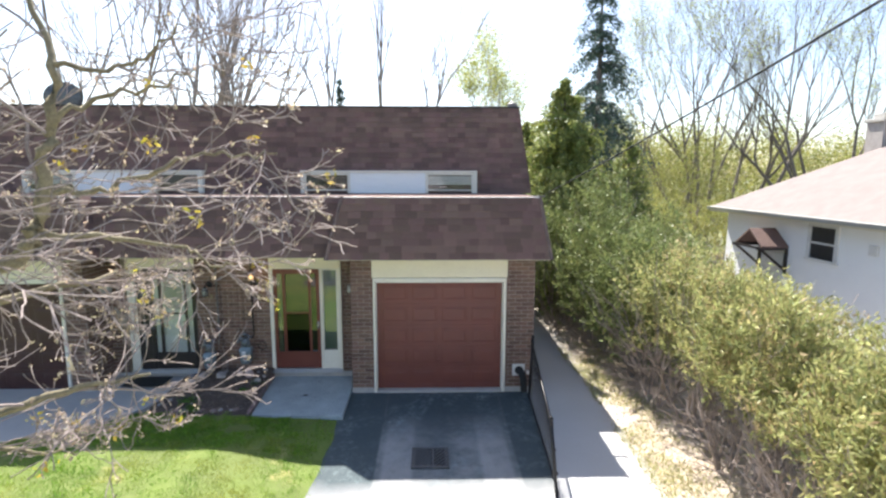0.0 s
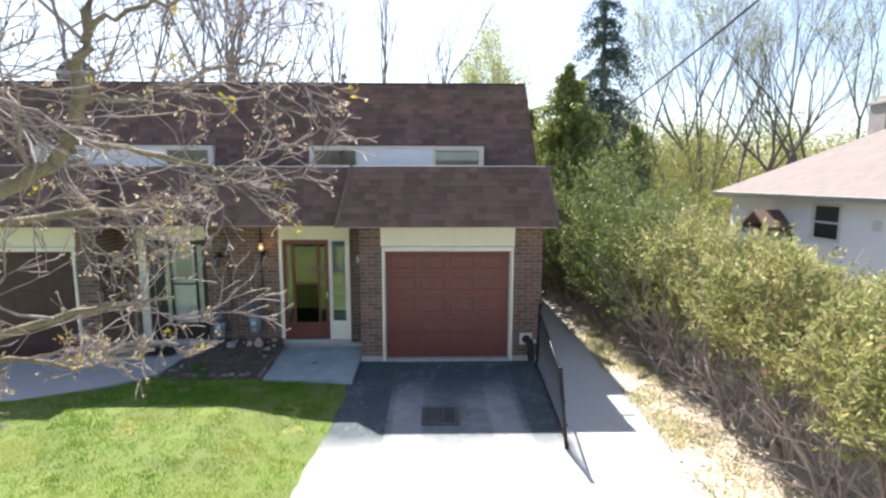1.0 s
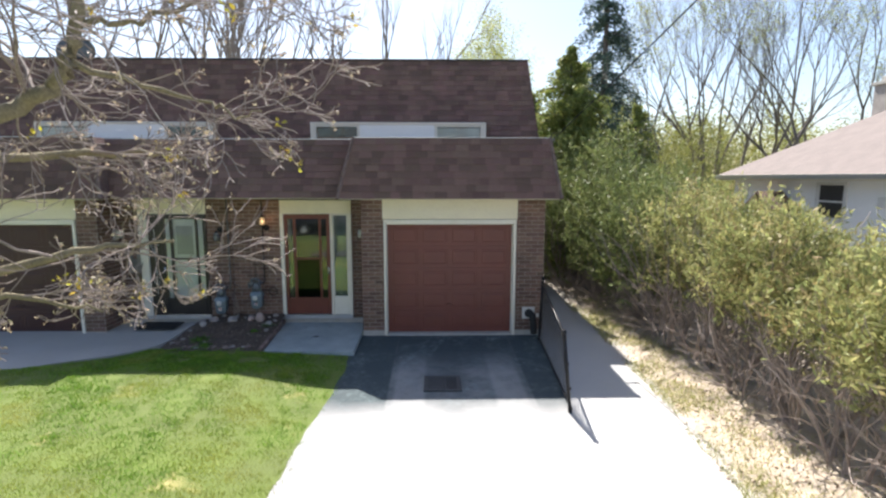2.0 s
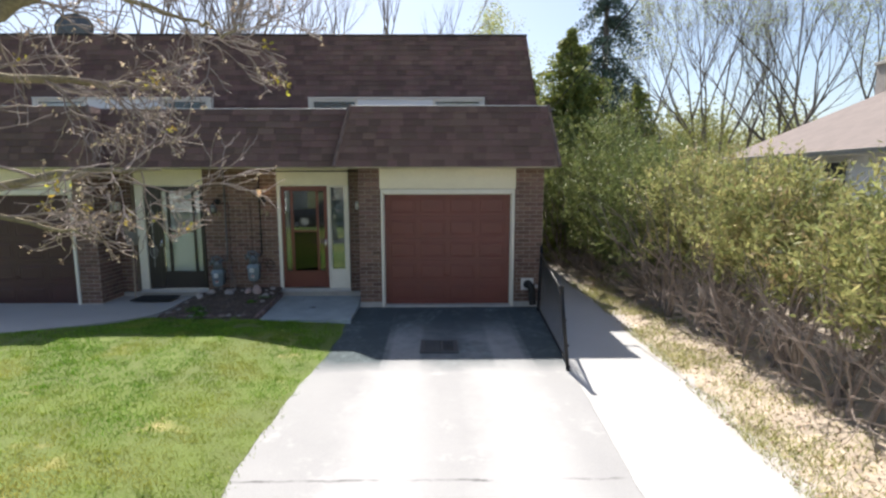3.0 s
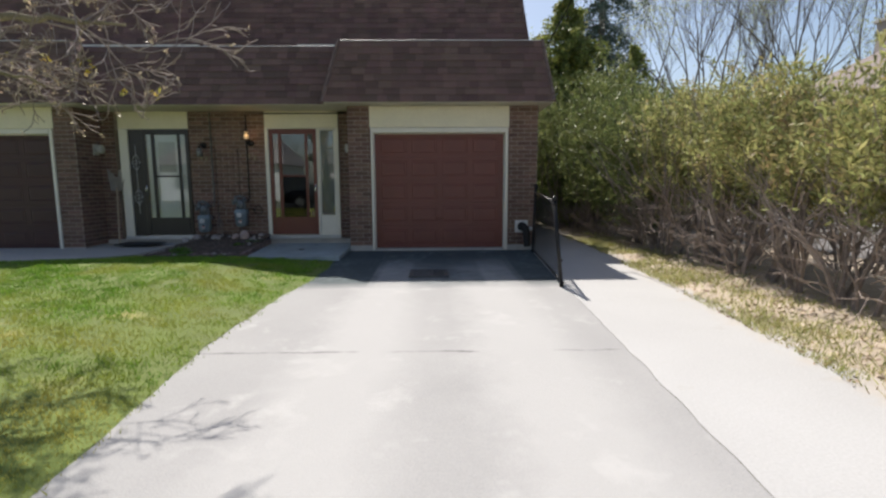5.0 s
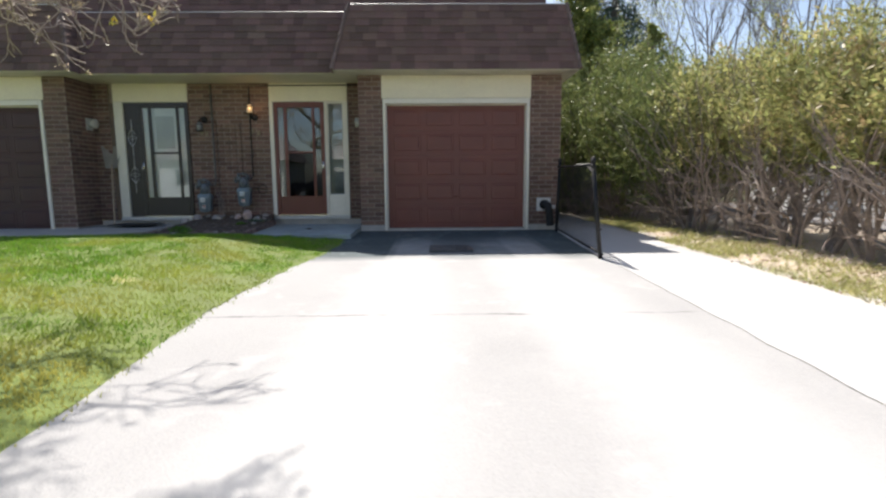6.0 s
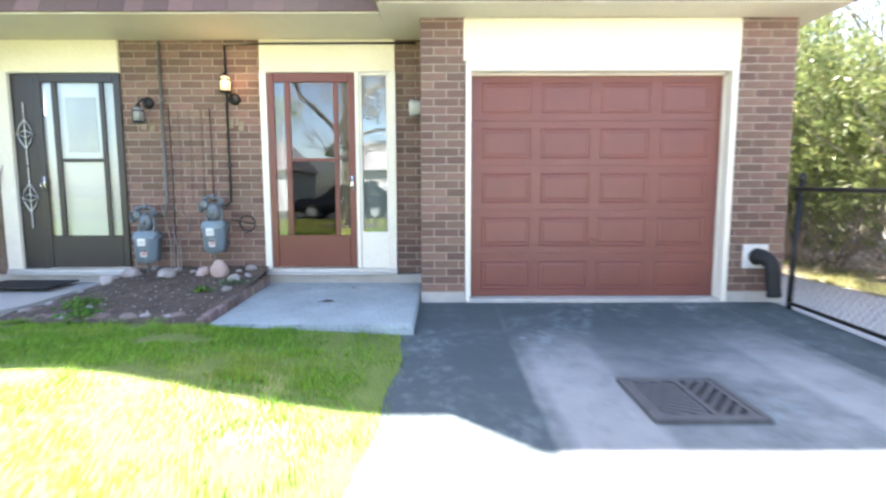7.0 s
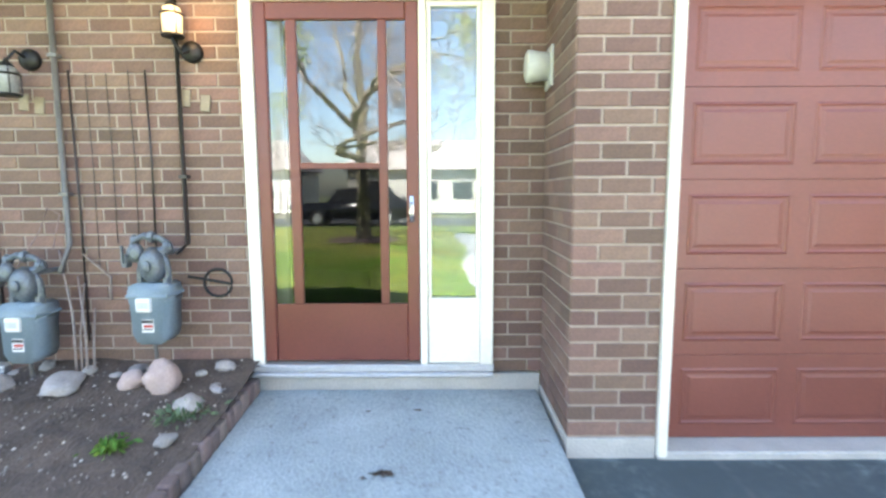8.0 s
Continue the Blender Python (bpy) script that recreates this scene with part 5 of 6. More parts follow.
part("chain_link", wire, DARK_METAL, f, "black diamond wire mesh")

# ---- small things on the neighbouring porch ----
mat_ob = part("door_mat", boxes((-6.35, -5.55, 0.08, 0.56, 0.026, 0.042), bevel=0.006), BLACK_RUBBER)
tagged(mat_ob, "dark ribbed rubber door mat on concrete", "mat")
sh = thing("snow_shovel", "tan plastic snow shovel leaning on brick, blade up", "shovel", at=(-6.5, 0.5, 0.0))
WOOD = material("pale_wood", (0.42, 0.34, 0.25), (0.32, 0.25, 0.18), rough=0.7, scale=3, fine=40, bump=0.2, stretch=(1, 1, 0.1))
part("handle", tube(bmesh.new(), [(0.1, -0.12, 0.03), (0.0, 0.1, 1.15)], 0.015, 8), WOOD, sh)
bm = bmesh.new()
prev = None
for k in range(7):
    z = 1.08 + 0.07 * k
    row = [bm.verts.new((-0.02 + (i / 6 - 0.5) * (0.22 + 0.03 * k), 0.1 + 0.05 * math.cos((i / 6 - 0.5) * 2.6) * 1.0 + 0.012 * k, z)) for i in range(7)]
    if prev:
        for i in range(6):
            bm.faces.new((prev[i], prev[i + 1], row[i + 1], row[i]))
    prev = row
bmesh.ops.solidify(bm, geom=bm.faces[:], thickness=0.006)
part("blade", bm, FOUNDATION, sh, "tan shovel blade")

# ---- roof fittings ----
ds = thing("satellite_dish", "grey satellite dish on a mast above the roof", "satellite dish", at=(-8.9, 3.0, UZ))
bm = bmesh.new()
prev = None
for k in range(7):
    r = 0.48 * k / 6
    ring = [bm.verts.new((r * math.cos(a), -0.12 + 0.5 * r * r, 0.25 + r * 0.72 * math.sin(a))) for a in np.linspace(0, 2 * math.pi, 24, endpoint=False)] if k else None
    if k == 1:
        c = bm.verts.new((0, -0.12, 0.25))
        for i in range(24):
            bm.faces.new((c, ring[i], ring[(i + 1) % 24]))
    elif k > 1:
        for i in range(24):
            bm.faces.new((prev[i], ring[i], ring[(i + 1) % 24], prev[(i + 1) % 24]))
    prev = ring
bmesh.ops.solidify(bm, geom=bm.faces[:], thickness=0.012)
part("dish", bm, METER_METAL, ds, smooth=True)
part("mast", tube(bmesh.new(), [(0, 0.1, 0), (0, 0.06, 0.25)], 0.025, 8), GREY_PIPE, ds)
part("feed_arm", tube(bmesh.new(), [(0, 0.02, 0.05), (0, -0.45, 0.1), (0, -0.5, 0.2)], 0.014, 6), GREY_PIPE, ds)
fl = thing("roof_flue", "grey metal flue at the roof's end", "flue", at=(2.02, 4.2, 5.0))
part("pipe", tube(bmesh.new(), [(0, 0, 0), (0, 0, 1.0)], 0.09, 12), GREY_PIPE, fl, smooth=True)
part("cowl", lathe(bmesh.new(), [(0.09, 1.0), (0.14, 1.02), (0.13, 1.1), (0.02, 1.16)], (0, 0, 0)), GREY_PIPE, fl)

# ---- overhead service cable ----
cable = thing("service_cable", "black overhead service cable sloping to the house", "cable", at=(2.12, 0.45, 3.84))
cpts = []
A_, B_ = Vector((0, 0, 0)), Vector((0.38, -16.45, 3.41))
for k in range(25):
    p = A_.lerp(B_, k / 24)
    p.z -= 0.2 * math.sin(math.pi * k / 24)
    cpts.append(p)
part("wire", tube(bmesh.new(), cpts, 0.0095, 6), BLACK_RUBBER, cable)
part("anchor", boxes((-0.24, 0.01, -0.02, 0.02, -0.05, -0.02), (-0.01, 0.012, -0.014, 0.014, -0.02, 0.012), bevel=0.003), GREY_PIPE, cable, "small metal anchor bracket")
pole = thing("utility_pole", "weathered wooden utility pole by the street", "pole", at=(2.5, -16.0, -0.2))
part("shaft", tube(bmesh.new(), [(0, 0, 0), (0, 0, 8.5)], [0.16, 0.11], 12), WOOD, pole, smooth=True)
part("crossarm", boxes((-1.0, 1.0, -0.06, 0.06, 7.6, 7.72), bevel=0.01), WOOD, pole)

# ---- white bungalow next door ----
wh = thing("bungalow", "white bungalow with a pinkish-brown hip roof and brown door canopy", "house", at=(10.3, 7.9, -0.3))
# its own frame: x away from the camera's drive, y back along the wall
part("wall", boxes((0, 9, -16, 0, 0, 3.4)), SIDING, wh, "white painted wall")
E_, RZ, SL = 0.42, 3.44, 0.6
half = (9 + 2 * E_) / 2
roof_pts = [(-E_, -16 - E_, RZ), (9 + E_, -16 - E_, RZ), (9 + E_, E_, RZ), (-E_, E_, RZ), (4.5, -16 - E_ + half, RZ + SL * half), (4.5, E_ - half, RZ + SL * half)]
bm = hull(roof_pts, [(0, 1, 2, 3), (0, 3, 5, 4), (1, 2, 5, 4), (0, 1, 4), (2, 3, 5)])
part("roof", bm, SHINGLE_TAN, wh, "pinkish-brown shingled hip roof")
part("fascia", boxes((-E_ - 0.02, -E_ + 0.01, -16 - E_, E_, RZ - 0.16, RZ + 0.01), (-E_, 9 + E_, E_ - 0.01, E_ + 0.02, RZ - 0.16, RZ + 0.01)), WHITE, wh)
part("eave_board", boxes((-E_, 0.0, -16, E_, RZ - 0.06, RZ - 0.03)), WHITE, wh)
gut = bmesh.new()
prism(gut, [(-E_ - 0.12, RZ), (-E_ - 0.1, RZ - 0.1), (-E_ - 0.025, RZ - 0.11), (-E_ - 0.025, RZ)], -16 - E_, E_ + 0.05)
part("gutter", gut, ALU, wh, "white metal gutter")
win = part("window", boxes((-0.05, 0.02, -4.96, -4.86, 2.3, 3.24), (-0.05, 0.02, -4.0, -3.9, 2.3, 3.24), (-0.05, 0.02, -4.86, -4.0, 3.16, 3.24), (-0.07, 0.02, -5.0, -3.86, 2.24, 2.3), (-0.035, 0.02, -4.86, -4.0, 2.7, 2.75)), FROST, wh, "white framed window with dark glass")
part("pane", boxes((-0.01, 0.004, -4.86, -4.0, 2.3, 3.16)), LABEL_DARK, win, "dark window glass")
part("wall_vent", boxes((-0.06, 0, -6.15, -5.9, 2.65, 2.9), bevel=0.01), FROST, wh)
can = part("canopy", hull([(-0.8, -3.15, 2.42), (-0.8, -2.5, 2.9), (-0.8, -1.85, 2.42), (0, -3.15, 2.42), (0, -2.5, 2.9), (0, -1.85, 2.42), (-0.8, -3.15, 2.48), (-0.8, -2.5, 2.96), (-0.8, -1.85, 2.48), (0, -3.15, 2.48), (0, -2.5, 2.96), (0, -1.85, 2.48)], [(0, 1, 4, 3), (1, 2, 5, 4), (6, 7, 10, 9), (7, 8, 11, 10), (0, 1, 7, 6), (1, 2, 8, 7), (0, 3, 9, 6), (2, 5, 11, 8)]), SHINGLE_FAR, wh, "small brown gabled door canopy")
for y in (-3.1, -1.9):
    br = bmesh.new()
    box(br, -0.9, 0, y - 0.04, y + 0.04, 2.36, 2.43)
    tube(br, [(-0.8, y, 2.38), (-0.02, y, 1.75)], 0.045, 4)
    box(br, -0.06, 0, y - 0.045, y + 0.045, 1.65, 2.4)
    part("bracket", br, DARK_BROWN, can, "brown timber bracket")
part("front_beam", boxes((-0.94, -0.87, -3.1, -1.9, 2.4, 2.46)), DARK_BROWN, can)
part("side_door", boxes((-0.03, 0.01, -2.98, -2.05, 0.2, 2.25), bevel=0.01), FROST, wh, "pale side door under the canopy")
chim = part("chimney", boxes((2.75, 3.35, -2.75, -2.15, 4.6, 6.1)), STONE, wh, "pale masonry chimney")
part("chimney_cap", boxes((2.69, 3.41, -2.81, -2.09, 6.1, 6.2), (2.85, 3.25, -2.65, -2.25, 6.2, 6.36), bevel=0.01), FOUNDATION, chim)


# ---- trees and shrubs ----
FLOOR = [None]


def grow(bm, start, heading, length, radius, depth, r, spread=0.55, lift=0.1, tips=None, sides=5, kids=(2, 3), shrink=0.68, bend=0.16):
    """A limb that wanders, tapers and forks; its tips are kept in the list."""
    p, d = Vector(start), Vector(heading).normalized()
    n = 5 if depth > 1 else 4
    pts, rad = [p.copy()], [radius]
    stops = []
    for k in range(n):
        d = (d + Vector((r.gauss(0, bend), r.gauss(0, bend), r.gauss(0, bend) + lift * 0.25))).normalized()
        p = p + d * length / n
        if FLOOR[0] and p.z < FLOOR[0](p):
            p.z = FLOOR[0](p) + 0.02
            d.z = abs(d.z)
        pts.append(p.copy())
        rad.append(max(0.0042, radius * (1 - 0.5 * (k + 1) / n)))
        stops.append((p.copy(), d.copy(), rad[-1]))
    tube(bm, pts, rad, sides if depth > 1 else 4 if depth > 0 else 3, cap=False)
    if depth == 0:
        if tips is not None:
            tips.append((p.copy(), d.copy()))
        return
    for k in range(r.randint(*kids)):
        q, dd, rr = stops[-1] if k == 0 else r.choice(stops[1:])
        side = Vector((r.gauss(0, 1), r.gauss(0, 1), r.gauss(0, 0.8)))
        side = (side - dd * side.dot(dd)).normalized()
        grow(bm, q, dd + side * (spread * r.uniform(0.6, 1.4)) + Vector((0, 0, lift)), length * shrink * r.uniform(0.75, 1.15), rr * 0.78, depth - 1, r, spread, lift, tips, sides, kids, shrink, bend)


BUD = leaf_material("spring_bud", (0.58, 0.48, 0.34), (0.4, 0.32, 0.2))
BUD_YELLOW = leaf_material("yellow_blossom", (0.55, 0.45, 0.06), (0.4, 0.32, 0.05))
HAZE_LEAF = leaf_material("young_leaf", (0.46, 0.48, 0.17), (0.32, 0.35, 0.12), through=0.5)
HEDGE_LEAF = leaf_material("hedge_leaf", (0.48, 0.48, 0.19), (0.19, 0.205, 0.08), through=0.42)
EVERGREEN = leaf_material("evergreen_leaf", (0.285, 0.325, 0.12), (0.115, 0.147, 0.053), through=0.3, rough=0.5)
CEDAR = leaf_material("cedar_leaf", (0.35, 0.385, 0.115), (0.165, 0.2, 0.055), through=0.35)
OLIVE = leaf_material("olive_dry_leaf", (0.5, 0.43, 0.2), (0.3, 0.24, 0.12), through=0.3)
SPRUCE = leaf_material("spruce_needle", (0.11, 0.165, 0.13), (0.055, 0.09, 0.07), through=0.12)
BUSH = leaf_material("far_bush_leaf", (0.36, 0.36, 0.11), (0.22, 0.225, 0.07), through=0.4)


def bare_tree(x, y, height, seed, label, lean=(0, 0), forks=4, leaves=0, name="bare_tree", radius=0.12, group="bare trees behind the house", spread=0.42, leafsize=0.12, bark=None):
    r = random.Random(seed)
    t = thing(name, label, "tree", group, at=(x, y, -0.3))
    bm = bmesh.new()
    tips = []
    grow(bm, (0, 0, 0), (lean[0], lean[1], 1), height * 0.42, radius, forks, r, spread, 0.22, tips, 6, (2, 4), 0.66, 0.09)
    part("trunk", bm, bark or BARK_PALE, t, "bare grey-brown trunk and twigs")
    if leaves:
        rg = np.random.default_rng(seed)
        base = np.array([tuple(p) for p, _ in tips])
        idx = rg.integers(0, len(base), leaves)
        me = leaf_mesh(base[idx] + rg.normal(0, 0.35, (leaves, 3)), leafsize, seed)
        me.materials.append(HAZE_LEAF)
        ob = new("crown", me)
        ob.parent = t
        ob["label"] = "thin haze of young yellow-green leaves"
    return t


# the large street tree whose limbs reach over the lawn
r = random.Random(11)
tree = thing("street_tree", "large bare maple with mossy limbs, buds and few leaves", "tree", at=(-4.3, -8.7, -0.1))
O = Vector((-4.3, -8.7, -0.1))
tips = []
bm = bmesh.new()


def limb(points, radii, twigs, depth, length, spread=0.8):
    """A set limb with twigs forking from it."""
    pts = [Vector(p) - O for p in points]
    fine_, rad = [], []
    for k in range(len(pts) - 1):
        for j in range(4):
            f_ = j / 4
            fine_.append(pts[k].lerp(pts[k + 1], f_) + Vector((r.gauss(0, 0.02), r.gauss(0, 0.02), r.gauss(0, 0.02))))
            rad.append(radii[k] + (radii[k + 1] - radii[k]) * f_)
    fine_.append(pts[-1])
    rad.append(radii[-1])
    tube(bm, fine_, rad, 8)
    for k in range(int(twigs * 0.5)):
        i = r.randint(len(fine_) // 4, len(fine_) - 2)
        d_ = (fine_[i + 1] - fine_[i]).normalized()
        s_ = Vector((r.gauss(0.25, 1), r.gauss(0.15, 1), r.gauss(-0.05, 0.8))).normalized()
        grow(twig_bm, fine_[i], d_ * 0.5 + s_ * spread, length * r.uniform(0.6, 1.2), min(rad[i] * 0.45, 0.015), depth, r, 0.6, 0.02, tips, 5, (2, 4), 0.66, 0.17)


twig_bm = bmesh.new()
FLOOR[0] = lambda q: 1.6 + 0.65 * min(1.0, max(0.0, (q.x - 0.9) / 1.4))      # the drooping edge of the crown, higher over the drive
tube(bm, [(0, 0, -0.2), (0.02, 0.02, 0.5), (0.05, 0.05, 1.3), (0.02, 0.1, 2.1)], [0.24, 0.17, 0.145, 0.135], 14)
limb([(-4.28, -8.6, 1.9), (-4.24, -8.55, 3.2), (-4.34, -8.6, 4.4), (-4.26, -8.7, 5.6), (-4.3, -8.8, 7.0)], [0.13, 0.11, 0.085, 0.06, 0.03], 62, 4, 1.3)
limb([(-4.28, -8.55, 2.3), (-4.3, -7.7, 2.8), (-3.9, -6.9, 3.15), (-3.27, -6.35, 3.49), (-3.02, -6.3, 3.59), (-2.81, -6.3, 3.77), (-2.74, -6.3, 3.95), (-2.68, -6.3, 4.3), (-2.61, -6.3, 4.55), (-2.56, -6.3, 4.88), (-2.7, -6.2, 5.25), (-2.95, -6.1, 5.7)], [0.1, 0.085, 0.07, 0.058, 0.054, 0.05, 0.046, 0.04, 0.034, 0.026, 0.02, 0.012], 26, 3, 0.8)
limb([(-2.61, -6.28, 4.55), (-2.43, -6.15, 4.74), (-2.05, -6.1, 4.8), (-1.8, -6.0, 4.95)], [0.022, 0.017, 0.012, 0.006], 8, 3, 0.6)
limb([(-2.56, -6.3, 4.88), (-2.35, -6.25, 4.91), (-2.15, -6.2, 4.94), (-1.93, -6.2, 5.08), (-1.75, -6.1, 5.3)], [0.02, 0.016, 0.013, 0.01, 0.005], 8, 3, 0.6)
limb([(-2.7, -6.28, 4.1), (-2.5, -6.25, 4.1), (-2.26, -6.2, 4.15), (-1.96, -6.2, 4.26), (-1.7, -6.2, 4.36), (-1.42, -6.2, 4.36), (-1.2, -6.2, 4.36)], [0.026, 0.022, 0.019, 0.016, 0.012, 0.009, 0.004], 16, 3, 0.42)
limb([(-2.8, -6.28, 3.8), (-2.5, -5.9, 3.75), (-2.1, -5.7, 3.65), (-1.85, -5.8, 3.52), (-1.6, -6.0, 3.55)], [0.026, 0.019, 0.013, 0.009, 0.005], 18, 3, 0.55)
limb([(-4.25, -8.4, 2.0), (-4.6, -7.3, 2.05), (-4.25, -6.4, 2.2), (-3.45, -5.9, 2.38), (-3.03, -5.72, 2.5), (-2.6, -5.45, 2.5)], [0.075, 0.06, 0.046, 0.035, 0.026, 0.012], 26, 3, 0.62)
limb([(-4.25, -8.3, 1.9), (-4.5, -7.1, 2.1), (-3.85, -6.1, 2.15), (-3.4, -5.95, 2.1), (-3.05, -5.8, 1.95)], [0.05, 0.04, 0.028, 0.018, 0.008], 20, 3, 0.45)
limb([(-3.9, -6.9, 3.15), (-3.6, -5.7, 3.2), (-3.1, -5.0, 3.3), (-2.7, -4.8, 3.2)], [0.045, 0.036, 0.025, 0.012], 20, 3, 0.6)
limb([(-4.25, -8.1, 2.6), (-5.0, -6.5, 3.4), (-5.2, -5.3, 4.2), (-4.8, -4.5, 5.0)], [0.07, 0.055, 0.04, 0.02], 22, 3, 1.0)
limb([(-4.28, -8.6, 2.9), (-4.8, -9.6, 3.8), (-5.1, -10.6, 5.0), (-5.5, -11.4, 6.2)], [0.08, 0.06, 0.045, 0.02], 12, 4, 1.2)
limb([(-4.26, -8.6, 3.3), (-3.9, -9.3, 4.3), (-3.6, -9.9, 5.6), (-3.3, -10.4, 7.0)], [0.075, 0.055, 0.04, 0.02], 12, 4, 1.2)
FLOOR[0] = None
part("trunk", bm, BARK_MOSS, tree, "mossy brown trunk and limbs", smooth=True)
part("twig_mass", twig_bm, BARK_PALE, tree, "dense pale bare twigs")["kind"] = "stuff"
rg = np.random.default_rng(4)
tp = np.array([tuple(p) for p, _ in tips])
for nm, frac, size, spread_, mat, each in (("bud_mass", 0.34, 0.017, 0.014, BUD, 4), ("blossom", 0.012, 0.026, 0.032, BUD_YELLOW, 10)):
    sel = tp[rg.random(len(tp)) < frac]
    pts_ = np.repeat(sel, each, axis=0) + rg.normal(0, spread_, (len(sel) * each, 3))
    me = leaf_mesh(pts_, size, 5)
    me.materials.append(mat)
    ob = new(nm, me)
    ob["kind"] = "stuff"
    ob.parent = tree
bm = lathe(bmesh.new(), [(0.9, -0.05), (0.85, 0.09), (0.4, 0.12)], (0, 0, 0), sides=28)
tb = tagged(part("tree_bed", bm, BRICK_EDGE), "low round reddish mulch bed under the tree", "soil", kind="structure")
tb.location = (-4.3, -8.7, -0.02)


def shrub(x, y, height, seed, mat, label, count=5200, lean=0.0, wide=(0.95, 0.75), foot=0.75, group="shrubs of the hedge", size=0.055, stems=6, name="hedge_shrub"):
    """Upright stems under an uneven crown of small leaves set in sprays."""
    r_ = random.Random(seed)
    g = np.random.default_rng(seed)
    t = thing(name, label, "shrub", group, at=(x, y, -0.1))
    ends = []
    for k in range(stems):
        sb = bmesh.new()
        a = r_.uniform(0, 6.28)
        q = (lean + 0.22 * math.cos(a), 0.3 * math.sin(a), -0.05)
        grow(sb, q, (0.35 * math.cos(a) - lean * 0.5, 0.35 * math.sin(a), 1), height * 0.44, r_.uniform(0.018, 0.038), 2, r_, 0.5, 0.25, ends, 5, (2, 3), 0.74, 0.13)
        part("stem", sb, HEDGE_BARK, t)
    sb = bmesh.new()
    for k in range(40):
        a = r_.uniform(0, 6.28)
        grow(sb, (lean + 0.3 * math.cos(a), 0.35 * math.sin(a), r_.uniform(0.1, foot * 1.1)), (math.cos(a), math.sin(a), r_.uniform(0.2, 1.4)), 0.6, 0.009, 1, r_, 0.7, 0.1, None, 4, (2, 3), 0.7, 0.2)
    part("twig_mass", sb, HEDGE_BARK, t, "bare grey-brown twigs")["kind"] = "stuff"
    # leafy shoots set over an uneven, broken crown; their leaves point along them
    per = 16
    n = count // per
    u = g.normal(size=(n, 3))
    u /= np.linalg.norm(u, axis=1)[:, None]
    rad = g.uniform(0.25, 1.08, n) ** 0.5
    lump = np.array([1 + 0.4 * noise.noise(Vector(v) * 2.1 + Vector((seed, 0, 0))) + 0.22 * noise.noise(Vector(v) * 5.0 + Vector((0, seed, 0))) for v in u])
    c = u * (rad * lump)[:, None] * np.array([wide[0], wide[1], (height - foot) / 2]) + np.array([0, 0, foot + (height - foot) / 2])
    gap = np.array([noise.noise(Vector(v) * 2.6 + Vector((seed * 1.7, 3, 0))) for v in c])
    low = np.clip((c[:, 2] - foot * 0.6) / (0.55 * (height - foot)), 0, 1) ** 1.3
    keep = (g.random(n) < 0.1 + 0.9 * low) & (gap > g.uniform(-0.32, 0.0, n))
    c = c[keep]
    axis = (c - np.array([0, 0, foot])) * np.array([0.7, 0.7, 0.25])
    axis /= np.linalg.norm(axis, axis=1)[:, None] + 1e-6
    axis = axis * 0.75 + np.array([0, 0, 0.5]) + g.normal(0, 0.4, c.shape)
    axis /= np.linalg.norm(axis, axis=1)[:, None]
    reach = g.uniform(0.6, 1.5, len(c))
    along = np.tile(np.linspace(-0.12, 0.2, per), len(c))[:, None] * np.repeat(reach, per)[:, None]
    ax_ = np.repeat(axis, per, axis=0)
    pts_ = np.repeat(c, per, axis=0) + ax_ * along + g.normal(0, 0.034, (len(c) * per, 3))
    pts_[:, 2] -= np.clip(along[:, 0], 0, 1) ** 2 * 0.6
    # some of the crown is still in last year's dry leaf
    gone = np.array([noise.noise(Vector(v) * 1.6 + Vector((9, seed, 0))) for v in c])
    dry = (gone > g.uniform(0.2, 0.65, len(c))) if mat == HEDGE_LEAF else np.zeros(len(c), bool)
    dry = np.repeat(dry, per) | (g.random(len(pts_)) < (0.07 if mat == HEDGE_LEAF else 0))
    for nm, sel, mt in (("crown", ~dry, mat), ("dry_foliage", dry, OLIVE)):
        if sel.sum() > 4:
            me = leaf_mesh(pts_[sel], size, seed, heading=ax_[sel] * 0.9, width=0.27)
            me.materials.append(mt)
            ob = new(nm, me)
            ob.parent = t
    return t


ys = [1.3, 0.45, -0.45, -1.35, -2.2, -3.1, -4.0, -4.9, -5.8, -6.7]
for k, y in enumerate(ys):
    if k < 2:
        shrub(4.4, y, 3.2, 20 + k, EVERGREEN, "dense dark green hedge shrub leafy to the ground", wide=(1.05, 0.9), foot=0.25, count=20000, size=0.048, lean=0.05, stems=8)
        continue
    shrub(4.62 + 0.12 * math.sin(k * 2.3), y, 3.0 + 0.17 * min(0.0, y + 1.0) + 0.2 * math.sin(k * 1.9) + 0.1 * math.sin(k * 4.1), 20 + k, HEDGE_LEAF, "tall yellow-green hedge shrub with bare stems in dry litter", wide=(0.95, 0.9), foot=0.75, count=15500, size=0.045, lean=-0.28, stems=10)
for k, (x, y) in enumerate(((5.9, 0.8), (5.9, -1.0), (5.9, -2.9), (5.8, -4.8))):
    shrub(x, y, 2.35 + 0.05 * y, 60 + k, HEDGE_LEAF, "yellow-green shrub behind the front row of the hedge", wide=(1.1, 1.1), foot=1.45, count=4600, size=0.05)
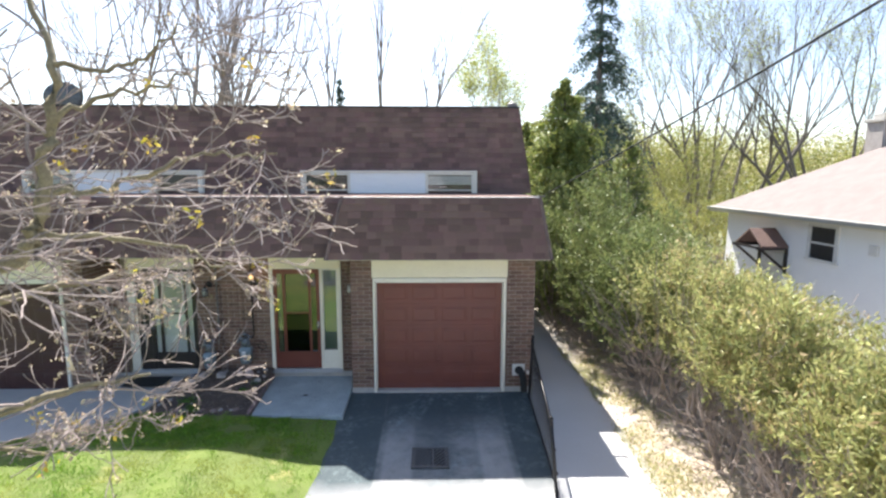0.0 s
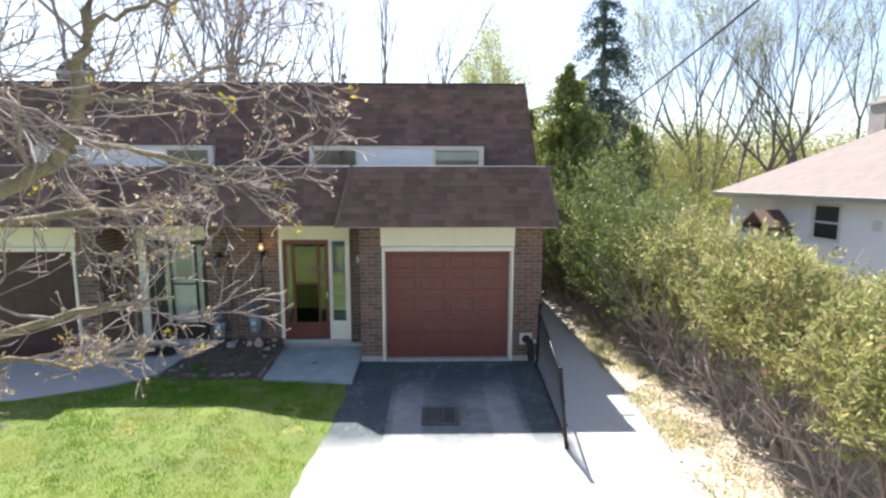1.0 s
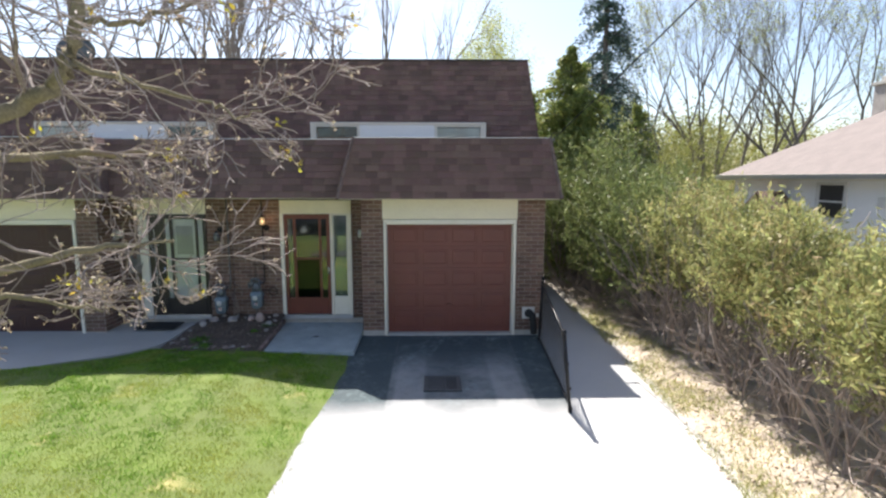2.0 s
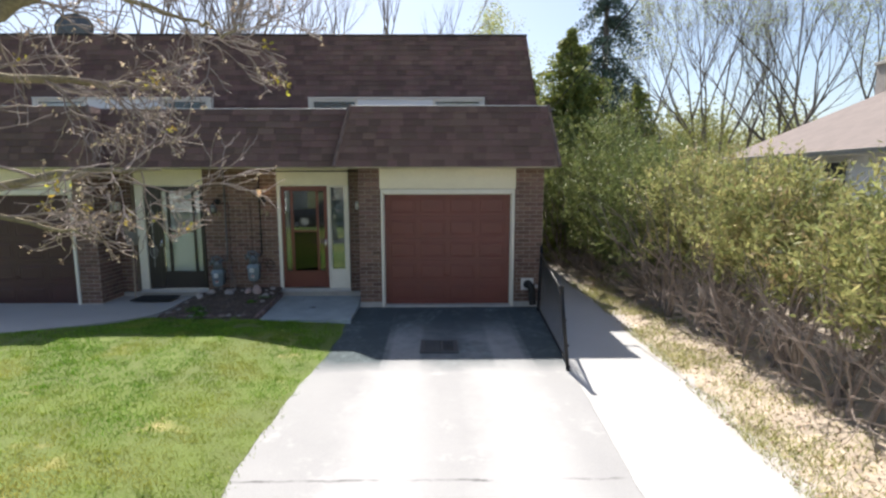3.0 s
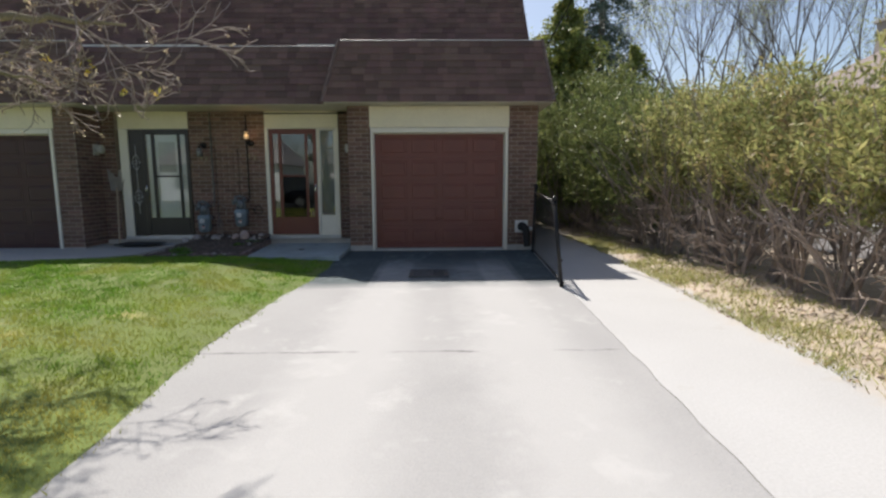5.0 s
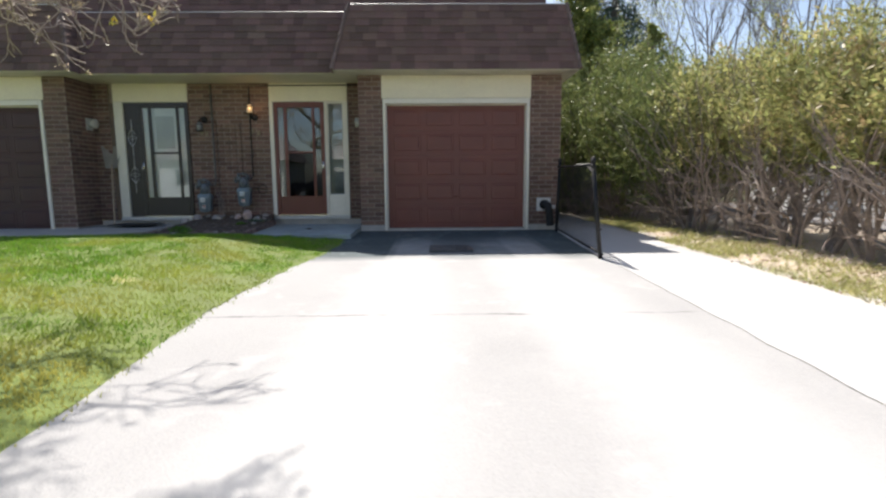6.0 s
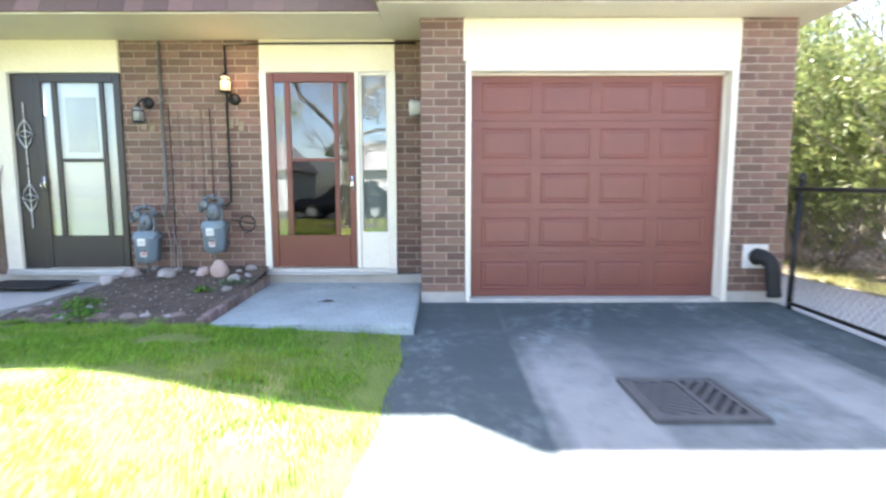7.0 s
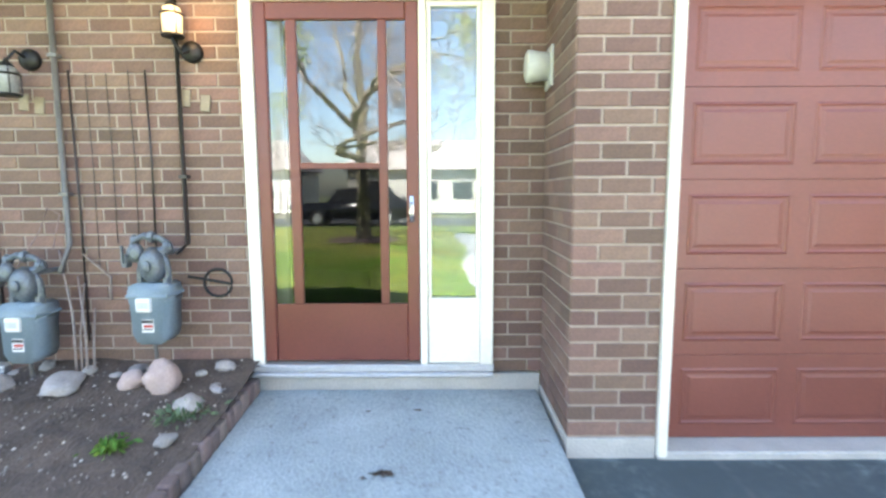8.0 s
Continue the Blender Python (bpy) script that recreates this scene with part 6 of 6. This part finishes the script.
for k, (x, y, hh) in enumerate(((4.05, 2.5, 3.5), (4.5, 4.2, 4.5), (3.65, 4.4, 3.7), (5.7, 3.0, 3.5), (3.55, 6.0, 4.2))):
    shrub(x, y, hh, 80 + k, EVERGREEN, "tall dark green evergreen shrub beside the path", count=21000, wide=(1.1, 1.0), foot=0.15, group="evergreen shrubs", size=0.05, name="evergreen_shrub")


def cone_tree(x, y, height, width, seed, mat, label, name, tiers, droop, size, count, group, bottom=0.4, power=1.0):
    """A straight trunk with tiers of boughs; needles hang along each bough."""
    r_ = random.Random(seed)
    g = np.random.default_rng(seed)
    t = thing(name, label, "tree", group, at=(x, y, -0.3))
    sb = tube(bmesh.new(), [(0, 0, 0), (0.03, 0, height * 0.5), (0, 0.02, height)], [height * 0.018, height * 0.011, 0.01], 8)
    pts_ = []
    for k in range(tiers):
        f_ = k / (tiers - 1)
        z = bottom + (height - bottom - 0.1) * f_
        reach = width * (1 - f_) ** power + 0.12
        for j in range(8 if f_ < 0.8 else 5):
            a = r_.uniform(0, 6.28)
            L_ = reach * r_.uniform(0.6, 1.2)
            z = bottom + (height - bottom - 0.1) * min(1.0, f_ + r_.uniform(-0.22, 0.22) / tiers)
            row = []
            for q in range(6):
                s_ = q / 5
                row.append(Vector((math.cos(a) * L_ * s_, math.sin(a) * L_ * s_, z + L_ * (0.28 * s_ - droop * s_ * s_) + 0.03 * r_.gauss(0, 1))))
            tube(sb, row, [0.022 * (1 - 0.8 * q / 5) for q in range(6)], 4, cap=False)
            m_ = max(8, int(count / tiers / 7 * (0.35 + L_ / width)))
            s_ = g.uniform(0.12, 1, m_)
            px = np.stack([np.cos(a) * L_ * s_, np.sin(a) * L_ * s_, z + L_ * (0.28 * s_ - droop * s_ * s_)], axis=1)
            px += g.normal(0, 1, (m_, 3)) * np.array([0.05 + 0.03 * L_, 0.05 + 0.03 * L_, 0.04])
            px[:, 2] -= np.abs(g.normal(0, 0.13, m_)) * (1 + L_ * 0.5) * (0.4 + s_)
            pts_.append(px)
    part("trunk", sb, BARK, t, "dark straight trunk and boughs")
    me = leaf_mesh(np.concatenate(pts_), size, seed)
    me.materials.append(mat)
    ob = new("crown", me)
    ob.parent = t


cone_tree(6.05, 9.6, 12.2, 3.1, 3, SPRUCE, "tall dark spruce with drooping boughs", "spruce_tree", 20, 0.75, 0.055, 46000, "conifers", 0.6, 0.85)
cone_tree(4.3, 7.6, 7.7, 2.4, 4, CEDAR, "broad green cedar behind the house's end", "cedar_tree", 28, 0.3, 0.07, 60000, "conifers", 0.2, 0.6)
cone_tree(3.55, 10.2, 6.6, 1.5, 5, CEDAR, "broad green cedar behind the house's end", "cedar_tree", 24, 0.2, 0.08, 13000, "conifers", 0.3, 0.7)
cone_tree(5.9, 5.9, 5.6, 1.8, 6, CEDAR, "low spreading green cedar by the hedge", "cedar_tree", 22, 0.25, 0.075, 13000, "conifers", 0.2, 0.7)
cone_tree(-5.6, 22.0, 10.2, 1.6, 9, SPRUCE, "far dark spruce behind the roof", "spruce_tree", 20, 0.5, 0.12, 5000, "conifers", 0.6, 0.9)

for k, (x, y, h_, lean) in enumerate(((-14.5, 17, 19, (-0.1, 0)), (-12, 20, 21, (0.05, 0)), (-10.6, 16, 18, (0.05, 0)), (-11.2, 19, 20, (-0.05, 0)), (-10.4, 17.5, 18, (-0.08, 0)), (-17, 15, 18, (0.1, 0)), (-13.4, 25, 22, (0.05, 0)), (-11, 24, 22, (0, 0)), (-15.5, 24, 22, (0, 0)), (-12.6, 21, 20, (0.05, 0)), (-13.2, 18, 19, (0.08, 0)), (-16.4, 20, 20, (0.06, 0)))):
    bare_tree(x, y, h_, 100 + k, "tall bare spring tree with fine grey twigs", lean, 6, 0, radius=0.17, spread=0.45)
for k, (x, y, h_, lean) in enumerate(((-4.7, 20, 17.0, (-0.03, 0)), (-2.6, 21, 18, (0.0, 0)), (-0.3, 22, 16.5, (0.03, 0)))):
    bare_tree(x, y, h_, 130 + k, "slender bare sapling rising above the roof", lean, 4, 0, radius=0.2, spread=0.3)
for k, (x, y, h_, lean, lv) in enumerate(((15.3, 20, 13, (-0.15, 0), 2000), (17, 22, 15, (-0.2, 0), 4200), (19.5, 21, 15, (0.12, 0), 3000), (22, 19, 15, (-0.15, 0), 3000), (25, 21, 15.5, (0.1, 0), 3000), (28, 24, 16, (0, 0), 1600), (16, 30, 14, (0.1, 0), 1500), (23.5, 30, 16, (0, 0), 1500), (15.8, 23, 14, (-0.3, 0), 600), (16.1, 23, 14.5, (0.2, 0), 600), (18.4, 24, 15, (-0.12, 0), 900), (20.6, 24, 15, (0.2, 0), 600), (23.2, 22, 15, (-0.25, 0), 600), (26.6, 25, 16, (-0.1, 0), 600))):
    bare_tree(x, y, h_ * 1.15, 160 + k, "tall bare tree with a haze of yellow-green buds", lean, 6, int(lv * 0.6), radius=0.15, spread=0.42, group="budding trees beyond the bungalow", leafsize=0.06, bark=BARK)
for k, (x, y, h_) in enumerate(((3.9, 27, 14.0), (5.6, 28, 14.5), (7.4, 31, 13.5), (10.5, 30, 8.5), (12.5, 33, 9), (15, 32, 9))):
    bare_tree(x, y, h_, 190 + k, "young tree in pale yellow-green spring leaf", (0, 0), 5, 3800, radius=0.14, spread=0.5, group="young trees behind the house", leafsize=0.08)


def far_bushes():
    g = np.random.default_rng(77)
    pts_ = []
    for k in range(120):
        x, y = g.uniform(-2, 62), g.uniform(34, 60)
        h_ = g.uniform(3, 6.5) + (4.5 if x > 8 else 0)
        u = g.normal(size=(1400, 3))
        u /= np.linalg.norm(u, axis=1)[:, None]
        pts_.append(np.array([x, y, h_ * 0.45]) + u * g.uniform(0.3, 1.08, (1400, 1)) ** 0.6 * np.array([2.6, 2.2, h_ * 0.55]))
    me = leaf_mesh(np.concatenate(pts_), 0.15, 8)
    me.materials.append(BUSH)
    tagged(new("far_woods", me), "distant yellow-green spring bushes and woods", "woods", kind="stuff")


far_bushes()
for k, (x, y) in enumerate(((8.6, 10.5), (9.3, 12.5), (7.6, 12.8), (10.8, 14.5), (12.5, 12.5), (8.9, 16), (14.5, 15), (11.6, 17.5), (13.2, 18.5), (15.2, 19))):
    shrub(x, y, (3.4 if y < 17 else 6.4) + 0.4 * math.sin(k * 3.1), 220 + k, BUSH, "bright yellow-green bush in the back garden", count=8000, wide=(1.5, 1.4), foot=0.2, group="bushes in the back garden", size=0.065, stems=3, name="garden_bush")

# ---- across the street, seen in the door glass ----
CAR = material("black_car_paint", (0.015, 0.015, 0.017), (0.01, 0.01, 0.012), rough=0.12, bump=0.0)
car = thing("car", "parked black car at the kerb across the lawn", "car", at=(-6.0, -17.5, -0.14))
body = [(-2.25, 0.35), (-2.3, 0.75), (-1.9, 0.95), (-1.0, 1.02), (-0.45, 1.55), (1.35, 1.6), (2.0, 1.1), (2.25, 1.0), (2.3, 0.4), (1.8, 0.28), (-1.8, 0.28)]
bm = prism(bmesh.new(), body, -0.88, 0.88)
bmesh.ops.bevel(bm, geom=bm.edges[:], offset=0.06, segments=2, affect="EDGES")
part("body", bm, CAR, car, smooth=True)
for s_ in (-1, 1):
    part("window", prism(bmesh.new(), [(-0.75, 1.05), (-0.4, 1.48), (1.25, 1.52), (1.7, 1.08)], s_ * 0.885, s_ * 0.89), LABEL_DARK, car)
    for x in (-1.4, 1.4):
        wl = part("wheel", lathe(bmesh.new(), [(0.2, -0.1), (0.34, -0.1), (0.35, 0.1), (0.2, 0.1)], (x, s_ * 0.82, 0.34), axis="y", sides=20), BLACK_RUBBER, car)
        part("rim", lathe(bmesh.new(), [(0.03, -0.112), (0.2, -0.108), (0.2, 0.108), (0.03, 0.112)], (x, s_ * 0.82, 0.34), axis="y", sides=14), ALU, wl)
for k, x in enumerate((-18, -4, 10)):
    hs = thing("house", "pale house with a grey roof across the street", "house", "houses across the street", at=(x, -32, -0.2))
    part("wall", boxes((-5, 5, -8, 0, 0, 3.0)), (SIDING, FOUNDATION, SIDING)[k], hs)
    part("roof", hull([(-5.5, -8.5, 3), (5.5, -8.5, 3), (5.5, 0.5, 3), (-5.5, 0.5, 3), (-4, -4, 5.4), (4, -4, 5.4)], [(0, 1, 2, 3), (0, 1, 5, 4), (2, 3, 4, 5), (1, 2, 5), (3, 0, 4)]), STONE, hs)
    for q in (-3, 0.5, 3):
        part("window", boxes((q - 0.7, q + 0.7, 0.001, 0.03, 1.0, 2.2)), LABEL_DARK, hs)
for k, (x, y, h_) in enumerate(((-12, -27, 11), (3, -28, 12), (-1.5, -36, 13))):
    bare_tree(x, y, h_, 300 + k, "tall bare tree in a front garden across the street", (0, 0), 4, 1500, radius=0.16, group="trees across the street")


def bank_litter():
    """Dry grass tufts, curled dead leaves and twigs on the bank beside the path."""
    g = np.random.default_rng(31)
    verts, faces = [], []
    for k in range(26000):
        y = g.uniform(-10, 3.0)
        x = bank_edge(y) - 0.12 + abs(g.normal(0, 0.62))
        z = max(bank_z(x, y), drive_z(x, y)) - 0.005
        if noise.noise(Vector((x * 1.1, y * 1.1, 9))) + 0.25 < g.uniform(-0.1, 0.5):
            continue
        h, a, w = g.uniform(0.03, 0.085), g.uniform(0, 6.28), 0.006
        lx, ly = g.normal(0, 0.7, 2) * h
        q = len(verts)
        verts += [(x - math.cos(a) * w, y - math.sin(a) * w, z), (x + math.cos(a) * w, y + math.sin(a) * w, z), (x + lx, y + ly, z + h)]
        faces.append((q, q + 1, q + 2))
    me = bpy.data.meshes.new("dry_grass")
    me.from_pydata(verts, [], faces)
    me.materials.append(DRY)
    tagged(new("dry_grass", me), "straw-coloured dry grass on the bank", "grass", kind="stuff")
    n = 3600
    y = g.uniform(-9, 5.5, n)
    x = np.array([bank_edge(b) for b in y]) - 0.15 + np.abs(g.normal(0.75, 0.5, n))
    z = np.array([max(bank_z(a, b), drive_z(a, b)) + 0.012 for a, b in zip(x, y)])
    me = leaf_mesh(np.stack([x, y, z], axis=1), 0.023, 32, flat=0.75)
    me.materials.append(DEAD)
    tagged(new("leaf_litter", me), "curled brown dead leaves on the bank", "leaves", kind="stuff")


DRY = leaf_material("dry_grass_blade", (0.46, 0.45, 0.18), (0.28, 0.3, 0.1), through=0.3)
DEAD = leaf_material("dead_leaf", (0.46, 0.36, 0.25), (0.28, 0.2, 0.14), through=0.15)
bank_litter()
# an irregular dark stain and small marks on the porch slab, added as flat pieces
for k, (x, y, s_) in enumerate(((-2.6, -0.26, 0.055), (-2.68, -0.3, 0.02), (-2.75, 0.35, 0.02), (-2.48, 0.37, 0.022))):
    me = leaf_mesh(np.random.default_rng(k).normal(0, s_ * 0.3, (14, 3)) * np.array([1, 0.6, 0.04]), s_ * 0.5, k, flat=0.98)
    me.materials.append(SOIL)
    ob = new("slab_mark", me)
    ob.location = (x, y, slab_z(x, y) - 0.012)
    tagged(ob, "small irregular dark mark on the slab, made of flat pieces", "leaf", "leaf clumps on the slab", "stuff")


# ---- bricks ----
ZE = 0.09
NE = 32
bricks(wall_garage, (-1.72, 0, BASE), 0, 0.431, NC, True, 0.0, 1)
bricks(wall_corner, (1.322, 0, BASE), 0, 0.558, NC, True, 0.25, 2)
bricks(wall_side, (-1.72, RECESS, BASE), -90, RECESS, NC, True, 0.4, 3)
bricks(wall_entry, (2 * AXIS + 3.5, RECESS, BASE + COURSE), 0, 1.55, NC - 1, True, 0.3, 4)
bricks(wall_strip, (-2.03, RECESS, BASE + COURSE), 0, 0.31, NC - 1, True, 0.1, 5)
bricks(wall_end, (1.88, 0, BASE), 90, 9.0, NC, False, 0.2, 6)
bricks(wall_ngarage, (2 * AXIS + 1.289, 0, BASE), 0, 0.431, NC, False, 0.3, 7)
bricks(wall_ncorner, (2 * AXIS - 1.88, 0, BASE), 0, 0.558, NC, False, 0.3, 8)
bricks(wall_nside, (2 * AXIS + 1.72, 0, BASE), 90, RECESS, NC, False, 0.1, 9)
bricks(wall_nentry, (2 * AXIS + 1.72, RECESS, BASE + COURSE), 0, 0.31, NC - 1, False, 0.1, 10)

# ---- shingles ----
shingles(roof_garage, (-2.1, -0.4, ZB), (2.1, -0.4, ZB), (-1.83, -0.08, ZT), (1.92, -0.08, ZT), 9, 0.235, True, None, 1)
shingles(roof_entry, (2 * AXIS + 2.0, -0.13, ZB), (-2.0, -0.13, ZB), (2 * AXIS + 1.8, 0.3, ZT), (-1.8, 0.3, ZT), 9, 0.235, True, None, 2)
shingles(roof_garage, (-2.1, 1.0, ZB), (-2.1, -0.4, ZB), (-1.83, 1.0, ZT), (-1.83, -0.08, ZT), 9, 0.235, False, None, 3)
shingles(roof_garage, (2.1, -0.4, ZB), (2.1, 3.0, ZB), (1.92, -0.08, ZT), (1.92, 3.0, ZT), 9, 0.235, False, None, 4)
shingles(roof_ngarage, (2 * AXIS - 2.1, -0.4, ZB), (2 * AXIS + 2.1, -0.4, ZB), (2 * AXIS - 1.92, -0.08, ZT), (2 * AXIS + 1.83, -0.08, ZT), 9, 0.235, False, None, 5)
shingles(roof_ngarage, (2 * AXIS + 2.1, -0.4, ZB), (2 * AXIS + 2.1, 1.0, ZB), (2 * AXIS + 1.83, -0.08, ZT), (2 * AXIS + 1.83, 1.0, ZT), 9, 0.235, False, None, 6)


def opening(x, z):
    return z < WZ - 0.05 and (WX0 - 0.1 < x < WX1 + 0.1 or WX0 - 0.1 < 2 * AXIS - x < WX1 + 0.1)


shingles(roof_upper, (X_L, UB, ZT), (2.2, UB, ZT), (2 * AXIS - 1.93, UT, UZ), (1.93, UT, UZ), 17, 0.235, False, opening, 7)
shingles(roof_upper, (2.2, UB, ZT), (2.2, 9.5, ZT), (1.93, UT, UZ), (1.93, 9.0, UZ), 17, 0.235, False, None, 8)


# caps over the hips of the lower roofs
for owner, foot, head in ((roof_garage, (-2.1, -0.4, ZB), (-1.83, -0.08, ZT)), (roof_garage, (2.1, -0.4, ZB), (1.92, -0.08, ZT)), (roof_ngarage, (2 * AXIS + 2.1, -0.4, ZB), (2 * AXIS + 1.83, -0.08, ZT))):
    a, b = Vector(foot), Vector(head)
    for k in range(8):
        p, q = a.lerp(b, k / 8), a.lerp(b, (k + 1.12) / 8)
        part("hip_cap", tube(bmesh.new(), [p + Vector((0, -0.014, 0)), q + Vector((0, -0.004, 0))], [0.04, 0.03], 6), HIP, owner)
